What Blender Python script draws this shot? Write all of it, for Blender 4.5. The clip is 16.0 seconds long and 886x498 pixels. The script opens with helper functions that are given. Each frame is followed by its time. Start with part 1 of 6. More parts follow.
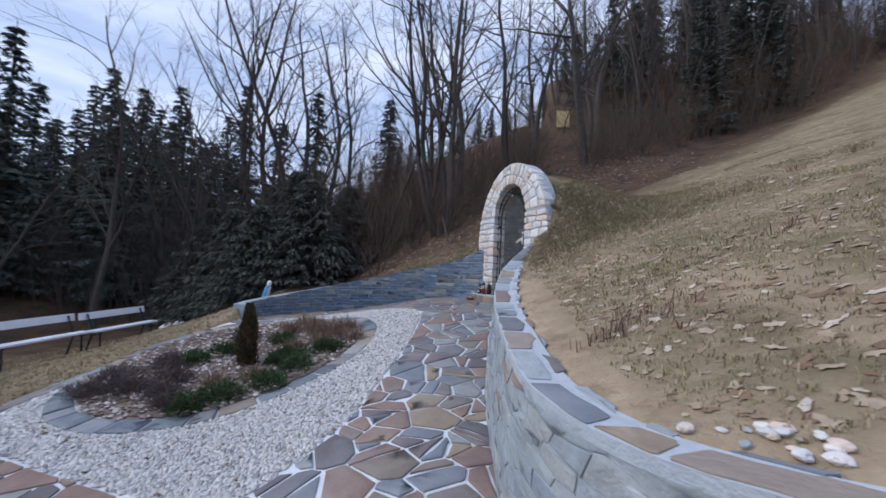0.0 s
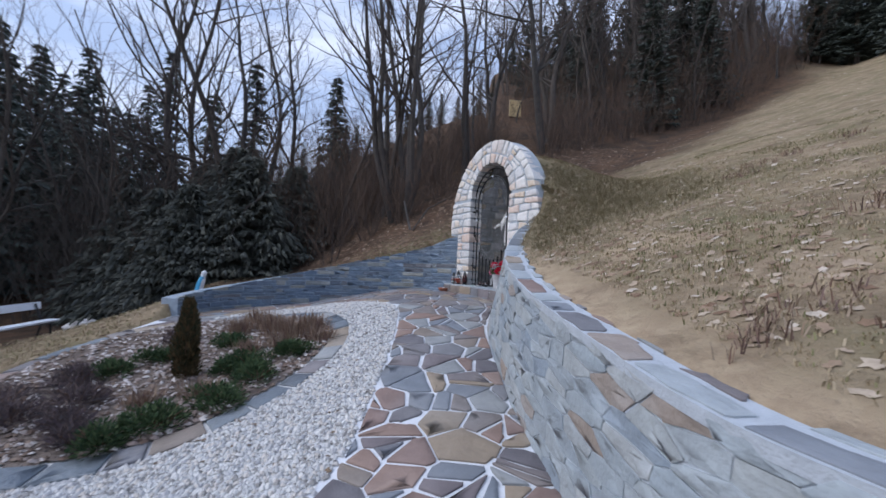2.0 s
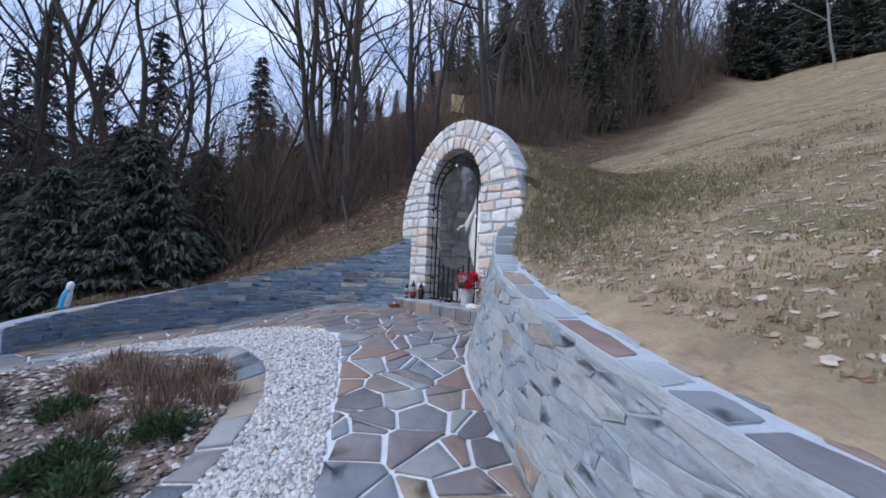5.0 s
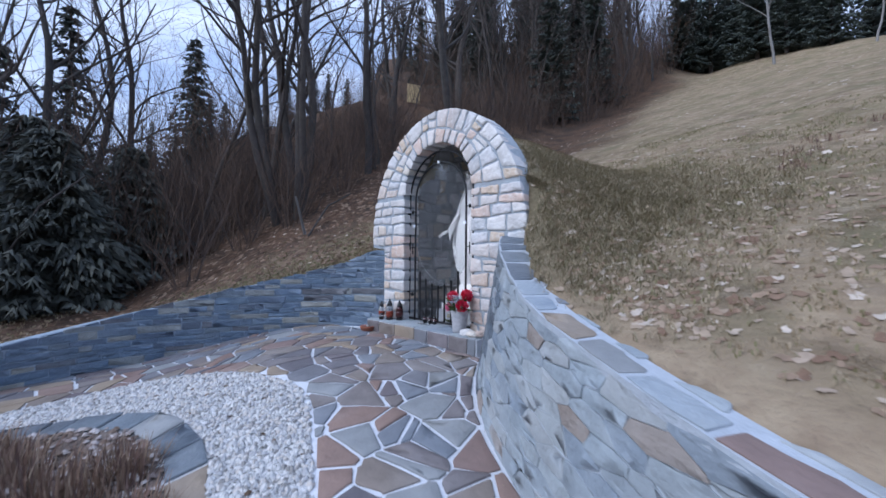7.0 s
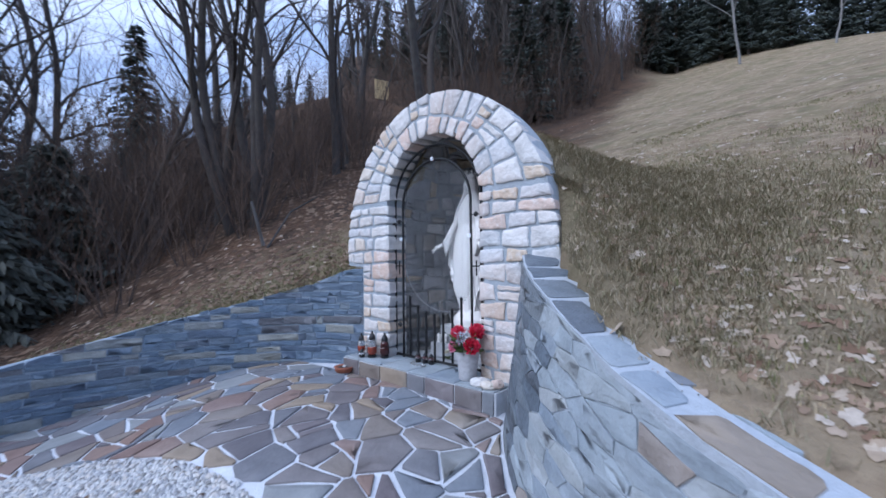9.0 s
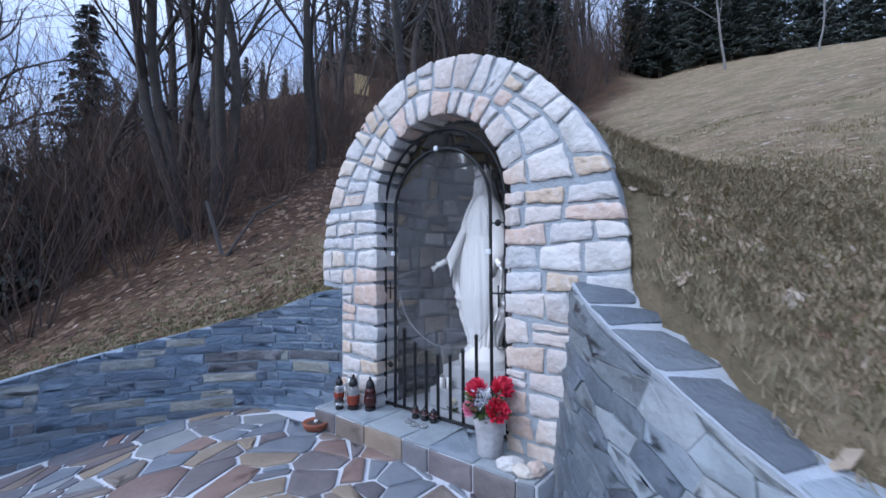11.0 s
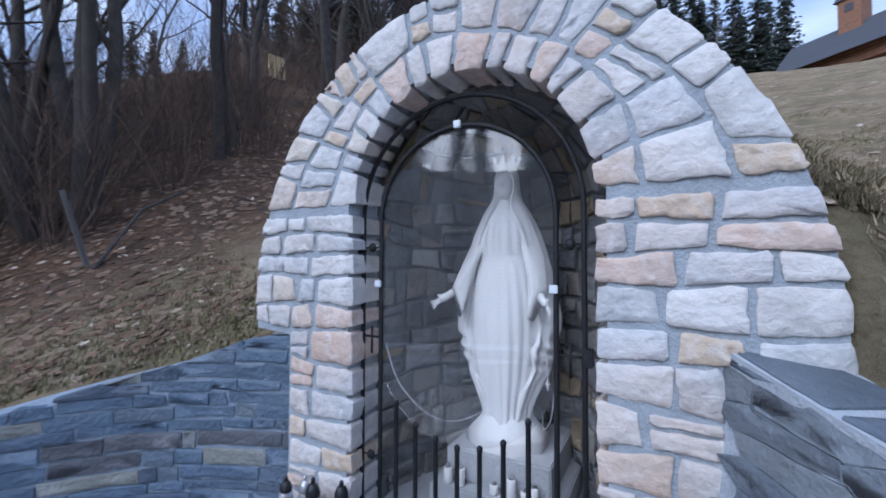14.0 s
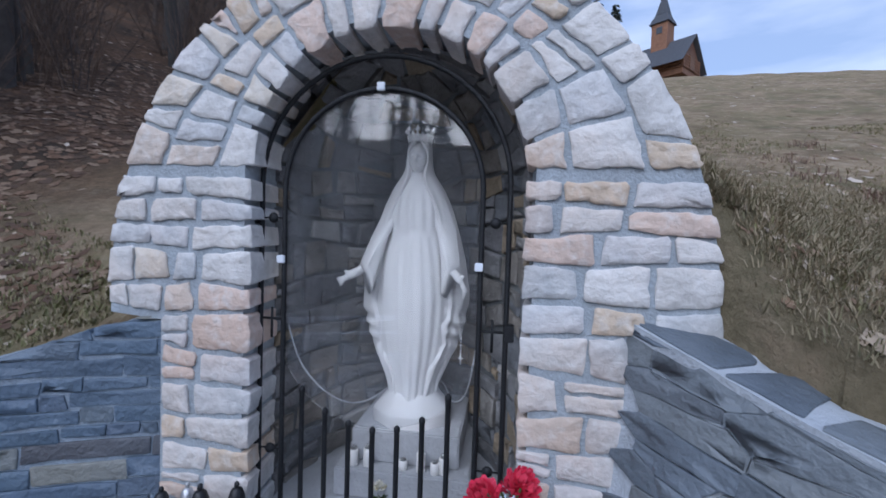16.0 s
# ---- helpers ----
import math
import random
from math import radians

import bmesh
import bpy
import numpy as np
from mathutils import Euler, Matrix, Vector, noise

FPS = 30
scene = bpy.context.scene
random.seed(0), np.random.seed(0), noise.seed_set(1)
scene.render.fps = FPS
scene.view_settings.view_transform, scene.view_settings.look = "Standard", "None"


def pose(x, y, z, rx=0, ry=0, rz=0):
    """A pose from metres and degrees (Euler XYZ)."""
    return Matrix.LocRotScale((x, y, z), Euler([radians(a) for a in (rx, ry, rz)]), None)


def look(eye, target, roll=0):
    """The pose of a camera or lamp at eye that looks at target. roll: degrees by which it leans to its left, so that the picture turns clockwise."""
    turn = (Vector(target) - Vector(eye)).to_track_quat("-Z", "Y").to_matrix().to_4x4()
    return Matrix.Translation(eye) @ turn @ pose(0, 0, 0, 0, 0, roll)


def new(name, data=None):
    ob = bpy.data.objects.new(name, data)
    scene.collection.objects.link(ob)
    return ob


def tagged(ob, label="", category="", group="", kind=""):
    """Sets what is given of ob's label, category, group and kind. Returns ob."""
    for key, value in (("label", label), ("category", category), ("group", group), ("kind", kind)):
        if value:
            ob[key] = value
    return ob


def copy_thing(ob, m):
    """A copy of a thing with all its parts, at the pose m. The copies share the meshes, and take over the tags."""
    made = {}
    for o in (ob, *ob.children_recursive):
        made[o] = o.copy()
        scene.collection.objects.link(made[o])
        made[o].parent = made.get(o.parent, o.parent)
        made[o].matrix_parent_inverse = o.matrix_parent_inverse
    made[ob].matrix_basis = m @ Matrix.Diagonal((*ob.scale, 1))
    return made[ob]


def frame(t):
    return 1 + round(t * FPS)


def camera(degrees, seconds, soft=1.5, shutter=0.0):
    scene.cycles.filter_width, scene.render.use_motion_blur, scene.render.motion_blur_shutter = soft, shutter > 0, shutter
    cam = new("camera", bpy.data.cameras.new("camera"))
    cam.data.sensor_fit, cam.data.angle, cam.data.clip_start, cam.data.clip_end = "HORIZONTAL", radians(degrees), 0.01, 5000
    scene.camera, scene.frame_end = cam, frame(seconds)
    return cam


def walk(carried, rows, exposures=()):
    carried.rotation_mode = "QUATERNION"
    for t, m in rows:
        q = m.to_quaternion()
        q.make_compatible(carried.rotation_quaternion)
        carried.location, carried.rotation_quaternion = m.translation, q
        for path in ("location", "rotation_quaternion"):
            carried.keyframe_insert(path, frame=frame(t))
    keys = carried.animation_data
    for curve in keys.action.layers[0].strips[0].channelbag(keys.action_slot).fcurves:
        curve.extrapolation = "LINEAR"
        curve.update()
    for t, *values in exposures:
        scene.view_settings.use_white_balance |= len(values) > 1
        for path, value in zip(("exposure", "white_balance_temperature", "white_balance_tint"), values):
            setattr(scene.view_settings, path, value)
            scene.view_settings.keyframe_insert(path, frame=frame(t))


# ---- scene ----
cam = camera(92.8, 16.0, 1.6, 0.6)
PATH = [
    (0, (0.123, 0.035, 1.538), (0.095, 2.033, 1.634), 2.65),
    (0.5, (-0.047, 0.237, 1.528), (0.024, 2.233, 1.614), 2.64),
    (1, (-0.180, 0.490, 1.485), (-0.103, 2.487, 1.566), 2.74),
    (1.5, (-0.317, 0.700, 1.457), (-0.203, 2.695, 1.533), 2.93),
    (2, (-0.434, 0.906, 1.448), (-0.179, 2.888, 1.516), 2.71),
    (2.5, (-0.468, 1.129, 1.439), (-0.174, 3.106, 1.501), 2.70),
    (3, (-0.502, 1.342, 1.448), (-0.199, 3.319, 1.505), 2.60),
    (3.5, (-0.555, 1.647, 1.440), (-0.166, 3.608, 1.499), 2.77),
    (4, (-0.550, 1.918, 1.467), (-0.033, 3.849, 1.527), 2.33),
    (4.5, (-0.485, 2.209, 1.528), (0.042, 4.137, 1.598), 2.33),
    (4.7, (-0.482, 2.292, 1.547), (0.052, 4.218, 1.626), 2.43),
    (6.8, (-0.582, 3.220, 1.821), (0.183, 5.067, 1.869), 0.93),
    (7, (-0.561, 3.350, 1.838), (0.203, 5.198, 1.888), 0.53),
    (7.5, (-0.558, 3.604, 1.909), (0.268, 5.425, 1.963), 0.40),
    (8, (-0.489, 3.865, 1.952), (0.358, 5.676, 2.003), -0.01),
    (8.5, (-0.430, 4.093, 2.017), (0.417, 5.903, 2.070), -0.31),
    (9, (-0.418, 4.405, 2.042), (0.486, 6.188, 2.093), -0.64),
    (9.2, (-0.402, 4.503, 2.071), (0.537, 6.268, 2.111), -0.86),
    (11.3, (-0.131, 5.507, 2.189), (0.886, 7.228, 2.259), -0.10),
    (11.5, (-0.114, 5.600, 2.193), (0.918, 7.312, 2.270), -0.01),
    (12, (-0.054, 5.749, 2.250), (0.983, 7.457, 2.327), -0.11),
    (12.5, (-0.080, 5.937, 2.243), (0.972, 7.636, 2.316), 0.27),
    (13, (-0.114, 6.174, 2.272), (1.015, 7.823, 2.343), 0.72),
    (13.5, (-0.055, 6.419, 2.289), (1.168, 7.999, 2.354), 0.55),
    (14, (-0.035, 6.564, 2.359), (1.291, 8.060, 2.420), 0.17),
    (14.5, (-0.042, 6.657, 2.374), (1.414, 8.027, 2.435), 0.95),
    (15, (-0.093, 6.742, 2.394), (1.505, 7.944, 2.433), 1.18),
    (15.5, (-0.133, 6.794, 2.387), (1.556, 7.866, 2.376), 1.56),
    (16, (-0.134, 6.826, 2.380), (1.604, 7.813, 2.310), 1.78),
]
walk(cam, [(t, look(eye, target, roll)) for t, eye, target, roll in PATH], [(0, 0.68, 6350, 10), (3.5, 0.78, 6250, 10), (7, 0.80, 5750, 10), (9, 0.87, 5600, 10), (12.5, 0.79, 5520, 10), (13.5, 0.75, 5520, 10), (14.5, 0.57, 5600, 10), (16, 0.45, 5750, 10)])

# ---- sky and light: dusk, thin cloud, the glow behind the camera ----
world = bpy.data.worlds.new("dusk_sky")
scene.world = world
world.use_nodes = True
wn, wl = world.node_tree.nodes, world.node_tree.links
wn.clear()
sky = wn.new("ShaderNodeTexSky")
sky.sky_type, sky.sun_disc = "NISHITA", False
sky.sun_elevation, sky.sun_rotation = radians(9), radians(262)
sky.air_density, sky.dust_density, sky.ozone_density = 1.0, 1.5, 2.5
tc = wn.new("ShaderNodeTexCoord")
mp = wn.new("ShaderNodeMapping")
mp.inputs["Scale"].default_value = (1.6, 1.6, 6.0)
cl = wn.new("ShaderNodeTexNoise")
cl.inputs["Scale"].default_value, cl.inputs["Detail"].default_value = 2.2, 5
rp = wn.new("ShaderNodeValToRGB")
rp.color_ramp.elements[0].position, rp.color_ramp.elements[1].position = 0.40, 0.75
mixs = wn.new("ShaderNodeMix")
mixs.data_type = "RGBA"
mixs.inputs["B"].default_value = (8.2, 8.7, 10.2, 1)
veil = wn.new("ShaderNodeMix")
veil.data_type = "RGBA"
veil.inputs["Factor"].default_value = 0.6
veil.inputs["B"].default_value = (5.0, 6.1, 9.0, 1)
bgn = wn.new("ShaderNodeBackground")
SKY = 0.09
bgn.inputs["Strength"].default_value = SKY
out = wn.new("ShaderNodeOutputWorld")
half = wn.new("ShaderNodeMath")
half.operation = "MULTIPLY"
half.inputs[1].default_value = 0.6
wl.new(sky.outputs["Color"], veil.inputs["A"])
wl.new(tc.outputs["Generated"], mp.inputs["Vector"])
wl.new(mp.outputs["Vector"], cl.inputs["Vector"])
wl.new(cl.outputs["Fac"], rp.inputs["Fac"])
wl.new(rp.outputs["Color"], half.inputs[0])
wl.new(half.outputs[0], mixs.inputs["Factor"])
wl.new(veil.outputs["Result"], mixs.inputs["A"])
wl.new(mixs.outputs["Result"], bgn.inputs["Color"])
wl.new(bgn.outputs["Background"], out.inputs["Surface"])
sun_data = bpy.data.lights.new("sun", "SUN")
sun_data.energy, sun_data.angle, sun_data.color = 1.8, radians(62), (0.96, 0.96, 1.0)
sun = new("sun", sun_data)
sun.matrix_world = look((-46, 2, 31), (0, 6, 0))

# ---- materials ----


def nodes_of(name):
    m = bpy.data.materials.new(name)
    m.use_nodes = True
    nt = m.node_tree
    return m, nt.nodes, nt.links, nt.nodes["Principled BSDF"]


def ramp(n, stops, mode="LINEAR"):
    r = n.new("ShaderNodeValToRGB")
    r.color_ramp.interpolation = mode
    el = r.color_ramp.elements
    while len(el) < len(stops):
        el.new(0.5)
    for e, (p, c) in zip(el, stops):
        e.position, e.color = p, (*c, 1)
    return r


def surf(name, palette, scale=8.0, rough=0.85, bump=0.4, spread=0.35, stain=None, stain_amount=0.5, source="object", metal=0.0, depth=0.02, fine=6.0, fleck=None):
    """Mottled surface: a base tone picked per piece from the palette, grain, large stains and fine relief."""
    m, n, l, b = nodes_of(name)
    tcn = n.new("ShaderNodeTexCoord")
    if source == "object":
        rnd = n.new("ShaderNodeObjectInfo").outputs["Random"]
    else:
        rnd = n.new("ShaderNodeNewGeometry").outputs["Random Per Island"]
    k = len(palette)
    pal = ramp(n, [(i / k, c) for i, c in enumerate(palette)], "CONSTANT")
    l.new(rnd, pal.inputs["Fac"])
    grain = n.new("ShaderNodeTexNoise")
    grain.inputs["Scale"].default_value, grain.inputs["Detail"].default_value, grain.inputs["Roughness"].default_value = scale, 8, 0.65
    big = n.new("ShaderNodeTexNoise")
    big.inputs["Scale"].default_value, big.inputs["Detail"].default_value = scale / 4, 7
    for q in (grain, big):
        l.new(tcn.outputs["Object"], q.inputs["Vector"])
    g2 = n.new("ShaderNodeMapRange")
    g2.inputs["From Min"].default_value, g2.inputs["From Max"].default_value = 0.25, 0.75
    g2.inputs["To Min"].default_value, g2.inputs["To Max"].default_value = 1 - spread, 1 + spread
    l.new(grain.outputs["Fac"], g2.inputs["Value"])
    mul = n.new("ShaderNodeVectorMath")
    mul.operation = "SCALE"
    l.new(pal.outputs["Color"], mul.inputs[0])
    l.new(g2.outputs["Result"], mul.inputs["Scale"])
    last = mul.outputs["Vector"]
    if stain:
        sr = n.new("ShaderNodeMapRange")
        sr.inputs["From Min"].default_value, sr.inputs["From Max"].default_value = 0.46, 0.74
        sr.inputs["To Max"].default_value = stain_amount
        l.new(big.outputs["Fac"], sr.inputs["Value"])
        mx = n.new("ShaderNodeMix")
        mx.data_type = "RGBA"
        l.new(sr.outputs["Result"], mx.inputs["Factor"])
        l.new(last, mx.inputs["A"])
        mx.inputs["B"].default_value = (*stain, 1)
        last = mx.outputs["Result"]
    if fleck:
        fl = n.new("ShaderNodeTexNoise")
        fl.inputs["Scale"].default_value, fl.inputs["Detail"].default_value, fl.inputs["Distortion"].default_value = scale * 3.2, 8, .3
        l.new(tcn.outputs["Object"], fl.inputs["Vector"])
        fr = n.new("ShaderNodeMapRange")
        fr.inputs["From Min"].default_value, fr.inputs["From Max"].default_value = .48, .74
        fr.inputs["To Max"].default_value = .55
        l.new(fl.outputs["Fac"], fr.inputs["Value"])
        fm = n.new("ShaderNodeMix")
        fm.data_type = "RGBA"
        l.new(fr.outputs["Result"], fm.inputs["Factor"])
        l.new(last, fm.inputs["A"])
        fm.inputs["B"].default_value = (*fleck, 1)
        last = fm.outputs["Result"]
    l.new(last, b.inputs["Base Color"])
    b.inputs["Roughness"].default_value, b.inputs["Metallic"].default_value = rough, metal
    if source == "island":
        b.inputs["Specular IOR Level"].default_value = .12
    rel = n.new("ShaderNodeTexNoise")
    rel.inputs["Scale"].default_value, rel.inputs["Detail"].default_value = scale * fine, 6
    l.new(tcn.outputs["Object"], rel.inputs["Vector"])
    height = rel.outputs["Fac"]
    if fleck:
        cr = n.new("ShaderNodeTexNoise")
        cr.inputs["Scale"].default_value, cr.inputs["Detail"].default_value, cr.inputs["Distortion"].default_value = scale * .9, 3, .6
        sq = n.new("ShaderNodeMapping")
        sq.inputs["Scale"].default_value = (1, 1, 2.6)
        l.new(tcn.outputs["Object"], sq.inputs["Vector"])
        l.new(sq.outputs["Vector"], cr.inputs["Vector"])
        st_ = ramp(n, [(.30, (0, 0, 0)), (.46, (.35,) * 3), (.50, (.8,) * 3), (.70, (1, 1, 1))])
        l.new(cr.outputs["Fac"], st_.inputs["Fac"])
        ad = n.new("ShaderNodeMath")
        ad.operation = "MULTIPLY_ADD"
        ad.inputs[1].default_value = .14
        l.new(st_.outputs["Color"], ad.inputs[0])
        l.new(height, ad.inputs[2])
        height = ad.outputs[0]
    bm_ = n.new("ShaderNodeBump")
    bm_.inputs["Strength"].default_value, bm_.inputs["Distance"].default_value = bump, depth if source == "object" else .001
    l.new(height, bm_.inputs["Height"])
    l.new(bm_.outputs["Normal"], b.inputs["Normal"])
    return m


M_LIME = surf("pale_limestone", [(.60, .58, .56), (.66, .64, .62), (.52, .53, .54), (.63, .54, .47), (.68, .66, .64), (.55, .56, .57), (.64, .51, .44), (.58, .58, .59), (.66, .60, .52), (.60, .49, .38), (.62, .61, .60)], 7, .85, .6, .24, (.54, .38, .28), .65, depth=.02, fine=4.0, fleck=(.74, .73, .72))
# The recess's shade is put into these colours, darker than the outer limestone.
M_NICHE_SHADED = surf("niche_stone", [(.22, .22, .23), (.28, .255, .23), (.18, .18, .19), (.33, .265, .19), (.25, .25, .26), (.20, .21, .23), (.36, .35, .34), (.23, .22, .21)], 9, .88, .6, .3, (.15, .15, .15), .4, depth=.03)
M_JOINT = surf("grey_mortar", [(.36, .40, .44)], 14, .95, .5, .2)
M_BLUEJOINT = surf("slate_mortar", [(.28, .335, .40)], 14, .95, .5, .2)
M_PALEJOINT = surf("pale_slate_mortar", [(.46, .50, .55)], 14, .95, .5, .2)
# Mortar colour darkened for the shade inside the niche.
M_NICHE_SHADEJOINT = surf("shaded_niche_mortar", [(.20, .21, .22)], 14, .95, .5, .2)
M_CAPJOINT = surf("cap_mortar", [(.42, .455, .50)], 14, .95, .4, .15, (.40, .43, .46), .5)
M_WHITEJOINT = surf("white_mortar", [(.62, .64, .68)], 14, .95, .4, .15, (.44, .46, .48), .6)
M_SLATE = surf("blue_slate", [(.10, .145, .20), (.115, .165, .23), (.09, .125, .18), (.13, .17, .22), (.105, .155, .22), (.075, .10, .14), (.115, .165, .23), (.14, .175, .21), (.10, .145, .21), (.24, .245, .225), (.105, .11, .125), (.105, .15, .21), (.095, .135, .19), (.20, .215, .215)], 7, .5, .6, .25, (.17, .205, .245), .4)
M_SLATE_R = surf("grey_slate", [(.30, .34, .37), (.33, .365, .39), (.28, .32, .355), (.345, .37, .385), (.31, .35, .38), (.24, .285, .335), (.36, .38, .39), (.315, .35, .375), (.29, .24, .205), (.29, .33, .365), (.325, .36, .38), (.30, .345, .38), (.335, .36, .37)], 6, .55, .5, .22, (.37, .395, .41), .55)
# Darker copy of grey_slate: the wall end's weaker light put into the colour.
M_SLATE_END = surf("shaded_dark_slate", [(.13, .155, .185), (.15, .18, .21), (.11, .135, .165), (.165, .19, .215), (.12, .15, .19), (.18, .20, .215), (.10, .115, .135), (.14, .165, .19)], 6, .5, .6, .25, (.20, .225, .25), .5)
FLAG_TONES = [(.165, .145, .145), (.235, .16, .13), (.15, .15, .165), (.265, .21, .155), (.18, .20, .23), (.21, .145, .125), (.16, .135, .14), (.24, .25, .255), (.125, .115, .125), (.20, .165, .14), (.17, .185, .21), (.185, .16, .15)]
M_FLAG = surf("flagstone", FLAG_TONES, 5, .6, .35, .2, (.34, .34, .34), .35)
M_GRAVEL = surf("white_gravel", [(.54, .53, .52), (.47, .47, .47), (.62, .61, .59), (.40, .40, .41), (.55, .51, .47), (.28, .27, .26)], 30, .85, .2, .12, source="island")
M_IRON = surf("black_iron", [(.018, .019, .022)], 40, .5, .3, .3, metal=.4)
M_PLASTER = surf("white_plaster", [(.63, .62, .62)], 5, .6, .12, .05)
M_CONCRETE = surf("grey_concrete", [(.40, .41, .43)], 8, .9, .4, .18, (.30, .31, .32), .5)
M_WHITE = surf("white_paint", [(.74, .78, .84)], 12, .55, .2, .1, (.55, .58, .60), .4)
M_WOODDARK = surf("dark_timber", [(.14, .075, .045)], 12, .8, .4, .3, (.08, .05, .04), .5)
M_ROOF = surf("dark_shingle", [(.060, .066, .080)], 10, .8, .4, .25)

# ---- form of the ground ----


def step01(e0, e1, v):
    k = np.clip((v - e0) / (e1 - e0), 0, 1)
    return k * k * (3 - 2 * k)


def garden_z(x, y):
    """Level of the sloping garden floor."""
    along = np.interp(y, [-3, 0, 2, 4, 5, 6, 7, 8, 9, 12], [-.25, 0, .20, .44, .58, .74, .89, .93, .91, .86])
    xs, levels = [-14, -8, -4, -2, -.5, 0, 1.5], [-2.1, -1.62, -.52, -.38, -.07, 0, .03]
    across = (np.interp(x - .22, xs, levels) + np.interp(x, xs, levels) + np.interp(x + .22, xs, levels)) / 3
    return along + across


def hill_z(x, y):
    """Level of the meadow slope, its crest and the wooded bank behind it."""
    xl = np.where(x < -3, -3 + (x + 3) * .2, x)
    e = np.maximum(y - 8.0 - .975 * np.sqrt(x * x + 6) + .225 * x, 0)
    cap = np.interp(x - .2 * np.maximum(y - 18, 0), [1.5, 4, 6.5], [6.5, 11, 200])
    e = e / (1 + (e / cap) ** 3) ** (1 / 3)
    k = .4 + .6 * step01(-5, 1.5, x)
    crest = np.maximum(x - 26, 0)
    rise = .0024 * np.clip(x - 3, 0, 27) ** 2 * step01(8, 22, y) - .25 * step01(12, 28, x)
    return .56 + .385 * (xl + .5) + .115 * (y - 1.6) + rise + k * .45 * e * e / (e + 3) - .02 * crest ** 2 / (1 + .03 * crest) - .004 * np.maximum(y - 45, 0) ** 2 / (1 + .01 * np.maximum(y - 45, 0))


def smooth_line(pts, step, closed=False):
    """A Catmull-Rom line through the points, at even steps."""
    p = [Vector(q) for q in pts]
    n = len(p)
    res = []
    for i in range(n if closed else n - 1):
        if closed:
            a, b, c, d = p[i - 1], p[i], p[(i + 1) % n], p[(i + 2) % n]
        else:
            a, b, c, d = p[max(i - 1, 0)], p[i], p[i + 1], p[min(i + 2, n - 1)]
        m = max(2, int((c - b).length / step))
        for j in range(m):
            t = j / m
            res.append(.5 * ((2 * b) + (c - a) * t + (2 * a - 5 * b + 4 * c - d) * t * t + (3 * b - a - 3 * c + d) * t ** 3))
    if not closed:
        res.append(p[-1])
    return res


class Line:
    """A line in plan with arc length; each point may carry a top level."""

    def __init__(self, pts):
        self.p = [Vector(q) for q in smooth_line(pts, .05)]
        self.s = [0.0]
        for a, b in zip(self.p, self.p[1:]):
            self.s.append(self.s[-1] + (b.xy - a.xy).length)
        self.length = self.s[-1]

    def at(self, s):
        s = min(max(s, 0), self.length)
        i = min(int(np.searchsorted(self.s, s, "right")) - 1, len(self.p) - 2)
        i = max(i, 0)
        k = (s - self.s[i]) / max(self.s[i + 1] - self.s[i], 1e-6)
        q = self.p[i].lerp(self.p[i + 1], k)
        t = (self.p[i + 1].xy - self.p[i].xy).normalized()
        return q, t, Vector((t.y, -t.x))


RIGHT = [(1.50, 7.12), (1.36, 6.98), (1.19, 6.80), (1.0, 6.5), (.85, 6.2), (.73, 5.85), (.66, 5.5), (.60, 5.0), (.55, 4.5), (.50, 4.0), (.47, 3.4), (.46, 2.8), (.46, 2.2), (.49, 1.85), (.56, 1.55), (.65, 1.3), (.77, 1.08), (.93, .85), (1.15, .6), (1.45, .3), (1.8, 0), (2.1, -.3)]


def batter(y):
    """How far the top of the right wall leans back from its foot."""
    return float(np.interp(y, [1.5, 2.5, 3.5, 4.5, 5.2, 5.85, 6.3, 6.8, 7.1], [.02, .03, .05, .09, .15, .25, .27, .22, .14]))


RW, LW = .22, .30


def cap_width(y):
    """Width of the right wall's top, which widens at the grotto."""
    return float(np.interp(y, [5.4, 6.2, 6.8], [.22, .28, .37]))


right_face = Line([(x, y, float(hill_z(x + batter(y) + .2, y))) for x, y in RIGHT])
LEFT = [(-3.64, 7.97, .72), (-3.45, 8.5, .80), (-3.0, 9.05, .92), (-2.1, 9.55, 1.14), (-1.0, 9.68, 1.42), (0.0, 9.5, 1.66), (.44, 9.26, 1.80), (.74, 8.96, 1.95), (.97, 8.68, 2.0)]
left_face = Line(LEFT)
right_mid = [(right_face.at(i * .1)[0].xy - right_face.at(i * .1)[2] * (cap_width(right_face.at(i * .1)[0].y) * .6 + batter(right_face.at(i * .1)[0].y))) for i in range(int(right_face.length / .1) + 1)]
left_mid = [(left_face.at(i * .1)[0].xy - left_face.at(i * .1)[2] * LW * .55) for i in range(int(left_face.length / .1) + 1)]
GRAVEL = smooth_line([(-.95, 2.8), (-.67, 3.4), (-.53, 4.1), (-.37, 5.25), (-.28, 6.3), (-.3, 6.8), (-.5, 7.2), (-.85, 7.7), (-1.4, 8.1), (-2.0, 8.3), (-2.7, 7.9), (-3.2, 7.0), (-3.65, 6.1), (-4.05, 5.2), (-4.3, 4.4), (-4.0, 3.7), (-3.2, 3.35), (-2.4, 3.05), (-1.6, 2.75), (-1.2, 2.62)], .1, True)
GRAVEL = [q.xy for q in GRAVEL]
garden_poly = [q for q in right_mid[::-1]] + [Vector((1.3, 7.9)), Vector((.95, 8.85))] + [q for q in left_mid[::-1]] + [Vector((-3.8, 7.6)), Vector((-3.75, 6.9)), Vector((-4.2, 5.9)), Vector((-4.75, 4.7)), Vector((-5.0, 3.5)), Vector((-5, -3)), Vector((2.2, -3))]
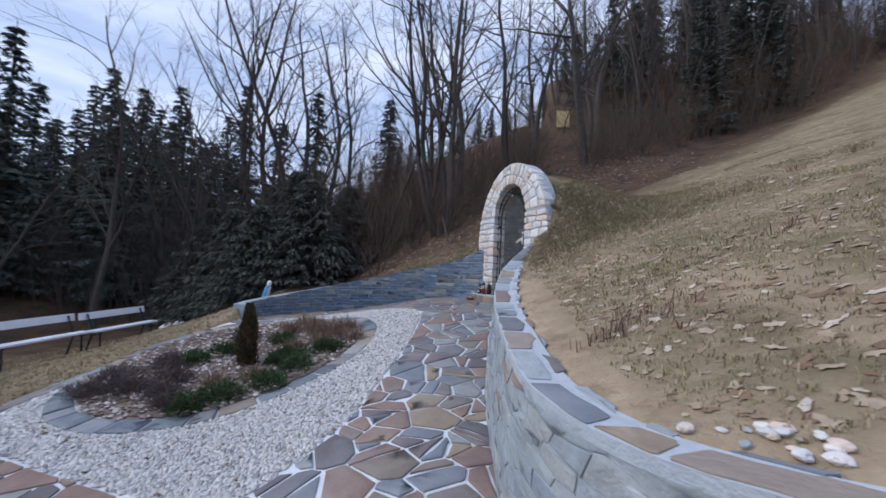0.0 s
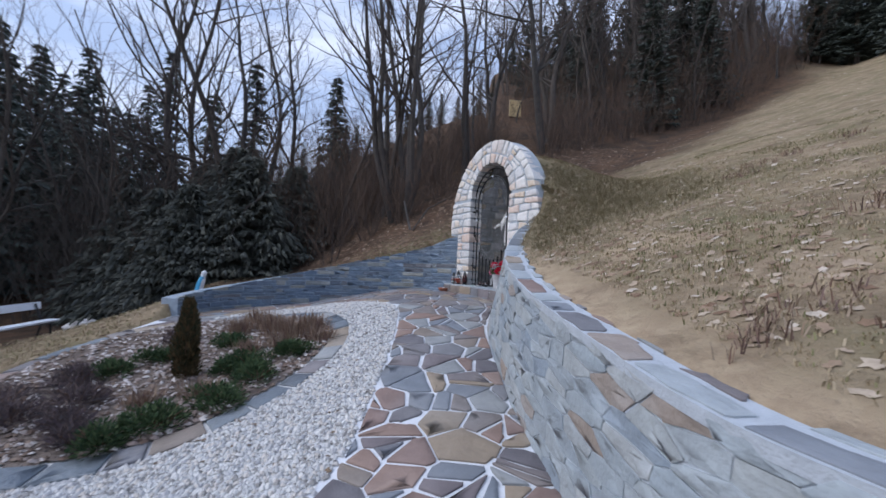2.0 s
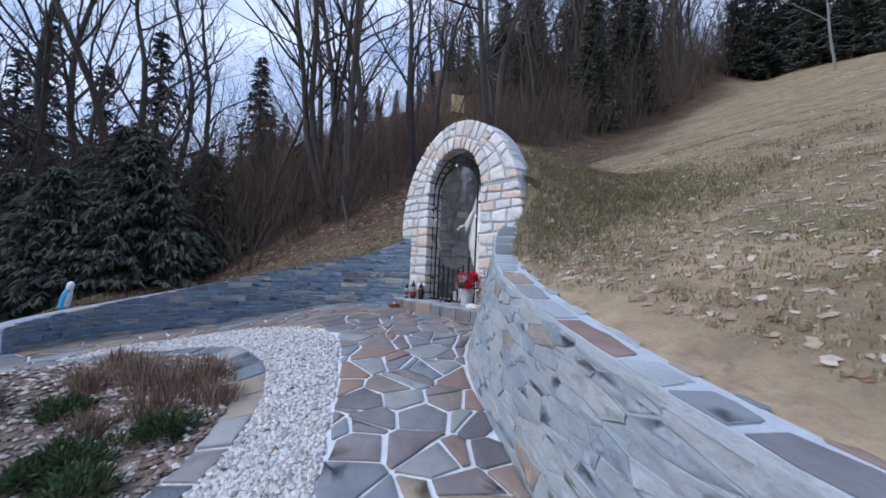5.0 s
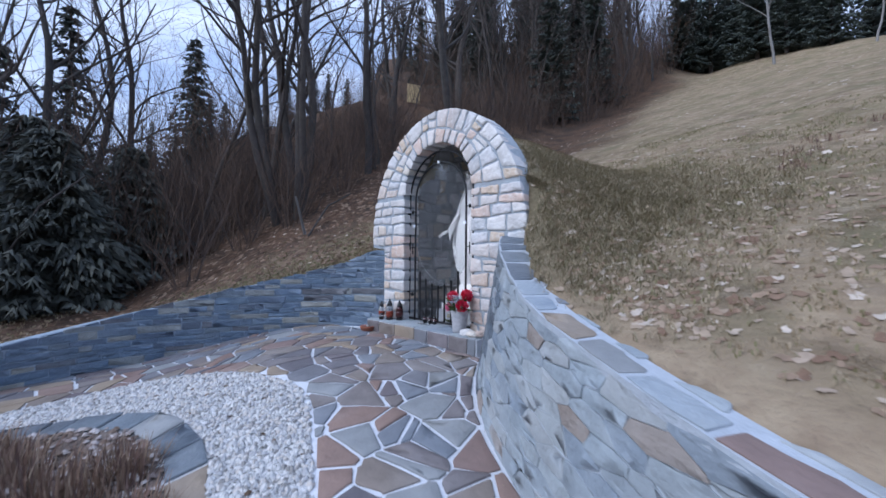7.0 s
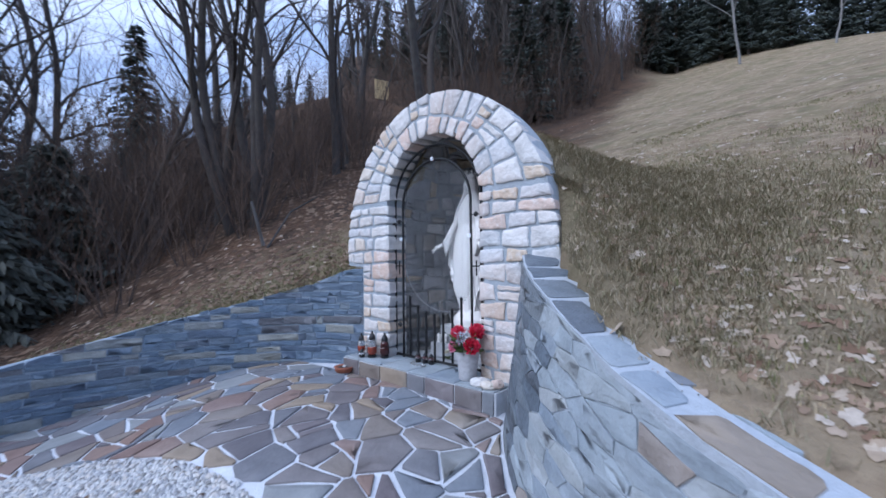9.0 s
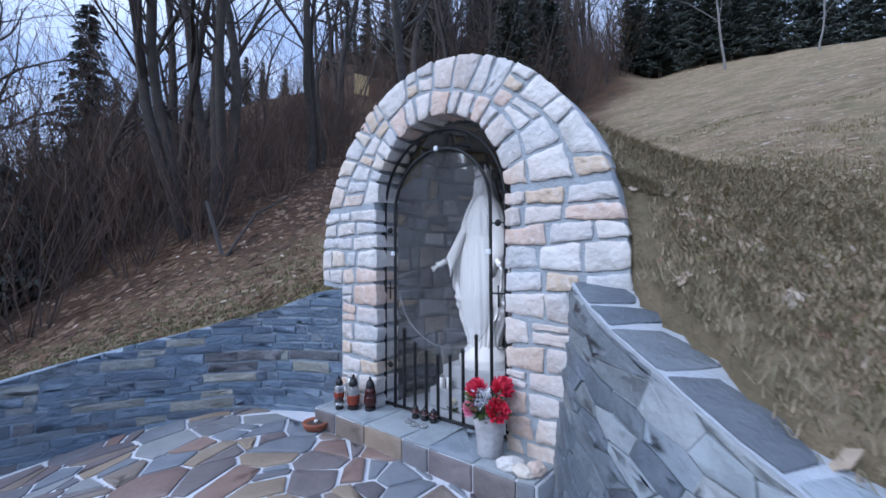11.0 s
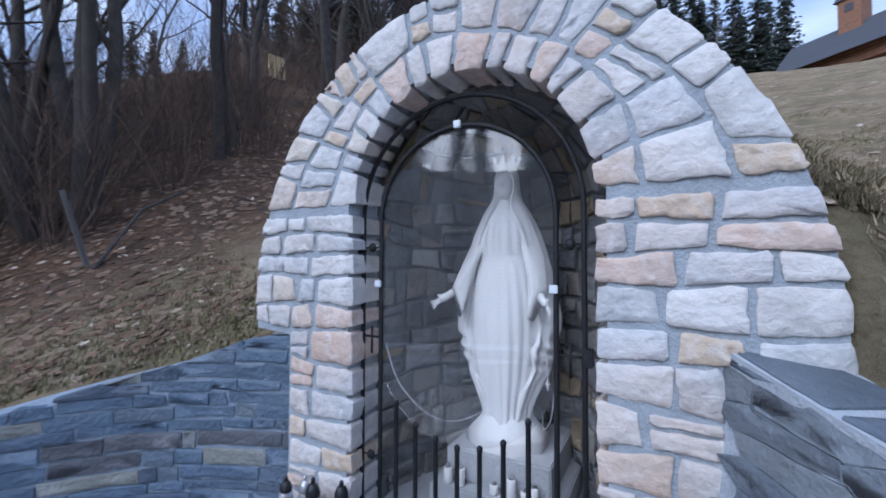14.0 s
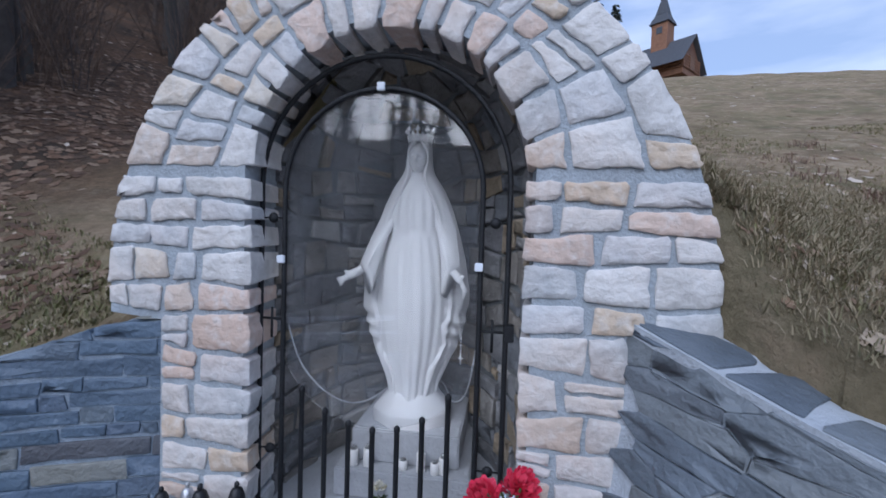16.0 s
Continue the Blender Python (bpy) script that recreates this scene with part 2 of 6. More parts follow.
POLY_X = np.array([q.x for q in garden_poly])
POLY_Y = np.array([q.y for q in garden_poly])


def inside(px, py, qx, qy):
    r = np.zeros(np.shape(px), bool)
    n = len(qx)
    for i in range(n):
        x1, y1, x2, y2 = qx[i - 1], qy[i - 1], qx[i], qy[i]
        if y1 == y2:
            continue
        c = (y1 > py) != (y2 > py)
        r ^= c & (px < (x2 - x1) * (py - y1) / (y2 - y1) + x1)
    return r


def near_line(px, py, pts):
    d = np.full(np.shape(px), 1e9)
    w = np.zeros(np.shape(px))
    for q in pts:
        e = np.hypot(px - q[0], py - q[1])
        w = np.where(e < d, q[2] if len(q) > 2 else 0, w)
        d = np.minimum(d, e)
    return d, w


LEFT_TOPS = [tuple(left_face.at(i * .15)[0]) for i in range(int(left_face.length / .15) + 1)]
GP0, GU, GN = Vector((.771, 9.031, 0)), Vector((.3616, -.9323, 0)), Vector((.9323, .3616, 0))


def terrain_z(x, y):
    """The whole ground: garden floor inside its walls, meadow and bank outside."""
    x, y = np.asarray(x, float), np.asarray(y, float)
    g, h = garden_z(x, y) - .035, hill_z(x, y)
    # the bank meets the top of the left wall
    d, top = near_line(x, y, LEFT_TOPS)
    h = h + (top - .03 - h) * np.exp(-(d / .9) ** 2) * (x < 1.2)
    # the mound over the back of the grotto
    du, dn = (x - GP0.x) * GU.x + (y - GP0.y) * GU.y, (x - GP0.x) * GN.x + (y - GP0.y) * GN.y
    side = np.where(du < 1.3, .85, 1.45)
    blend = step01(2.2, 3.0, du)
    m = np.exp(-((du - 1.3) / side) ** 2 - (np.maximum(dn - .9, 0) / 1.5) ** 2) * (step01(-.12, .25, dn) * (1 - blend) + step01(-1.5, .7, dn) * blend)
    h = h + np.maximum(3.38 - h, 0) * m
    h = h - .03 * np.exp(-((x - 1.0) / .8) ** 2)
    far = np.hypot(x + 1, y - 5)
    h = h + .05 * np.sin(x * 1.7 + np.sin(y * 1.3)) * np.sin(y * 1.9 + .7) * step01(3, 9, far)
    lawn = garden_z(x, y) + .006 * np.maximum(y - 13, 0) + .02 * np.sin(x * 2.1) * np.sin(y * 1.7)
    k = step01(-4.3, -6.6, x)
    h = np.where(y > 8.3, h * (1 - k) + lawn * k, h)
    west = (x < -3.7) & (y <= 8.3)
    kk = step01(7.4, 8.3, y) * (1 - k)
    h = np.where(west, lawn * (1 - kk) + h * kk, h)
    h = np.where((y < .3) & (x < 1.2) & ~west, g, h)
    # the wooded ridge that closes the view behind the grotto
    r, az = np.hypot(x, y - 4), np.degrees(np.arctan2(x, y - 4))
    slope = np.interp(az, [-60, -34, -22, -16, -9, 0, 6, 14, 25, 33, 44, 52, 60], [-.06, -.02, .08, .13, .22, .30, .35, .40, .46, .50, .52, .42, .33])
    start = np.interp(az, [8, 15, 27], [13.5, 23, 24])
    ridge = 1.9 + slope * np.minimum(r, np.interp(az, [14, 27], [29, 36])) - .03 * np.maximum(r - 38, 0)
    h = h + np.maximum(ridge - h, 0) * step01(start, start + 12, r) * step01(-75, -55, az) * step01(62, 50, az)
    # the far slope of the valley, west of the garden
    west_rise = 1.6 + .25 * np.minimum(r, 40)
    h = h + np.maximum(west_rise - h, 0) * step01(21, 38, r) * step01(-54, -63, az) * step01(-178, -160, az)
    return np.where(inside(x, y, POLY_X, POLY_Y), g, h)


def niche_pit(x, y):
    """Where the niche of the grotto is hollowed out of the bank."""
    du, dn = (x - GP0.x) * GU.x + (y - GP0.y) * GU.y, (x - GP0.x) * GN.x + (y - GP0.y) * GN.y
    return (dn > -.25) & (dn < 1.22) & (np.abs(du - 1.2375) < .74)


def ground(x, y):
    return float(terrain_z(np.array([x]), np.array([y]))[0])


# ---- mesh helpers ----


def link(name, verts, faces, mat, parent=None, label="", smooth=False):
    me = bpy.data.meshes.new(name)
    me.from_pydata([tuple(v) for v in verts], [], faces)
    if mat:
        me.materials.append(mat)
    if smooth:
        me.polygons.foreach_set("use_smooth", [True] * len(me.polygons))
    ob = new(name, me)
    if parent:
        ob.parent = parent
    if label:
        ob["label"] = label
    return ob


def part(name, bm, mat, parent=None, label="", smooth=False):
    me = bpy.data.meshes.new(name)
    bm.to_mesh(me)
    bm.free()
    me.materials.append(mat)
    if smooth:
        me.polygons.foreach_set("use_smooth", [True] * len(me.polygons))
    ob = new(name, me)
    if parent:
        ob.parent = parent
    if label:
        ob["label"] = label
    return ob


def stone(name, poly, place, mat, parent, proud=.02, deep=.06, relief=.006, seg=.09, rng=random, inset=.012, jitter=.006, cut=.003):
    """One dressed stone from its outline: place(a, b, c) sets outline and height c into the world."""
    n = len(poly)
    corners = []
    for i in range(n):
        a, b, c = Vector(poly[i - 1]), Vector(poly[i]), Vector(poly[(i + 1) % n])
        k = min(cut * rng.uniform(.4, 1.6), (a - b).length * .3, (c - b).length * .3)
        if k < .002:
            corners.append(b)
        else:
            corners += [b + (a - b).normalized() * k, b + (c - b).normalized() * k * rng.uniform(.6, 1.3)]
    pts = []
    n = len(corners)
    for i in range(n):
        a, b = corners[i], corners[(i + 1) % n]
        d = b - a
        if d.length < 1e-5:
            continue
        m = max(1, int(d.length / seg))
        nrm, tng = Vector((d.y, -d.x)).normalized(), d.normalized()
        for j in range(m):
            pts.append(a + d * (j / m) + nrm * rng.uniform(-jitter, jitter) + tng * rng.uniform(-jitter, jitter) * .5)
    c = sum(pts, Vector((0, 0))) / len(pts)
    size = max((q - c).length for q in pts)
    ins = min(inset, size * .25)
    k = len(pts)
    verts, faces = [], []
    tx, ty = rng.uniform(-1, 1) * relief / max(size, .05), rng.uniform(-1, 1) * relief / max(size, .05)
    for lev in range(4):
        for q in pts:
            d = q - c
            if lev == 0:
                w, h = (q - d.normalized() * min(.02, size * .2) if deep > .1 else q), -deep
            elif lev == 1:
                w, h = q, proud * .75
            elif lev == 2:
                w, h = q - d.normalized() * ins * rng.uniform(.6, 1.4), proud * .97 + rng.uniform(-1, 1) * relief * .4
            else:
                w, h = c + d * .5, proud + rng.uniform(-1, 1) * relief * .6
            if lev:
                h += (d.x * tx + d.y * ty)
            verts.append(place(w.x, w.y, h))
    verts.append(place(c.x, c.y, proud + rng.uniform(-.3, .5) * relief))
    for lev in range(3):
        for i in range(k):
            j = (i + 1) % k
            faces.append((lev * k + i, lev * k + j, (lev + 1) * k + j, (lev + 1) * k + i))
    for i in range(k):
        faces.append((3 * k + i, 3 * k + (i + 1) % k, 4 * k))
    ob = link(name, verts, faces, mat, parent)
    ob.data.polygons.foreach_set("use_smooth", [False] * (2 * k) + [True] * (len(faces) - 2 * k))
    return ob


def clip(poly, px, py, nx, ny):
    """The part of a convex outline where (p - q) . n <= 0."""
    r = []
    n = len(poly)
    for i in range(n):
        a, b = poly[i], poly[(i + 1) % n]
        da, db = (a[0] - px) * nx + (a[1] - py) * ny, (b[0] - px) * nx + (b[1] - py) * ny
        if da <= 0:
            r.append(a)
        if (da < 0 < db) or (db < 0 < da):
            t = da / (da - db)
            r.append((a[0] + (b[0] - a[0]) * t, a[1] + (b[1] - a[1]) * t))
    return r


def shrink(poly, g):
    """A convex outline drawn in by g on all sides."""
    r = list(poly)
    n = len(poly)
    for i in range(n):
        a, b = poly[i], poly[(i + 1) % n]
        d = math.hypot(b[0] - a[0], b[1] - a[1])
        if d < 1e-5:
            continue
        nx, ny = (b[1] - a[1]) / d, -(b[0] - a[0]) / d
        r = clip(r, a[0] - nx * g, a[1] - ny * g, nx, ny)
        if len(r) < 3:
            return []
    return r


def area(poly):
    return .5 * sum(poly[i - 1][0] * poly[i][1] - poly[i][0] * poly[i - 1][1] for i in range(len(poly)))


def cells(points, radius=1.2):
    """Voronoi cells of the points."""
    res = []
    p = np.array(points)
    for i, (x, y) in enumerate(points):
        poly = [(x - radius, y - radius), (x + radius, y - radius), (x + radius, y + radius), (x - radius, y + radius)]
        d = np.hypot(p[:, 0] - x, p[:, 1] - y)
        for j in np.argsort(d)[1:22]:
            if d[j] > 2 * radius:
                break
            dx, dy = p[j, 0] - x, p[j, 1] - y
            poly = clip(poly, x + dx / 2, y + dy / 2, dx, dy)
            if len(poly) < 3:
                break
        res.append(poly)
    return res


def empty(name, loc=(0, 0, 0)):
    ob = new(name)
    ob.location = loc
    return ob


# ---- ground ----


def spaced(bands):
    v = []
    for a, b, s in bands:
        v += list(np.arange(a, b, s))
    return np.array(v + [bands[-1][1]])


gx = spaced([(-160, -40, 6), (-40, -14, 1.2), (-14, -4.2, .35), (-4.2, 3.2, .08), (3.2, 9, .25), (9, 30, .8), (30, 90, 2.5), (90, 190, 8)])
gy = spaced([(-120, -20, 8), (-20, -3, 1), (-3, .4, .2), (.4, 10.6, .08), (10.6, 18, .25), (18, 50, .9), (50, 190, 5)])
GX, GY = np.meshgrid(gx, gy)
GZ = np.where(niche_pit(GX, GY), .86, terrain_z(GX, GY))
nx_, ny_ = len(gx), len(gy)
gverts = np.stack([GX, GY, GZ], -1).reshape(-1, 3)
idx = np.arange(nx_ * ny_).reshape(ny_, nx_)
gfaces = np.stack([idx[:-1, :-1], idx[:-1, 1:], idx[1:, 1:], idx[1:, :-1]], -1).reshape(-1, 4)


def ground_material():
    m, n, l, b = nodes_of("meadow_ground")
    tcn = n.new("ShaderNodeTexCoord")

    def noise_(scale, detail=6, stretch=None):
        q = n.new("ShaderNodeTexNoise")
        q.inputs["Scale"].default_value, q.inputs["Detail"].default_value, q.inputs["Roughness"].default_value = scale, detail, .65
        l.new(tcn.outputs["Object"], q.inputs["Vector"])
        return q.outputs["Fac"]

    def mix(f, a, c):
        q = n.new("ShaderNodeMix")
        q.data_type = "RGBA"
        l.new(f, q.inputs["Factor"])
        for s, v in (("A", a), ("B", c)):
            if isinstance(v, tuple):
                q.inputs[s].default_value = (*v, 1)
            else:
                l.new(v, q.inputs[s])
        return q.outputs["Result"]

    def rng_(f, lo, hi, top=1.0):
        q = n.new("ShaderNodeMapRange")
        q.inputs["From Min"].default_value, q.inputs["From Max"].default_value, q.inputs["To Max"].default_value = lo, hi, top
        l.new(f, q.inputs["Value"])
        return q.outputs["Result"]

    def attr(a):
        q = n.new("ShaderNodeAttribute")
        q.attribute_name = a
        return q.outputs["Fac"]

    straw = mix(rng_(noise_(9), .35, .65), (.25, .19, .125), (.37, .29, .195))
    green = mix(rng_(noise_(14), .35, .65), (.19, .155, .088), (.265, .215, .135))
    grass = mix(rng_(noise_(.9, 5), .42, .6), straw, green)
    grass = mix(rng_(noise_(40, 3), .5, .8, .45), grass, (.14, .10, .065))
    grass = mix(rng_(noise_(3.2, 7), .46, .66, .55), grass, (.185, .135, .088))
    grass = mix(rng_(noise_(2.3, 9), .50, .63, .6), grass, (.135, .10, .068))
    grass = mix(rng_(noise_(5.7, 9), .55, .68, .6), grass, (.41, .34, .25))
    grass = mix(rng_(noise_(1.5, 8), .51, .64, .55), grass, (.135, .13, .068))
    sand = mix(rng_(noise_(7), .35, .7), (.50, .39, .265), (.36, .265, .18))
    sand = mix(rng_(noise_(4.1, 9), .52, .64, .55), sand, (.19, .14, .098))
    litter = mix(rng_(noise_(18), .4, .6), (.080, .048, .032), (.150, .094, .060))
    litter = mix(rng_(noise_(1.2), .4, .65), litter, (.052, .040, .032))
    col = mix(attr("sand"), grass, sand)
    col = mix(attr("mound"), col, mix(rng_(noise_(4.3, 9), .5, .65, .7), mix(rng_(noise_(16), .35, .65), (.12, .108, .066), (.20, .17, .11)), (.26, .205, .14)))
    col = mix(attr("woods"), col, litter)
    l.new(col, b.inputs["Base Color"])
    b.inputs["Roughness"].default_value = .95
    b.inputs["Specular IOR Level"].default_value = .1
    bp = n.new("ShaderNodeBump")
    bp.inputs["Strength"].default_value, bp.inputs["Distance"].default_value = .8, .05
    l.new(noise_(28, 8), bp.inputs["Height"])
    l.new(bp.outputs["Normal"], b.inputs["Normal"])
    return m


M_GROUND = ground_material()
land = link("ground", gverts, gfaces.tolist(), M_GROUND, smooth=True)
tagged(land, "dry late-winter meadow with fallen leaves and a wooded bank", "ground", kind="structure")
fx, fy = gverts[:, 0], gverts[:, 1]
wob = np.array([noise.noise((a * .35, b * .35, 0)) for a, b in zip(fx, fy)])
wob2 = np.array([noise.noise((a * 1.3, b * 1.3, 5)) for a, b in zip(fx, fy)])
edge = np.interp(fx, [-6, 0, 5, 8, 12, 16, 22, 30], [7.6, 10.9, 10.6, 12.4, 15.0, 17.6, 21.0, 23.5]) + 1.2 * wob
woods = step01(-1.2, 2.2, fy - edge)
woods = np.maximum(woods, step01(-6.5, -9, fx + wob) * .7)
dr, _ = near_line(fx, fy, [(float(q.x), float(q.y)) for q in right_mid[::2]])
sand = np.clip(np.exp(-(dr / .45) ** 2) * 1.0 + .6 * step01(.1, .5, wob2 + wob * .5) * np.exp(-(dr / 3.8) ** 2), 0, 1) * step01(6.6, 4.4, fy)
du_ = (fx - GP0.x) * GU.x + (fy - GP0.y) * GU.y
dn_ = (fx - GP0.x) * GN.x + (fy - GP0.y) * GN.y
knoll = np.clip(.9 * np.exp(-((du_ - 2.9) / 1.3) ** 2 - ((dn_ - .2) / 1.2) ** 2), 0, 1) * (1 - .5 * step01(-.1, .4, wob2))
for nm, arr in (("woods", woods), ("sand", sand), ("mound", knoll)):
    at = land.data.attributes.new(nm, "FLOAT", "POINT")
    at.data.foreach_set("value", arr.astype(np.float32))

# ---- walls ----


def wall_body(name, line, width, mat, label, drop=.25, lower=.035, lean=lambda y: 0.0):
    verts, faces = [], []
    k = int(line.length / .12)
    for i in range(k + 1):
        q, t, o = line.at(line.length * i / k)
        zb = float(garden_z(q.x, q.y)) - drop
        k_ = lean(q.y)
        a, b = q.xy - o * .004, q.xy - o * ((width(q.y) if callable(width) else width) + k_)
        c = a - o * k_
        zt = q.z - lower
        verts += [(a.x, a.y, zb), (c.x, c.y, zt), (b.x, b.y, zt), (b.x, b.y, zb)]
    for i in range(k):
        for j in range(4):
            faces.append((i * 4 + j, i * 4 + (j + 1) % 4, i * 4 + 4 + (j + 1) % 4, i * 4 + 4 + j))
    faces += [(3, 2, 1, 0), (4 * k, 4 * k + 1, 4 * k + 2, 4 * k + 3)]
    ob = link(name, verts, faces, mat)
    return tagged(ob, label, "wall", kind="structure")


def course_stones(line, mat, wall, rng, heights, lengths, proud, top_gap, rake=0.0, gap=.006, lean=lambda y: 0.0, wild=.008):
    """Random-length slate courses on the face of a wall."""
    z = -.5
    while z < 2.4:
        h = rng.uniform(*heights)
        s = rng.uniform(-.3, 0)
        while s < line.length:
            w = rng.uniform(*lengths) * (1 if rng.random() < .75 else .5)
            a, b = max(s, 0), min(s + w, line.length)
            s += w
            if b - a < .04:
                continue
            q, t, o = line.at((a + b) / 2)
            base = float(garden_z(q.x, q.y))
            lift = rake * (q.z - 1.0)
            z0, z1 = z + lift, z + h + lift
            qa, qb = line.at(a)[0].z - top_gap, line.at(b)[0].z - top_gap
            if z1 < base - .02 or z0 > max(qa, qb) - .02:
                continue
            jj = [rng.uniform(-wild, wild) for _ in range(4)]
            poly = [(a + gap, z0 + gap + jj[0]), (b - gap, z0 + gap + jj[1]), (b - gap + jj[0], z1 - gap + min(jj[2], 0)), (a + gap + jj[1], z1 - gap + min(jj[3], 0))]
            poly = clip(poly, a, qa + rng.uniform(-.004, .008), -(qb - qa) / (b - a), 1)
            if len(poly) < 3 or abs(area(poly)) < .0012:
                continue

            def place(u, v, c):
                p, _, oo = line.at(u)
                zb = float(garden_z(p.x, p.y)) - .25
                c -= lean(p.y) * (v - zb) / max(p.z - zb, .1)
                return (p.x + oo.x * c, p.y + oo.y * c, v)
            stone("slate", poly, place, mat(q.y) if callable(mat) else mat, wall, rng.uniform(*proud), .05, .004, .12, rng, .005, .005, .004)
        z += h


def rubble_stones(line, mat, wall, rng, wide, high, proud, top_gap, rake, lean):
    """Uncoursed slabs of slate on the face of a wall."""
    seeds = []
    v, j = -.9, 0
    while v < 1.6:
        s_ = (j % 2) * wide * .5
        while s_ < line.length:
            if rng.random() > .14:
                seeds.append(((s_ + rng.uniform(-.38, .38) * wide) * high / wide, v + rng.uniform(-.2, .2) * high))
            s_ += wide
        v += high
        j += 1
    k = wide / high
    for (sx_, vx_), poly in zip(seeds, cells(seeds, .5)):
        sm = sx_ * k
        if len(poly) < 3 or not .03 < sm < line.length - .03:
            continue
        q, t, o = line.at(sm)
        poly = [(min(max(p_[0] * k, 0), line.length), p_[1] + rake * (line.at(p_[0] * k)[0].z - 1.0)) for p_ in poly]
        base = float(garden_z(q.x, q.y)) - .06
        slope = (line.at(sm + .1)[0].z - line.at(sm - .1)[0].z) / .2
        poly = clip(poly, sm, q.z - top_gap, -slope, 1)
        poly = clip(poly, sm, base, 0, -1) if len(poly) > 2 else []
        poly = shrink(poly, .003) if len(poly) > 2 else []
        if len(poly) < 3 or abs(area(poly)) < .0014:
            continue

        def place(u, v, c):
            p, _, oo = line.at(u)
            zb = float(garden_z(p.x, p.y)) - .25
            c -= lean(p.y) * (v - zb) / max(p.z - zb, .1)
            return (p.x + oo.x * c, p.y + oo.y * c, v)
        stone("slate", poly, place, mat(q.y), wall, rng.uniform(*proud), .05, .004, .09, rng, .006, .006, .004)


rng = random.Random(4)
wall_left = wall_body("wall_left", left_face, LW, M_BLUEJOINT, "low curved retaining wall of blue-grey slate beside the grotto", lower=.02)
wall_right = wall_body("wall_right", right_face, cap_width, M_PALEJOINT, "curved slate retaining wall below the meadow with flagstone coping", lean=batter)

course_stones(left_face, M_SLATE, wall_left, rng, (.05, .10), (.14, .50), (.002, .008), 0, rake=.10, gap=.004, wild=.008)
# Past y 6.35 the darker slate paints in the duller light near the grotto.
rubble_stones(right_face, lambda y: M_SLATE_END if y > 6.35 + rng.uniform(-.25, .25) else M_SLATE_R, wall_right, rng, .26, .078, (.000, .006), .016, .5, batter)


def strip_on(line, w0, w1, dz0, dz1, name, mat, parent):
    """A flat bed of mortar along the top of a wall."""
    verts, faces = [], []
    k = int(line.length / .1)
    for i in range(k + 1):
        q, t, o = line.at(line.length * i / k)
        a, b = q.xy - o * (w0 + batter(q.y)), q.xy - o * (w1 + cap_width(q.y) - RW + batter(q.y))
        verts += [(a.x, a.y, q.z + dz0), (a.x, a.y, q.z + dz1), (b.x, b.y, q.z + dz1), (b.x, b.y, q.z + dz0)]
    for i in range(k):
        for j in range(4):
            faces.append((i * 4 + j, i * 4 + (j + 1) % 4, i * 4 + 4 + (j + 1) % 4, i * 4 + 4 + j))
    faces += [(3, 2, 1, 0), (4 * k, 4 * k + 1, 4 * k + 2, 4 * k + 3)]
    return link(name, verts, faces, mat, parent)


strip_on(right_face, -.006, RW - .010, -.05, -.003, "mortar_bed", M_CAPJOINT, wall_right)
s = .05


def on_cap(a, b, c):
    q, t, o = right_face.at(a)
    b += batter(q.y)
    return (q.x - o.x * b, q.y - o.y * b, q.z + c)


while s < right_face.length - .1:
    w = rng.uniform(.22, .5)
    sk = rng.uniform(-.05, .09)
    e0, e1 = s + .017, min(s + w, right_face.length) - .017
    wide = cap_width(right_face.at(s + w / 2)[0].y)
    m = rng.uniform(.62, .86) * wide
    polys = [[(e0, .001 + rng.uniform(0, .006)), (e1, .001 + rng.uniform(0, .006)), (e1 - abs(sk) * .3, m * rng.uniform(.7, 1)), ((e0 + e1) / 2 + sk, m), (e0 + abs(sk) * .5, m * rng.uniform(.75, 1))]]
    if wide - m > .03:
        polys.append([(e0 + w * .1, m + .035), (e1 - w * rng.uniform(.1, .4), m + .03), (e1 - w * .3, wide + .012), (e0 + w * rng.uniform(.1, .3), wide + .012)])
    for poly in polys:
        # Coping near the grotto takes the same slate, its shade in the colour.
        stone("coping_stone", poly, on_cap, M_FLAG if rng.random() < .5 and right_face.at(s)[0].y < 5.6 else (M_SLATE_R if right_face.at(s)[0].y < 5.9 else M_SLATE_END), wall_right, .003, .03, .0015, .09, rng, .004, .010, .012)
    s += w

# ---- grotto ----
grotto = empty("grotto", tuple(GP0 + GU * 1.2375 + Vector((0, 0, 1.0))))
tagged(grotto, "rounded stone grotto of pale limestone set in the bank", "grotto")


def keep_place(ob, parent):
    ob.parent = parent
    ob.matrix_parent_inverse = Matrix.Translation(-parent.location)
    return ob


def gmap(u, z, c):
    p = GP0 + GU * u - GN * c
    return (p.x, p.y, z)


UC, RI, ZS = 1.2375, .548, 2.63


def ring_outer(z):
    k = math.sqrt(max(0, 1 - ((z - 2.1) / 1.47) ** 2)) if z > 2.1 else 1.0
    return (1.25 - 1.27 * k, 1.25 + 1.27 * k)


outl = [(.25, .86), (.25, 1.97), (-.0, 1.99)] + [(1.25 - 1.25 * math.cos(math.pi * i / 40), 2.1 + 1.45 * math.sin(math.pi * i / 40)) for i in range(41)]
outl += [(2.5, 1.98), (2.2, 1.95), (2.2, .86), (UC + RI + .05, .86)]
outl += [(UC + (RI + .05) * math.cos(math.pi * i / 20), ZS + (RI + .05) * math.sin(math.pi * i / 20)) for i in range(21)] + [(UC - RI - .05, .86)]
n = len(outl)
vs = [gmap(u, z, .006) for u, z in outl] + [gmap(u, z, -.24) for u, z in outl]
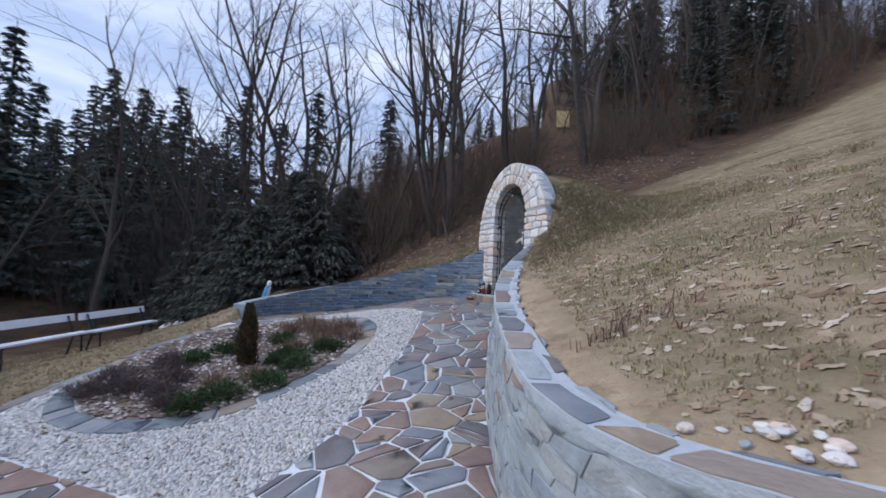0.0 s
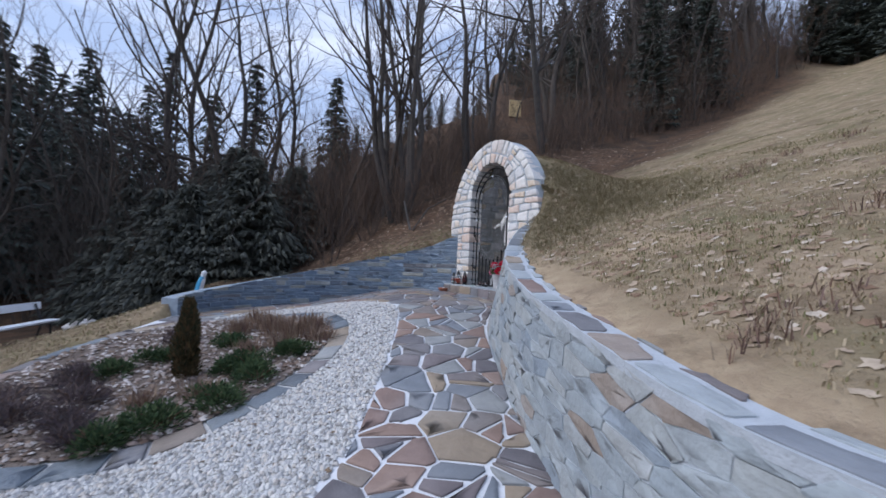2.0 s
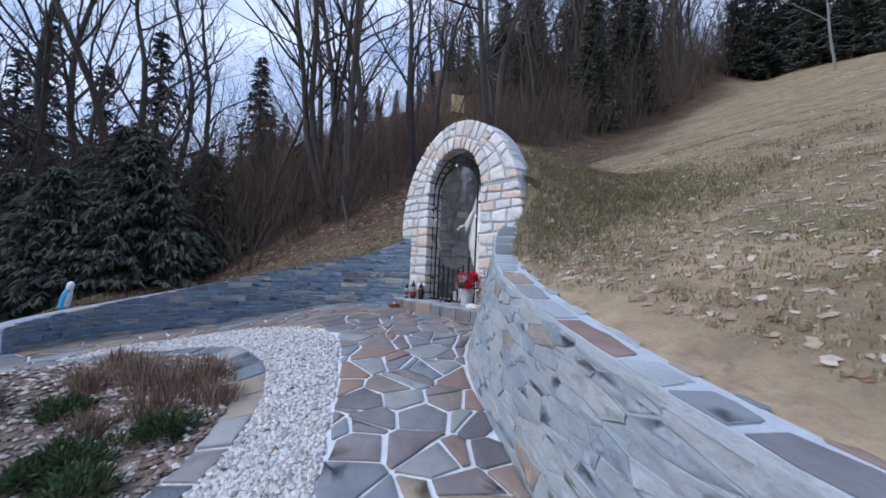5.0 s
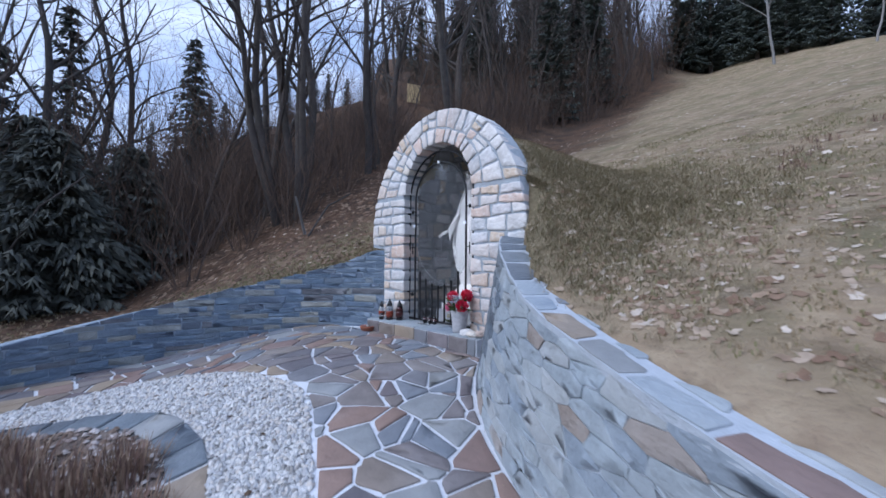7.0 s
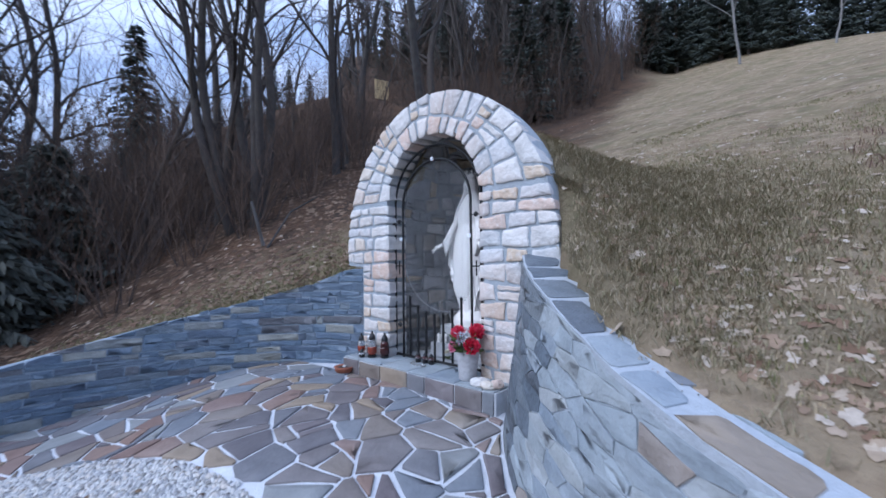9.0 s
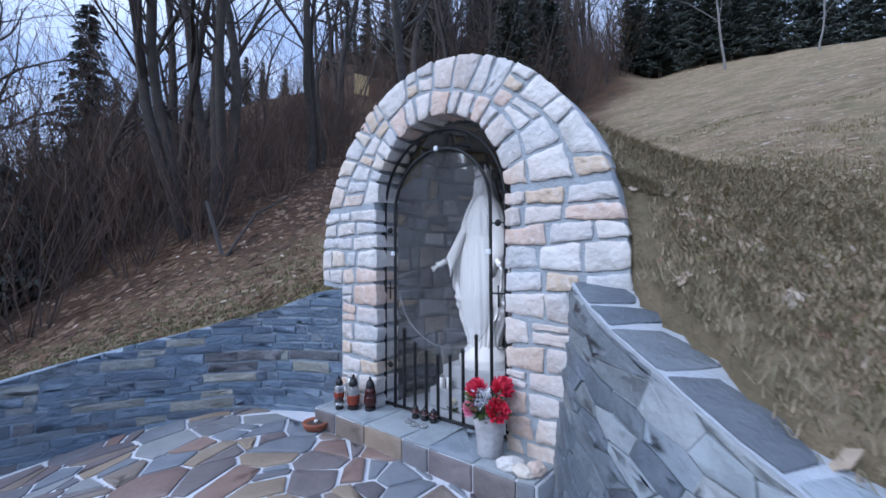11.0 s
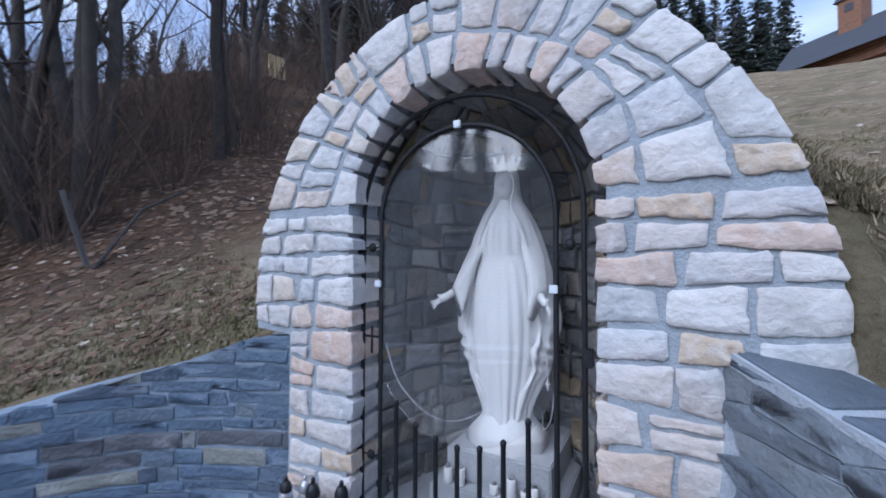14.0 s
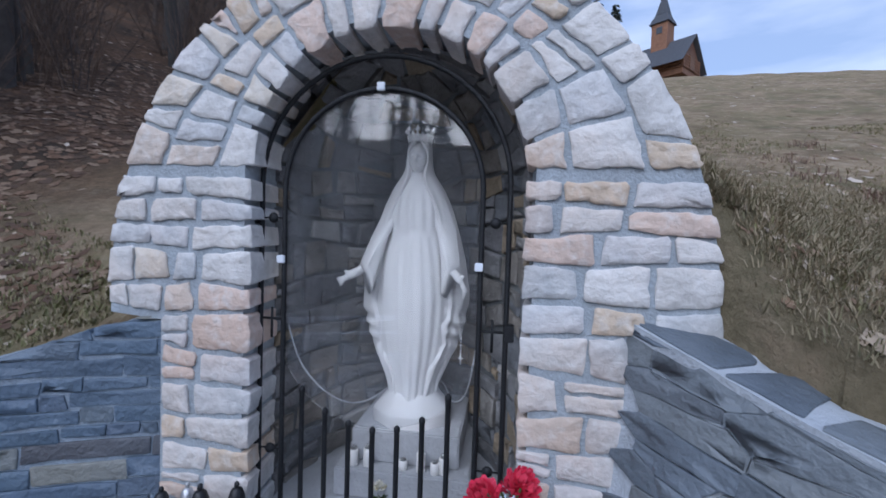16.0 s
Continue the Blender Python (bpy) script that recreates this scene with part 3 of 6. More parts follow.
core = link("masonry_core", vs, [tuple(range(n))[::-1], tuple(range(n, 2 * n))] + [(i, (i + 1) % n, n + (i + 1) % n, n + i) for i in range(n)], M_JOINT)
keep_place(core, grotto)
bm = bmesh.new()
bm.from_mesh(core.data)
bmesh.ops.triangulate(bm, faces=[f for f in bm.faces if len(f.verts) > 4])
bmesh.ops.recalc_face_normals(bm, faces=bm.faces)
bm.to_mesh(core.data)
bm.free()
rng = random.Random(11)


def face_stone(poly, proud=None):
    ob = stone("stone", poly, gmap, M_LIME, None, proud or rng.uniform(.013, .021), .23, .0045, .035, rng, .004, .006, .009)
    keep_place(ob, grotto)


z = .93
while z < 2.56:
    h = min(rng.uniform(.09, .165), 2.60 - z)
    if 2.60 - (z + h) < .07:
        h = 2.60 - z
    for side in (0, 1):
        lo, hi = (ring_outer(z)[0] if z > 1.97 else .25, UC - RI) if side == 0 else (UC + RI, ring_outer(z)[1] if z > 1.93 else 2.2)
        lo2, hi2 = (ring_outer(z + h)[0] if z > 1.97 else .25, hi) if side == 0 else (lo, ring_outer(z + h)[1] if z > 1.93 else 2.2)
        a = lo
        cuts = [lo]
        while hi - a > .34:
            a += rng.uniform(.12, .24) if side == 0 else rng.uniform(.13, .33)
            if hi - a > .11:
                cuts.append(a)
        cuts.append(hi)
        tilt = rng.uniform(-.012, .012)
        def wav(u_, z_):
            return z_ + (.013 * math.sin(u_ * 8 + z_ * 17) + .007 * math.sin(u_ * 21 - z_ * 9)) * (z_ > .95) * (z_ < 2.55)
        for c0, c1 in zip(cuts, cuts[1:]):
            s0, s1 = rng.uniform(-.018, .018), rng.uniform(-.018, .018)
            b0 = lo2 if c0 == lo else c0 + s0
            b1 = hi2 if c1 == hi else c1 + s1
            zt, zb = z + h, z
            if rng.random() < .16 and h > .12:
                zm = z + h * rng.uniform(.4, .6)
                face_stone([(c0 + .012, wav(c0, zb) + .011), (c1 - .012, wav(c1, zb) + .011), (c1 - .012, zm - .008), (c0 + .012, zm - .008 + tilt)])
                face_stone([(c0 + .012, zm + .008 + tilt), (c1 - .012, zm + .008), (b1 - .012, wav(b1, zt) - .011), (b0 + .012, wav(b0, zt) - .011)])
                continue
            face_stone([(c0 + .012, wav(c0, zb) + .011), (c1 - .012, wav(c1, zb) + .011), (b1 - .012, wav(b1, zt) - .011), (b0 + .012, wav(b0, zt) - .011)])
    z += h


def arch_at(th, rho):
    """A point of the arch: angle about the springing centre, share of the way from soffit to rim."""
    c, d = math.cos(th), math.sin(th)
    lo, hi = RI, 1.6
    for _ in range(24):
        r = (lo + hi) / 2
        if ((UC + r * c - 1.25) / 1.27) ** 2 + ((ZS + r * d - 2.1) / 1.47) ** 2 < 1:
            lo = r
        else:
            hi = r
    r = RI + (lo - RI) * rho
    return (UC + r * c, max(ZS + r * d, 2.598))


def arch_stones(t0, t1, bounds, widths):
    """Rows of wedge-shaped stones between two angles."""
    for row in range(len(bounds) - 1):
        def edge_of(i, th):
            if i in (0, len(bounds) - 1):
                return bounds[i]
            return bounds[i] + .06 * math.sin(th * 4.3 + i * 2 + bounds[1] * 9)
        cuts, th = [t0], t0
        rad = RI + (.08, .24, .48)[row]
        while True:
            th += rng.uniform(*widths) / rad
            if th > t1 - .09:
                break
            cuts.append(th)
        cuts.append(t1)
        skew = [0.0] + [rng.uniform(-.05, .05) for _ in cuts[1:-1]] + [0.0]
        for i in range(len(cuts) - 1):
            a0, a1, s0, s1 = cuts[i], cuts[i + 1], skew[i], skew[i + 1]
            poly = [arch_at(a0, edge_of(row, a0)), arch_at(a0 + s0, edge_of(row + 1, a0 + s0)), arch_at(a1 + s1, edge_of(row + 1, a1 + s1)), arch_at(a1, edge_of(row, a1))]
            am = (a0 + a1 + s0 + s1) / 2
            if row == len(bounds) - 2:
                poly.insert(2, arch_at(am, 1))
            if area(poly) < 0:
                poly = poly[::-1]
            if rng.random() < .16 and row:
                # two smaller stones in place of one
                cu_, cz_ = arch_at(am, (edge_of(row, am) + edge_of(row + 1, am)) / 2)
                a_ = am + rng.choice((0, 1.57)) + rng.uniform(-.3, .3)
                nx_, nz_ = math.cos(a_), math.sin(a_)
                bits = [clip(poly, cu_, cz_, nx_, nz_), clip(poly, cu_, cz_, -nx_, -nz_)]
            else:
                bits = [poly]
            for bit in bits:
                bit = shrink(bit, .0115) if len(bit) > 2 else []
                if len(bit) > 2 and abs(area(bit)) > .0012:
                    face_stone(bit)


arch_stones(0, .85, (0, .32, .66, 1), (.11, .22))
arch_stones(.85, 2.2, (0, .46, 1), (.09, .19))
arch_stones(2.2, math.pi, (0, .32, .64, 1), (.085, .16))

# niche behind the gate
HW, DEEP, OFF = .60, .82, .22


def niche(a, b, c):
    """a: metres round the apse from its left edge, b: level, c: height towards the middle."""
    ph = min(max(a / .72, -.25), math.pi + .25)
    e = max(b - ZS, 0) / .57
    k = math.cos(min(e, 1.55)) * (1 - c / .6)
    z_ = b if b < ZS else ZS + .57 * math.sin(min(e, 1.57)) * (1 - c / .6)
    p = GP0 + GU * (UC - HW * math.cos(ph) * k) + GN * (OFF + DEEP * math.sin(ph) * k)
    return (p.x, p.y, z_)


A1 = .72 * math.pi
verts, faces = [], []
NA, NB = 36, 30
for j in range(NB + 1):
    for i in range(NA + 1):
        verts.append(niche(-.1 + (A1 + .2) * i / NA, .9 + (ZS + .57 * 1.55 - .9) * j / NB, -.004))
for j in range(NB):
    for i in range(NA):
        q = j * (NA + 1) + i
        faces.append((q, q + 1, q + NA + 2, q + NA + 1))
keep_place(link("niche_wall", verts, faces, M_NICHE_SHADEJOINT), grotto)
z = 1.05
while z < ZS + .75:
    h = rng.uniform(.09, .19)
    a = 0
    squeeze = max(math.cos(max(z - ZS, 0) / .57), .25)

    def wavy(u_, v_):
        return v_ + .022 * math.sin(u_ * 6 + v_ * 11) + .012 * math.sin(u_ * 15 - v_ * 7)
    while a < A1 - .04:
        w = min(rng.uniform(.08, .29) / squeeze, A1 - a)
        if A1 - a - w < .06:
            w = A1 - a
        g = .012 / squeeze
        s0, s1 = rng.uniform(-.02, .02), rng.uniform(-.02, .02)
        corners = [(a + g, wavy(a, z) + .011), (a + w - g, wavy(a + w, z) + .011), (a + w - g + s1, wavy(a + w, z + h) - .011), (a + g + s0, wavy(a, z + h) - .011)]
        bits = [corners]
        if h > .13 and rng.random() < .3:
            m = rng.uniform(.4, .6)
            bits = [clip(corners, a, z + h * m - .009, rng.uniform(-.2, .2), 1), clip(corners, a, z + h * m + .011, rng.uniform(-.2, .2), -1)]
        for bit in bits:
            if len(bit) > 2:
                keep_place(stone("niche_stone", bit, niche, M_NICHE_SHADED, None, rng.uniform(.008, .03), .02, .008, .1, rng, .010, .008), grotto)
        a += w
    z += h


def gbox(name, u0, u1, o0, o1, z0, z1, mat, parent, bevel=.006, label=""):
    """A block aligned with the grotto's face."""
    bm = bmesh.new()
    c = [bm.verts.new(gmap(u, zz, -o)) for zz in (z0, z1) for u, o in ((u0, o0), (u1, o0), (u1, o1), (u0, o1))]
    for f in ((0, 3, 2, 1), (4, 5, 6, 7), (0, 1, 5, 4), (1, 2, 6, 5), (2, 3, 7, 6), (3, 0, 4, 7)):
        bm.faces.new([c[i] for i in f])
    bmesh.ops.recalc_face_normals(bm, faces=bm.faces)
    if bevel:
        bmesh.ops.bevel(bm, geom=list(bm.edges), offset=bevel, segments=2, affect="EDGES")
    ob = part(name, bm, mat, None, label)
    if parent:
        keep_place(ob, parent)
    return ob


gbox("niche_floor", UC - .62, UC + .62, .02, 1.1, .86, 1.075, M_CONCRETE, grotto)
gbox("altar_step", .93, 1.60, .30, .98, 1.08, 1.22, M_CONCRETE, grotto, .008)
gbox("altar_block", .99, 1.54, .385, .95, 1.221, 1.385, M_CONCRETE, grotto, .008)
# turf that roofs the niche
tv, tf = [], []
TU, TN = np.arange(.30, 2.21, .1), np.arange(.20, 1.71, .1)
for a in TN:
    for u in TU:
        p = GP0 + GU * float(u) + GN * float(a)
        tv.append((p.x, p.y, ground(p.x, p.y) + .012))
for j in range(len(TN) - 1):
    for i in range(len(TU) - 1):
        q = j * len(TU) + i
        tf.append((q, q + len(TU), q + len(TU) + 1, q + 1))
turf = link("turf", tv, tf, M_GROUND, smooth=True)
tagged(turf, "grassed earth mound roofing the niche", "ground", kind="structure")
for nm in ("woods", "sand", "mound"):
    at = turf.data.attributes.new(nm, "FLOAT", "POINT")
bm = bmesh.new()
bm.from_mesh(turf.data)
bmesh.ops.recalc_face_normals(bm, faces=bm.faces)
if sum(f.normal.z for f in bm.faces) < 0:
    bmesh.ops.reverse_faces(bm, faces=bm.faces)
bm.to_mesh(turf.data)
bm.free()

# front step of flagstone blocks
step = empty("stone_step", tuple(GP0 + GU * 1.2 - GN * .1 + Vector((0, 0, 1.0))))
tagged(step, "low flagstone step with slate top in front of the gate", "step")
slab = gbox("tread", .26, 2.12, -.27, .12, .86, 1.075, M_WHITEJOINT, step, .004)
u = .27
while u < 2.08:
    w = min(rng.uniform(.2, .36), 2.11 - u)

    def riser(a, b, c):
        p = GP0 + GU * a - GN * (.27 + c)
        return (p.x, p.y, b)

    def tread(a, b, c):
        p = GP0 + GU * a + GN * b
        return (p.x, p.y, 1.075 + c)
    if w > .08:
        keep_place(stone("step_stone", [(u + .006, .90), (u + w - .006, .90), (u + w - .006, 1.07), (u + .006, 1.07)], riser, M_FLAG, None, .012, .03, .003, .1, rng, .008, .004), step)
        keep_place(stone("tread_stone", [(u + .006, -.27), (u + w - .006, -.27), (u + w - .006, .11), (u + .006, .11)], tread, M_SLATE_R, None, .012, .03, .002, .12, rng, .008, .006), step)
    u += w


def tube(pts, r, sides=8, closed_ends=True, taper=None):
    """Vertices and faces of a round bar along the points."""
    verts, faces = [], []
    n = len(pts)
    up = Vector((.31, .17, .94))
    for i, p in enumerate(pts):
        p = Vector(p)
        d = (Vector(pts[min(i + 1, n - 1)]) - Vector(pts[max(i - 1, 0)])).normalized()
        a = d.cross(up)
        if a.length < .05:
            a = d.cross(Vector((1, 0, 0)))
        a.normalize()
        b = d.cross(a)
        rr = r if taper is None else taper[i]
        for k in range(sides):
            t = 2 * math.pi * k / sides
            verts.append(p + a * (rr * math.cos(t)) + b * (rr * math.sin(t)))
    for i in range(n - 1):
        for k in range(sides):
            k2 = (k + 1) % sides
            faces.append((i * sides + k, i * sides + k2, (i + 1) * sides + k2, (i + 1) * sides + k))
    if closed_ends:
        faces.append(tuple(range(sides))[::-1])
        faces.append(tuple(range((n - 1) * sides, n * sides)))
    return verts, faces


def bar(name, pts, r, mat, parent, sides=8, label="", taper=None):
    v, f = tube(pts, r, sides, True, taper)
    ob = link(name, v, f, mat, None, label, smooth=sides > 6)
    return keep_place(ob, parent)


# ---- gate ----
GO = .09
gate = empty("iron_gate", gmap(1.195, 1.06, -GO))
tagged(gate, "arched black wrought-iron gate with short pickets and a glass pane", "gate")


def hoop(u0, u1, zs, top, z0, off):
    uc, r = (u0 + u1) / 2, (u1 - u0) / 2
    pts = [gmap(u0, z0, -off)] + [gmap(u0, z0 + (zs - z0) * i / 5, -off) for i in range(1, 5)]
    pts += [gmap(uc - r * math.cos(math.pi * i / 24), zs + (top - zs) * math.sin(math.pi * i / 24), -off) for i in range(25)]
    return pts + [gmap(u1, z0 + (zs - z0) * i / 5, -off) for i in range(4, -1, -1)]


bar("outer_frame", hoop(.662, 1.742, 2.58, 3.118, 1.07, GO), .0115, M_IRON, gate)
bar("inner_frame", hoop(.770, 1.632, 2.56, 2.982, 1.07, GO), .0115, M_IRON, gate)
bar("bottom_rail", [gmap(.662, 1.105, -GO), gmap(1.742, 1.105, -GO)], .012, M_IRON, gate)
for i, zt in enumerate((1.664, 1.575, 1.53, 1.511, 1.527, 1.575, 1.683)):
    u = .864 + .1085 * i
    pts = [gmap(u, 1.105 + (zt - 1.105) * j / 6, -GO) for j in range(7)] + [gmap(u, zt + .004, -GO), gmap(u, zt + .02, -GO), gmap(u, zt + .03, -GO)]
    bar("picket", pts, .0115, M_IRON, gate, 8, "", [.0115] * 7 + [.014, .014, .005])
for u0, u1 in ((.662, .770), (1.632, 1.742)):
    uc = (u0 + u1) / 2
    bar("cross_arm", [gmap(u0, 1.985, -GO), gmap(u1, 1.985, -GO)], .006, M_IRON, gate)
    bar("cross_post", [gmap(uc, 1.90, -GO), gmap(uc, 2.035, -GO)], .006, M_IRON, gate)
    for zz in (2.43, 1.40):
        bar("rosette", [gmap(uc, zz, -GO + d) for d in (.014, .010, 0, -.010, -.014)], .02, M_IRON, gate, 10, "", [.006, .018, .024, .018, .006])
        bar("scroll_tie", [gmap(u0, zz, -GO), gmap(u1, zz, -GO)], .004, M_IRON, gate)
for zz in (2.43, 2.20, 1.45):
    bar("hinge", [gmap(.646, zz - .03, -GO + .005), gmap(.646, zz + .03, -GO + .005)], .018, M_IRON, gate)
gbox("lock_box", 1.738, 1.775, GO - .025, GO + .025, 1.95, 2.02, M_IRON, gate, .004)
for u, zz in ((1.195, 2.985), (.762, 2.25), (1.625, 2.25)):
    gbox("glass_clip", u - .017, u + .017, GO - .025, GO - .008, zz - .017, zz + .017, M_WHITE, gate, .003, "small white plastic clip")
M_GLASS, gn, gl, gb = nodes_of("clear_glass")
gb.inputs["Transmission Weight"].default_value, gb.inputs["Roughness"].default_value, gb.inputs["IOR"].default_value = 1, .01, 1.55
gb.inputs["Base Color"].default_value = (.93, .95, .96, 1)
dust = gn.new("ShaderNodeBsdfDiffuse")
dust.inputs["Color"].default_value = (.62, .64, .68, 1)
smear = gn.new("ShaderNodeTexNoise")
smear.inputs["Scale"].default_value, smear.inputs["Detail"].default_value = 3.5, 6
film_ = gn.new("ShaderNodeMapRange")
film_.inputs["From Min"].default_value, film_.inputs["From Max"].default_value = .3, .75
film_.inputs["To Min"].default_value, film_.inputs["To Max"].default_value = .012, .045
veil_ = gn.new("ShaderNodeMixShader")
gl.new(smear.outputs["Fac"], film_.inputs["Value"])
gl.new(film_.outputs["Result"], veil_.inputs["Fac"])
gl.new(gb.outputs["BSDF"], veil_.inputs[1])
gl.new(dust.outputs["BSDF"], veil_.inputs[2])
gl.new(veil_.outputs["Shader"], gn["Material Output"].inputs["Surface"])
pane = []
for i in range(33):
    t = math.pi * i / 32
    pane.append((1.195 + .43 * math.cos(t), 2.56 + .43 * math.sin(t)))
for i in range(33):
    t = math.pi + math.pi * i / 32
    pane.append((1.195 + .43 * math.cos(t), 1.90 + .37 * math.sin(t)))
k = len(pane)
gv = [gmap(u, zz, -GO - .012) for u, zz in pane] + [gmap(u, zz, -GO - .017) for u, zz in pane]
glass = link("glass_pane", gv, [tuple(range(k)), tuple(range(2 * k - 1, k - 1, -1))] + [(i, k + i, k + (i + 1) % k, (i + 1) % k) for i in range(k)], M_GLASS, None, "clear glass pane with rounded ends")
keep_place(glass, gate)
glass.visible_shadow = False

cable = bar("hanging_cable", smooth_line([gmap(.778, 1.95, -.125), gmap(.83, 1.76, -.16), gmap(.94, 1.60, -.24), gmap(1.05, 1.52, -.40), gmap(1.16, 1.50, -.86), gmap(1.36, 1.50, -.86), gmap(1.50, 1.56, -.40), gmap(1.58, 1.68, -.22), gmap(1.622, 1.90, -.125)], .05), .0035, M_CONCRETE, grotto, 6)
cable.parent = None
cable.matrix_parent_inverse = Matrix.Identity(4)
tagged(cable, "thin grey cable hanging across the niche behind the gate", "cable")

# ---- statue: one plain shape ----


def statue_mesh():
    """A robed standing figure on a flared plinth: gown, open cloak with hood, lowered arms, crown."""
    bm = bmesh.new()
    u0, o0 = 1.262, .58

    def gmap(u, z, c):
        p = GP0 + GU * u - GN * c
        return (p.x, p.y, z + float(np.interp(z, [1.30, 1.51, 2.3], [.085, .045, .015])))

    def add(v, f):
        w = [bm.verts.new(p) for p in v]
        for q in f:
            bm.faces.new([w[i] for i in q])

    def spline(z, zs, vs):
        return float(np.interp(z, zs, vs))

    def smooth_of(z, zs, vs):
        return (spline(z - .02, zs, vs) + spline(z, zs, vs) + spline(z + .02, zs, vs)) / 3

    def ball(u, o, z, ru, ro, rz, n=14, m=9):
        v, f = [gmap(u, z - rz, -o)], []
        for j in range(1, m):
            for i in range(n):
                p, t = math.pi * j / m, 2 * math.pi * i / n
                v.append(gmap(u + ru * math.sin(p) * math.cos(t), z - rz * math.cos(p), -(o + ro * math.sin(p) * math.sin(t))))
        v.append(gmap(u, z + rz, -o))
        for i in range(n):
            f.append((0, 1 + (i + 1) % n, 1 + i))
            f.append((len(v) - 1, 1 + (m - 2) * n + i, 1 + (m - 2) * n + (i + 1) % n))
        for j in range(m - 2):
            for i in range(n):
                f.append((1 + j * n + i, 1 + j * n + (i + 1) % n, 1 + (j + 1) * n + (i + 1) % n, 1 + (j + 1) * n + i))
        add(v, f)

    # gown with a drawn-in waist and long pleats
    GZ_ = [1.44, 1.50, 1.58, 1.70, 1.85, 2.0, 2.15, 2.27, 2.345, 2.365, 2.385, 2.45, 2.53, 2.60, 2.645, 2.68, 2.72]
    GW_ = [.135, .128, .138, .176, .206, .216, .206, .182, .156, .148, .152, .152, .142, .112, .072, .042, .036]
    GD_ = [.125, .120, .126, .145, .158, .160, .154, .142, .128, .120, .126, .134, .124, .100, .075, .05, .045]
    N, NZ = 120, 70
    rows = []
    for j in range(NZ + 1):
        z = 1.44 + (2.72 - 1.44) * j / NZ
        hw, hd = smooth_of(z, GZ_, GW_), smooth_of(z, GZ_, GD_)
        skirt, top = min(1, max(0, (2.36 - z) / .08)), min(1, max(0, (z - 2.37) / .05)) * min(1, max(0, (2.60 - z) / .08))
        row = []
        for k in range(N):
            t = 2 * math.pi * k / N
            front = max(0, -math.sin(t))
            ph = t + .10 * math.sin(2.2 * z + 1) + .25 * (2.36 - z) * math.cos(t) * .4
            pl = abs(math.sin(10 * ph)) ** .7 * .0045 + .002 * math.sin(23 * ph + z) + .004 * math.sin(5 * ph - 2 * z)
            r = skirt * (pl - .006) * (.6 + .4 * min(1, (2.36 - z) / .5)) + top * .0035 * math.sin(17 * t + 2 * z)
            row.append(bm.verts.new(gmap(u0 + (hw + r) * math.cos(t), z, -(o0 + (hd + r * 1.2) * math.sin(t)))))
        rows.append(row)
    for a, b in zip(rows, rows[1:]):
        for k in range(N):
            bm.faces.new((a[k], a[(k + 1) % N], b[(k + 1) % N], b[k]))
    # cloak: hood, shoulders and hanging mantle, open in front
    CZ_ = [1.47, 1.55, 1.62, 1.70, 1.82, 1.92, 2.01, 2.12, 2.21, 2.30, 2.39, 2.50, 2.58, 2.62, 2.655, 2.69, 2.73, 2.78, 2.82, 2.845, 2.862, 2.872]
    CW_ = [.118, .134, .164, .200, .242, .264, .272, .268, .258, .240, .216, .182, .146, .126, .098, .078, .070, .068, .066, .058, .040, .012]
    CD_ = [.115, .122, .130, .140, .150, .152, .152, .150, .148, .142, .136, .130, .120, .110, .095, .082, .078, .078, .074, .064, .044, .012]
    PZ_ = [1.47, 1.6, 1.8, 2.0, 2.15, 2.25, 2.36, 2.48, 2.58, 2.64, 2.68, 2.72, 2.78, 2.82, 2.84, 2.855]
    PA_ = [30, 40, 46, 48, 46, 44, 42, 40, 30, 24, 32, 46, 50, 42, 18, 2]
    M_, NZ = 84, 110
    rows = []
    for j in range(NZ + 1):
        z = 1.47 + (2.872 - 1.47) * j / NZ
        hw, hd = smooth_of(z, CZ_, CW_), smooth_of(z, CZ_, CD_)
        op = radians(smooth_of(z, PZ_, PA_) + 5 * math.sin(z * 26) * min(1, max(0, (2.15 - z) / .2)))
        low = min(1, max(0, (2.62 - z) / .3))
        hem = min(1, max(0, (2.14 - z) / .08)) * min(1, max(0, (z - 1.66) / .1))
        row = []
        for k in range(-3, M_ + 4):
            q = min(max(k / M_, 0), 1)
            t = -math.pi / 2 + op + (2 * math.pi - 2 * op) * q
            rim = max(-k, k - M_, 0)
            side = math.exp(-((math.sin(t) + .25) / .5) ** 2)
            r = low * (.008 * math.sin(13 * t + 3 * z) + .006 * math.sin(21 * t - 4 * z)) + hem * side * .012 * math.sin(z * 55 + 9 * math.cos(t) + 3 * math.sin(z * 17))
            r += .006 * math.exp(-(min(q, 1 - q) / .02) ** 2) - rim * .011
            row.append(bm.verts.new(gmap(u0 + (hw + r) * math.cos(t), z, -(o0 + (hd + r) * math.sin(t)))))
        rows.append(row)
    for a, b in zip(rows, rows[1:]):
        for k in range(len(a) - 1):
            bm.faces.new((a[k], a[k + 1], b[k + 1], b[k]))
    # face, a shaped oval inside the hood
    v, f = [], []
    NF, MF = 30, 36
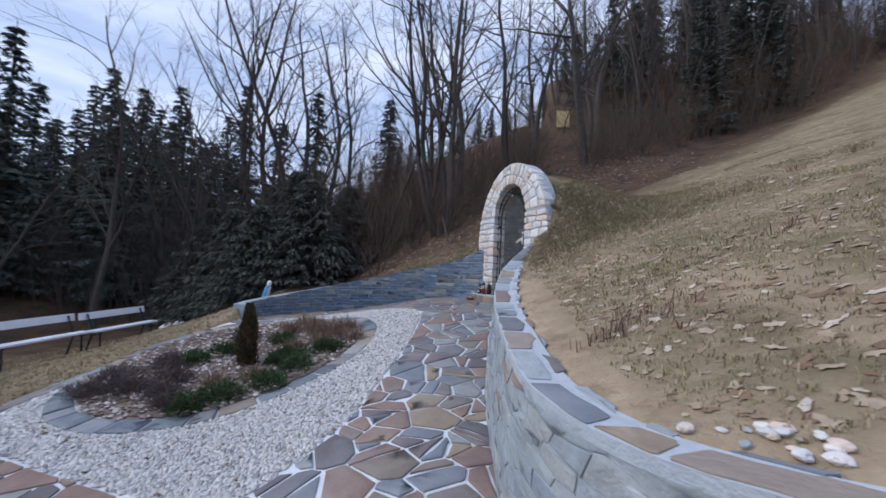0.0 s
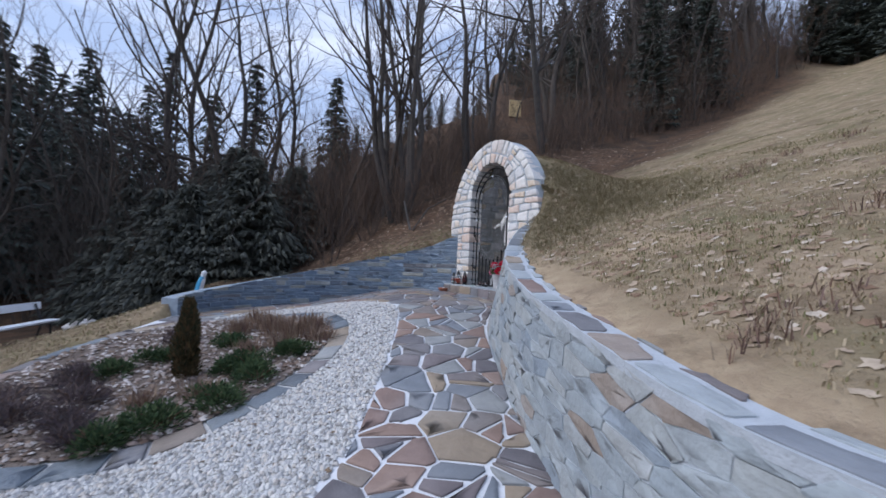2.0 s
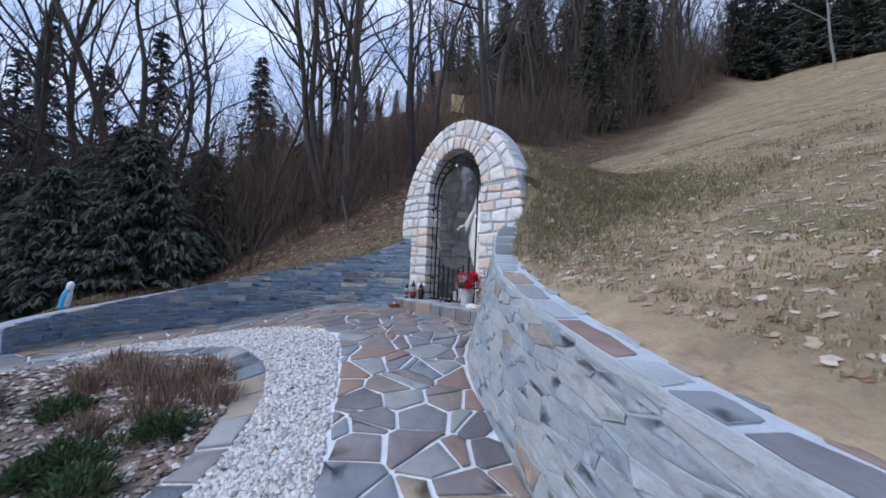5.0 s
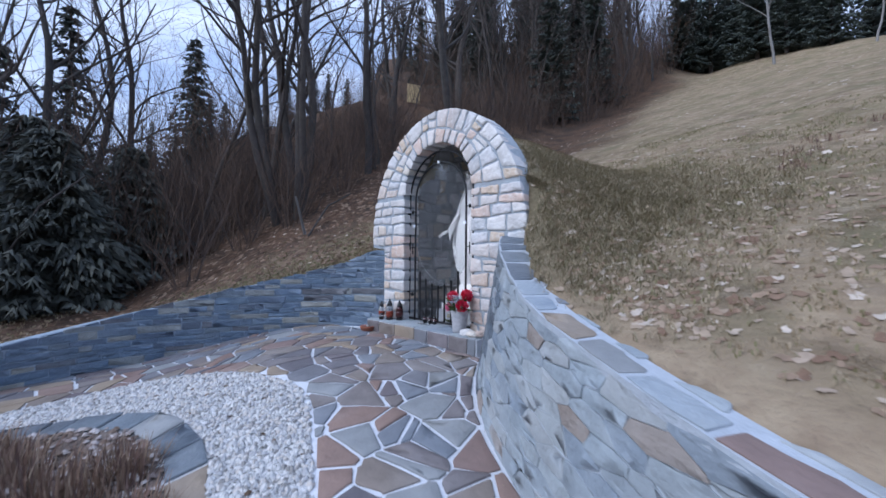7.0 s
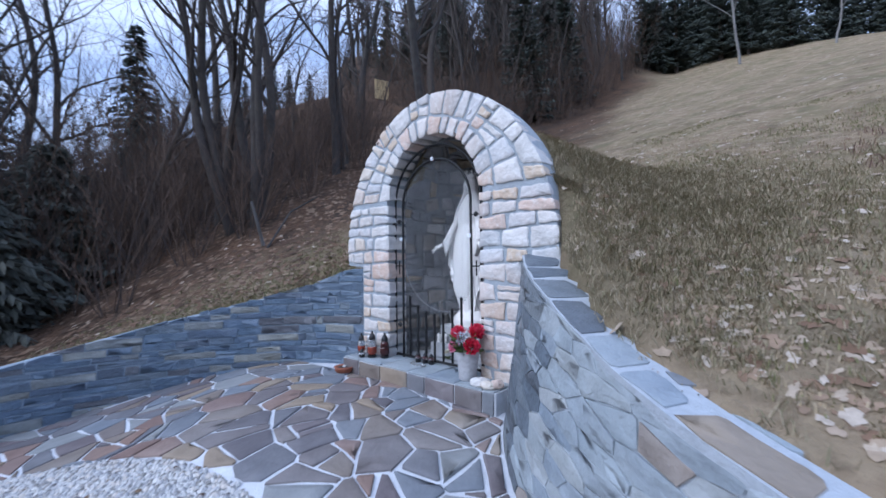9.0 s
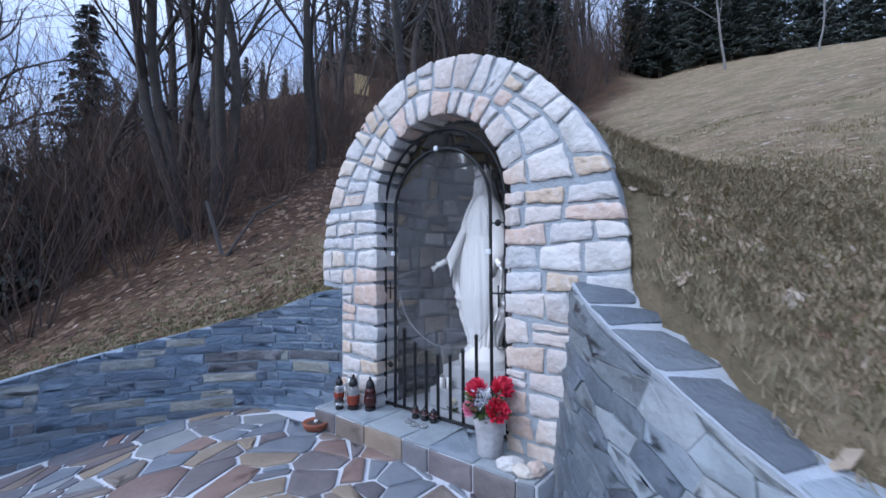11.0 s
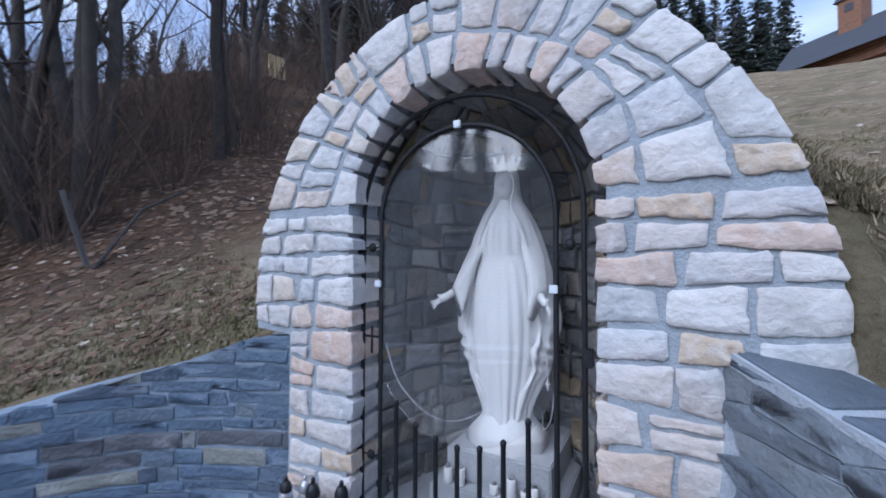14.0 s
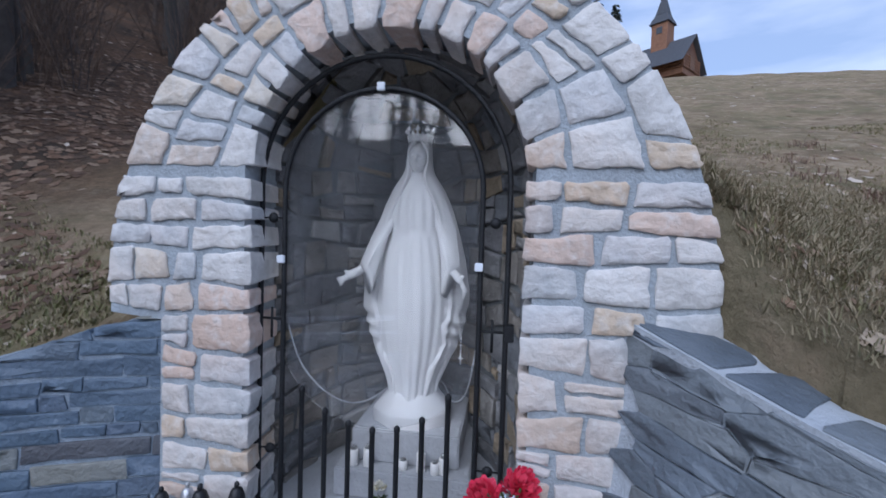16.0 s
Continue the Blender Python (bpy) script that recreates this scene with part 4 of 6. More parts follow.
    for j in range(MF + 1):
        for i in range(NF + 1):
            a, e = math.pi * (i / NF - .5), math.pi * (j / MF - .5)
            x, zz = math.sin(a) * math.cos(e), math.sin(e)
            wide = .050 * (1 - .20 * max(0, -zz) ** 1.5)
            dd = .050 * math.cos(a) * math.cos(e)

            def dent(cx_, cz_, sx_, sz_):
                return math.exp(-((x * .047 - cx_) / sx_) ** 2 - ((zz * .072 - cz_) / sz_) ** 2)
            dd += .017 * dent(0, -.002, .0048, .016) + .007 * dent(0, -.013, .007, .006) - .014 * dent(.017, .012, .009, .007) - .014 * dent(-.017, .012, .009, .007) + .005 * dent(.016, .009, .006, .003) + .005 * dent(-.016, .009, .006, .003)
            dd += .007 * dent(0, -.030, .009, .0035) - .006 * dent(0, -.0245, .013, .003) - .005 * dent(0, -.038, .010, .004) + .008 * dent(0, -.052, .010, .009)
            v.append(gmap(u0 + wide * x, 2.752 + .072 * zz, -(o0 - .042 - dd)))
    for j in range(MF):
        for i in range(NF):
            k = j * (NF + 1) + i
            f.append((k, k + 1, k + NF + 2, k + NF + 1))
    add(v, f)
    ball(u0, o0 - .004, 2.772, .058, .064, .072, 20, 14)
    # forearms with wide hanging cuffs and open hands
    for s, reach in ((-1, 1.0), (1, .62)):
        # a sleeve that hangs from the arm in one fall of cloth
        ends = [Vector((.115, 2.53, .02)), Vector((.195, 2.37, .075)), Vector((.185 + .055 * reach, 2.185, .165))]
        loops = []
        for j in range(19):
            q = j / 18
            c = ends[0] * (1 - q) ** 2 + ends[1] * 2 * q * (1 - q) + ends[2] * q * q
            up_, down_, wide = .036 - .008 * q, .06 + .085 * q ** 1.6, .066 - .026 * q
            loop = []
            for k in range(24):
                t = 2 * math.pi * k / 24
                fold = 1 + .07 * math.sin(5 * t + 7 * q) * q
                side, rise_ = wide * math.cos(t) * fold, (up_ if math.sin(t) > 0 else down_) * math.sin(t) * fold
                back = max(0, -math.sin(t)) * .045 * q
                loop.append(gmap(u0 + s * (c.x + side * .75 - back), c.y + rise_, -(o0 - c.z + side * .66 - back * .3)))
            loops.append(loop)
        flat_ = [p for loop in loops for p in loop]
        quads = [(j * 24 + k, j * 24 + (k + 1) % 24, (j + 1) * 24 + (k + 1) % 24, (j + 1) * 24 + k) for j in range(18) for k in range(24)]
        add(flat_, quads + [tuple(range(24))[::-1], tuple(range(18 * 24, 19 * 24))])
        w0, w1, w2 = (.185 + .06 * reach, 2.175, .17), (.185 + .105 * reach, 2.145, .19), (.19 + .125 * reach, 2.13, .205)
        add(*tube([gmap(u0 + s * a, z, -(o0 - c)) for a, z, c in (w0, w1, w2)], .02, 10, True, [.020, .022, .015]))
        for fgr in range(4):
            a1, z1 = w2[0] + .045 * reach - .006 * fgr, w2[1] - .012 - .012 * fgr - (.03 if s > 0 else 0)
            add(*tube([gmap(u0 + s * (w1[0] + .006), w1[1] - .006 * fgr + .006, -(o0 - w1[2] - .006)), gmap(u0 + s * (w2[0] + .012 * reach), (w2[1] + z1) / 2 + .006, -(o0 - w2[2])), gmap(u0 + s * a1, z1, -(o0 - w2[2] - .012))], .0065, 7, True, [.008, .0075, .005]))
        add(*tube([gmap(u0 + s * w1[0], w1[1] + .012, -(o0 - w1[2])), gmap(u0 + s * (w2[0] + .01), w2[1] + .028, -(o0 - w2[2]))], .007, 7))
    # beads hanging in a loop from the hand
    for i in range(34):
        q = i / 33
        ball(u0 + .268 - .012 * math.cos(q * 6.28) - .006, o0 - .235, 2.12 - .27 * math.sin(q * math.pi), .0045, .0045, .0055, 6, 4)
    for i in range(6):
        ball(u0 + .274, o0 - .235, 1.85 - .014 * i, .004, .004, .005, 6, 4)
    add(*tube([gmap(u0 + .262, 1.755, .235 - o0), gmap(u0 + .286, 1.755, .235 - o0)], .0035, 6))
    add(*tube([gmap(u0 + .274, 1.775, .235 - o0), gmap(u0 + .274, 1.725, .235 - o0)], .0035, 6))
    # crown
    for i in range(32):
        t, t2 = 2 * math.pi * i / 32, 2 * math.pi * (i + 1) / 32
        h0 = .045 if i % 4 == 0 else .024
        h1 = .045 if (i + 1) % 4 == 0 else .024
        ps = [gmap(u0 + .060 * math.cos(t), 2.842, -(o0 - .01 + .056 * math.sin(t))), gmap(u0 + .060 * math.cos(t2), 2.842, -(o0 - .01 + .056 * math.sin(t2))),
              gmap(u0 + .070 * math.cos(t2), 2.848 + h1, -(o0 - .01 + .064 * math.sin(t2))), gmap(u0 + .070 * math.cos(t), 2.848 + h0, -(o0 - .01 + .064 * math.sin(t)))]
        add(ps, [(0, 1, 2, 3)])
        if i % 4 == 0:
            ball(u0 + .071 * math.cos(t), o0 - .01 + .065 * math.sin(t), 2.902, .013, .008, .010, 8, 5)
            ball(u0 + .071 * math.cos(t), o0 - .01 + .065 * math.sin(t), 2.914, .006, .006, .008, 8, 5)
    # plinth, flaring out under the feet
    rings = []
    for z, r in ((1.30, .215), (1.37, .218), (1.385, .214), (1.42, .190), (1.46, .158), (1.495, .138), (1.505, .12)):
        rings.append([bm.verts.new(gmap(u0 + r * math.cos(2 * math.pi * (k + .5) / 8), z, -(o0 + .86 * r * math.sin(2 * math.pi * (k + .5) / 8)))) for k in range(8)])
    for a, b in zip(rings, rings[1:]):
        for k in range(8):
            bm.faces.new((a[k], a[(k + 1) % 8], b[(k + 1) % 8], b[k]))
    bm.faces.new(rings[-1])
    bmesh.ops.recalc_face_normals(bm, faces=bm.faces)
    return bm


statue = part("statue", statue_mesh(), M_PLASTER, None, "", True)
tagged(statue, "white plaster robed statue with crown and open arms on plinth", "statue")

# ---- paving, gravel and planting bed ----
GRX, GRY = np.array([q.x for q in GRAVEL]), np.array([q.y for q in GRAVEL])
BED_C, BED_A, BED_B, BED_T = (-2.55, 5.65), 1.75, 1.5, radians(70)


def bed_r(x, y):
    dx, dy = x - BED_C[0], y - BED_C[1]
    a, b = dx * math.cos(BED_T) + dy * math.sin(BED_T), dx * math.sin(BED_T) - dy * math.cos(BED_T)
    return np.hypot(a / BED_A, b / BED_B)


def bed_point(t, k=1.0):
    a, b = BED_A * k * math.cos(t), BED_B * k * math.sin(t)
    return (BED_C[0] + a * math.cos(BED_T) + b * math.sin(BED_T), BED_C[1] + a * math.sin(BED_T) - b * math.cos(BED_T))


def sheet(name, test, x0, x1, y0, y1, s, lift, mat, label):
    xs, ys = np.arange(x0, x1, s), np.arange(y0, y1, s)
    X, Y = np.meshgrid(xs, ys)
    keep = test(X, Y)
    Z = garden_z(X, Y) + lift
    ok = keep[:-1, :-1] & keep[:-1, 1:] & keep[1:, 1:] & keep[1:, :-1]
    ids = np.arange(X.size).reshape(X.shape)
    f = np.stack([ids[:-1, :-1], ids[:-1, 1:], ids[1:, 1:], ids[1:, :-1]], -1)[ok]
    used = np.unique(f)
    back = np.zeros(X.size, int)
    back[used] = np.arange(len(used))
    v = np.stack([X, Y, Z], -1).reshape(-1, 3)[used]
    ob = link(name, v, back[f].tolist(), mat, smooth=True)
    return tagged(ob, label, name.replace("_", " "), kind="structure")


pavement = sheet("pavement", lambda X, Y: inside(X, Y, POLY_X, POLY_Y) & (bed_r(X, Y) > .9) & (Y > -2.5), -5, 2, -2.5, 10, .06, 0, M_WHITEJOINT, "crazy paving of brown and grey flagstones in white mortar")
M_GRAVELBED = surf("gravel_bed", [(.60, .60, .60)], 45, .9, 1.0, .35, depth=.03, fine=1.2)
gravel_bed = sheet("gravel_path", lambda X, Y: inside(X, Y, GRX, GRY), -5, .2, 2, 9, .05, .004, M_GRAVELBED, "white limestone gravel round the planting bed")
M_MULCH = surf("mulch", [(.13, .10, .085)], 25, .95, 1.0, .5, (.25, .21, .18), .6, depth=.04, fine=1.5)
bed_soil = sheet("planting_bed", lambda X, Y: bed_r(X, Y) < .99, -5, 0, 3, 8.2, .05, .02, M_MULCH, "bark and stone mulch of the oval planting bed")


def nearest_line(line, x, y):
    best, res = 1e9, None
    for i in range(0, int(line.length / .1) + 1):
        q, t, o = line.at(i * .1)
        d = (q.x - x) ** 2 + (q.y - y) ** 2
        if d < best:
            best, res = d, (q, o)
    return res


rng = random.Random(21)
seeds = []
j = 0
y = -2.6
while y < 9.9:
    x = -5.0 + (.15 if j % 2 else 0)
    while x < 2.3:
        if rng.random() > .12:
            seeds.append((x + rng.uniform(-.15, .15), y + rng.uniform(-.13, .13)))
        x += .30
    y += .25
    j += 1
slabs = []
for spot, poly in zip(seeds, cells(seeds, .7)):
    bits = [poly]
    for chance in (.42, .2):
        if len(poly) > 2 and rng.random() < chance:
            big_one = max(bits, key=lambda q: abs(area(q)) if len(q) > 2 else 0)
            bits.remove(big_one)
            cu, cv = sum(q[0] for q in big_one) / len(big_one), sum(q[1] for q in big_one) / len(big_one)
            an = rng.uniform(0, 6.283)
            px, py, nx, ny = cu + rng.uniform(-.09, .09), cv + rng.uniform(-.09, .09), math.cos(an), math.sin(an)
            bits += [clip(big_one, px, py, nx, ny), clip(big_one, px, py, -nx, -ny)]
    for bit in bits:
        if len(bit) > 2:
            slabs.append(((sum(q[0] for q in bit) / len(bit), sum(q[1] for q in bit) / len(bit)), bit))
GRP = list(zip(GRX.tolist(), GRY.tolist()))
far_v, far_f = [], []
for (x, y), poly in slabs:
    if len(poly) < 3 or not bool(inside(np.array([x]), np.array([y]), POLY_X - 0, POLY_Y)[0]):
        if not (x > -4.6 and y < 9.8):
            continue
    k = min(range(len(GRP)), key=lambda i: (GRP[i][0] - x) ** 2 + (GRP[i][1] - y) ** 2)
    g0, g1, g2 = GRP[k - 2], GRP[k], GRP[(k + 2) % len(GRP)]
    tx, ty = g2[0] - g0[0], g2[1] - g0[1]
    tl = math.hypot(tx, ty)
    nx, ny = ty / tl, -tx / tl
    d = (x - g1[0]) * nx + (y - g1[1]) * ny
    if d < -.10 and math.hypot(x - g1[0], y - g1[1]) < 4 and bool(inside(np.array([x]), np.array([y]), GRX, GRY)[0]):
        continue
    if math.hypot(x - g1[0], y - g1[1]) < .6:
        poly = clip(poly, g1[0] + nx * .01, g1[1] + ny * .01, -nx, -ny)
    for line, yr in ((right_face, (0, 7.2)), (left_face, (7.5, 10))):
        q, o = nearest_line(line, x, y)
        if math.hypot(q.x - x, q.y - y) < .8 and len(poly) > 2:
            poly = clip(poly, q.x - o.x * .03, q.y - o.y * .03, -o.x, -o.y)
    if len(poly) > 2 and y > 6.3 and x > -.2:
        p = GP0 - GN * .285
        poly = clip(poly, p.x, p.y, GN.x, GN.y)
    if len(poly) > 2 and x < -2.5:
        # outer edge against the lawn
        for a, b in (((-5.0, 3.5), (-4.75, 4.7)), ((-4.75, 4.7), (-4.2, 5.9)), ((-4.2, 5.9), (-3.75, 6.9)), ((-3.75, 6.9), (-3.72, 7.95))):
            if len(poly) > 2 and min(a[1], b[1]) - .5 < y < max(a[1], b[1]) + .5:
                ex, ey = b[0] - a[0], b[1] - a[1]
                el = math.hypot(ex, ey)
                poly = clip(poly, a[0], a[1], -ey / el, ex / el)
    if len(poly) < 3:
        continue
    poly = shrink(poly, rng.uniform(.009, .016))
    if len(poly) < 3 or abs(area(poly)) < .0022:
        continue
    cx, cy = sum(q[0] for q in poly) / len(poly), sum(q[1] for q in poly) / len(poly)
    if not bool(inside(np.array([cx]), np.array([cy]), POLY_X, POLY_Y)[0]):
        continue
    flag = stone("flagstone", poly, lambda a, b, c: (a, b, float(garden_z(a, b)) + c), M_FLAG, pavement, rng.uniform(.010, .016), .03, .0015, .14, rng, .005, .009, .008)
    if not (cx > -.9 and 1.1 < cy < 8.8):
        base = len(far_v)
        far_v += [tuple(q.co) for q in flag.data.vertices]
        far_f += [tuple(base + i for i in q.vertices) for q in flag.data.polygons]
        bpy.data.objects.remove(flag)
far_flags = link("outer_flagstones", far_v, far_f, surf("outer_flagstone", FLAG_TONES, 5, .6, .35, .2, (.34, .34, .34), .35, source="island"), pavement)
far_flags["kind"] = "stuff"
t = 0.0
while t < 2 * math.pi - .05:
    w = rng.uniform(.13, .22)
    t1 = min(t + w, 2 * math.pi)
    poly = [bed_point(t + .008, 1.12), bed_point(t1 - .008, 1.12), bed_point(t1 - .008, .985), bed_point(t + .008, .985)]
    if area(poly) < 0:
        poly = poly[::-1]
    # Here the dark slate is simply the colour of the edging.
    stone("edging_stone", poly, lambda a, b, c: (a, b, float(garden_z(a, b)) + c), M_FLAG if rng.random() < .6 else M_SLATE_END, gravel_bed, rng.uniform(.012, .03), .04, .002, .14, rng, .008, .006)
    t = t1


def scatter(name, spots, mat, label, size, flat, rng, category, base=None):
    """Loose pebbles or clods: one mesh of many small rough solids."""
    octa = np.array([(1, 0, 0), (.3, .95, .1), (-.8, .6, 0), (-.85, -.55, .1), (.2, -1, 0), (.1, .1, 1), (0, 0, -.7)])
    fc = [(0, 1, 5), (1, 2, 5), (2, 3, 5), (3, 4, 5), (4, 0, 5), (1, 0, 6), (2, 1, 6), (3, 2, 6), (4, 3, 6), (0, 4, 6)]
    V, F = [], []
    r = np.random.RandomState(rng.randrange(9999))
    for x, y, z in spots:
        s = r.uniform(*size)
        a = r.uniform(0, 6.28)
        v = octa * r.uniform(.75, 1.2, (7, 1)) * s * np.array([1, r.uniform(.6, 1), flat])
        c, q = math.cos(a), math.sin(a)
        tip = r.uniform(-.5, .5)
        v = np.stack([v[:, 0] * c - v[:, 1] * q, v[:, 0] * q + v[:, 1] * c, v[:, 2] + tip * v[:, 0] * .6], -1)
        o = len(V) * 7
        V.append(v + np.array([x, y, z]))
        F.extend([(a_ + o, b_ + o, c_ + o) for a_, b_, c_ in fc])
    ob = link(name, np.concatenate(V), F, mat)
    return tagged(ob, label, category, kind="stuff")


r = np.random.RandomState(5)
cand = np.stack([r.uniform(-4.5, -.2, 60000), r.uniform(2.5, 8.5, 60000)], -1)
ok = inside(cand[:, 0], cand[:, 1], GRX, GRY) & (bed_r(cand[:, 0], cand[:, 1]) > 1.12)
cand = cand[ok]
keep = (cand[:, 0] > -2.6) | (r.uniform(0, 1, len(cand)) < .5)
cand = cand[keep][:15000]
scatter("gravel", [(a, b, float(garden_z(a, b)) + .008) for a, b in cand], M_GRAVEL, "loose white limestone chippings", (.010, .026), .75, rng, "gravel")
cand = np.stack([r.uniform(-4.5, -.8, 9000), r.uniform(3.5, 8, 9000)], -1)
cand = cand[bed_r(cand[:, 0], cand[:, 1]) < .98][:3600]
M_CHIP = surf("mulch_chips", [(.30, .26, .24), (.20, .15, .12), (.42, .38, .36), (.14, .10, .08), (.52, .48, .46), (.24, .19, .17)], 30, .9, .3, .2, source="island")
scatter("mulch_chips", [(a, b, float(garden_z(a, b)) + .028) for a, b in cand], M_CHIP, "bark chips and small stones on the bed", (.012, .04), .5, rng, "mulch")
dark = [(a, b, float(garden_z(a, b)) + .012) for a, b in zip(r.uniform(-4, -.3, 500), r.uniform(2.6, 8.2, 500)) if inside(np.array([a]), np.array([b]), GRX, GRY)[0] and bed_r(a, b) > 1.13]
scatter("leaf_scraps", dark[:140], surf("dead_leaf_scraps", [(.10, .07, .05), (.18, .13, .09)], 20, .9, .3, .2, source="island"), "dark leaf scraps lying on the gravel", (.012, .03), .25, rng, "leaves")

# ---- plants of the bed ----


def leaf_mat(name, palette, rough=.8):
    return surf(name, palette, 20, rough, .2, .25, source="island")


M_JUNIPER = leaf_mat("juniper_green", [(.050, .085, .040), (.065, .10, .045), (.035, .06, .032), (.08, .11, .05)])
M_HEATHER = leaf_mat("dry_heather", [(.10, .075, .085), (.13, .10, .10), (.08, .07, .075), (.15, .11, .10)])
M_BROWNGRASS = leaf_mat("brown_stalks", [(.20, .13, .10), (.26, .18, .13), (.15, .10, .085), (.30, .23, .17)])
M_THUJA = leaf_mat("thuja_bronze", [(.062, .052, .028), (.085, .064, .032), (.042, .047, .026), (.11, .072, .036)])


def sprays(rng, count, place, length, width, droop=.2):
    """Small pointed leaves or needles: place() gives root and direction."""
    V, F = [], []
    for _ in range(count):
        p, d = place()
        d = d.normalized()
        s = d.cross(Vector((rng.uniform(-1, 1), rng.uniform(-1, 1), rng.uniform(-1, 1))))
        if s.length < .01:
            continue
        s.normalize()
        l, w = length * rng.uniform(.6, 1.3), width * rng.uniform(.7, 1.3)
        m = p + d * l * .5 + Vector((0, 0, -droop * l * .1))
        e = p + d * l + Vector((0, 0, -droop * l * .4))
        o = len(V)
        V += [p, m + s * w * .5, e, m - s * w * .5]
        F.append((o, o + 1, o + 2, o + 3))
    return V, F


def mound(name, x, y, rx, h, mat, rng, count, label, length=.05, width=.012, category="shrub", wild=.5, group="shrubs in the bed"):
    z = float(garden_z(x, y)) + .02
    lumps = [(rng.uniform(-.55, .55) * rx, rng.uniform(-.55, .55) * rx, rng.uniform(.45, .75) * rx, rng.uniform(.6, 1.0) * h) for _ in range(6)] + [(0, 0, rx * .7, h)]

    def place():
        lx, ly, lr, lh = rng.choice(lumps)
        a, e = rng.uniform(0, 6.283), math.asin(rng.uniform(0, 1))
        k = rng.uniform(.55, 1)
        n_ = Vector((math.cos(a) * math.cos(e), math.sin(a) * math.cos(e), math.sin(e)))
        p = Vector((lx + n_.x * lr * k, ly + n_.y * lr * k, n_.z * lh * k))
        return p, n_ + Vector((rng.uniform(-wild, wild), rng.uniform(-wild, wild), rng.uniform(0, wild)))
    V, F = sprays(rng, count, place, length, width)
    thing = empty(name, (x, y, z))
    tagged(thing, label, category, group)
    link("foliage", V, F, mat, thing)
    ws, wf = [], []
    for _ in range(9):
        a = rng.uniform(0, 6.28)
        tv_, tf_ = tube([(0, 0, -.03), (math.cos(a) * rx * .3, math.sin(a) * rx * .3, h * .4), (math.cos(a) * rx * .55, math.sin(a) * rx * .55, h * .7)], .006, 4, True, [.007, .005, .003])
        wf += [tuple(i + len(ws) for i in f) for f in tf_]
        ws += tv_
    link("stems", ws, wf, M_WOODDARK, thing)["kind"] = "stuff"
    return thing


rng = random.Random(8)
JL = "low dark-green spreading juniper on the mulched bed"
for x, y, rx, h in ((-2.05, 4.35, .26, .17), (-1.78, 4.62, .24, .17), (-2.35, 4.15, .25, .16), (-1.55, 4.95, .24, .18), (-1.75, 5.35, .25, .18), (-1.95, 5.3, .2, .16), (-1.33, 5.5, .19, .14), (-2.75, 5.75, .24, .13), (-3.05, 5.45, .22, .13), (-2.2, 6.1, .2, .14)):
    mound("juniper", x, y, rx, h, M_JUNIPER, rng, 1500, JL)
for x, y, rx, h in ((-3.25, 4.6, .28, .20), (-2.95, 4.85, .26, .18), (-3.5, 4.85, .26, .2), (-3.2, 5.2, .24, .2), (-2.75, 4.45, .2, .14), (-3.6, 4.45, .22, .16), (-2.85, 6.3, .24, .2), (-2.55, 4.2, .17, .12)):
    mound("heather", x, y, rx, h, M_HEATHER, rng, 1200, "faded grey-purple heather clump on the mulched bed", .07, .007, wild=.9)


def stalks(name, x, y, r, h, mat, rng, count, label):
    z = float(garden_z(x, y)) + .01
    V, F = [], []
    for _ in range(count):
        a, k = rng.uniform(0, 6.28), rng.uniform(0, 1) ** .7 * r
        p = Vector((math.cos(a) * k, math.sin(a) * k, 0))
        e = p * rng.uniform(1.1, 1.7) + Vector((rng.uniform(-.04, .04), rng.uniform(-.04, .04), h * rng.uniform(.5, 1.1)))
        m = (p + e) / 2 + Vector((rng.uniform(-.02, .02), rng.uniform(-.02, .02), h * .1))
        w = Vector((math.sin(a), -math.cos(a), 0)) * rng.uniform(.003, .007)
        o = len(V)
        V += [p - w, p + w, m + w * .8, m - w * .8, e]
        F += [(o, o + 1, o + 2, o + 3), (o + 3, o + 2, o + 4)]
    thing = empty(name, (x, y, z))
    tagged(thing, label, "dry plant", "dry perennials in the bed")
    link("stalk_tuft", V, F, mat, thing)


for x, y, r0, h in ((-1.5, 6.15, .24, .28), (-1.3, 6.3, .18, .22), (-1.75, 6.4, .24, .27), (-1.95, 6.7, .2, .24), (-2.2, 7.0, .16, .2), (-1.55, 5.85, .2, .18), (-1.15, 5.85, .17, .18), (-2.25, 6.55, .18, .22), (-2.0, 4.85, .18, .15), (-2.4, 4.75, .16, .14), (-1.9, 5.8, .16, .16)):
    stalks("dry_perennial", x, y, r0, h, M_BROWNGRASS, rng, 200, "withered brown perennial stalks on the mulched bed")


def cone_bush():
    x, y, h, r0 = -2.31, 5.27, .74, .098
    thing = empty("thuja", (x, y, float(garden_z(x, y)) + .01))
    tagged(thing, "small bronze-green columnar thuja in the bed", "shrub")

    def place():
        k = rng.uniform(.02, 1)
        a = rng.uniform(0, 6.28)
        rr = r0 * (math.sin(min(1, (1 - k) * 1.35 + .05) * 1.57) ** .8) * rng.uniform(.5, 1.1) * (1 + .22 * math.sin(a * 3 + k * 9))
        p = Vector((math.cos(a) * rr, math.sin(a) * rr, k * h))
        return p, Vector((math.cos(a) * .5, math.sin(a) * .5, 1.1))
    V, F = sprays(rng, 3800, place, .06, .016)
    link("crown", V, F, M_THUJA, thing)
    v, f = tube([(0, 0, -.04), (0, 0, .3), (0, 0, .56)], .014, 6, True, [.016, .012, .004])
    link("trunk", v, f, M_WOODDARK, thing)


cone_bush()

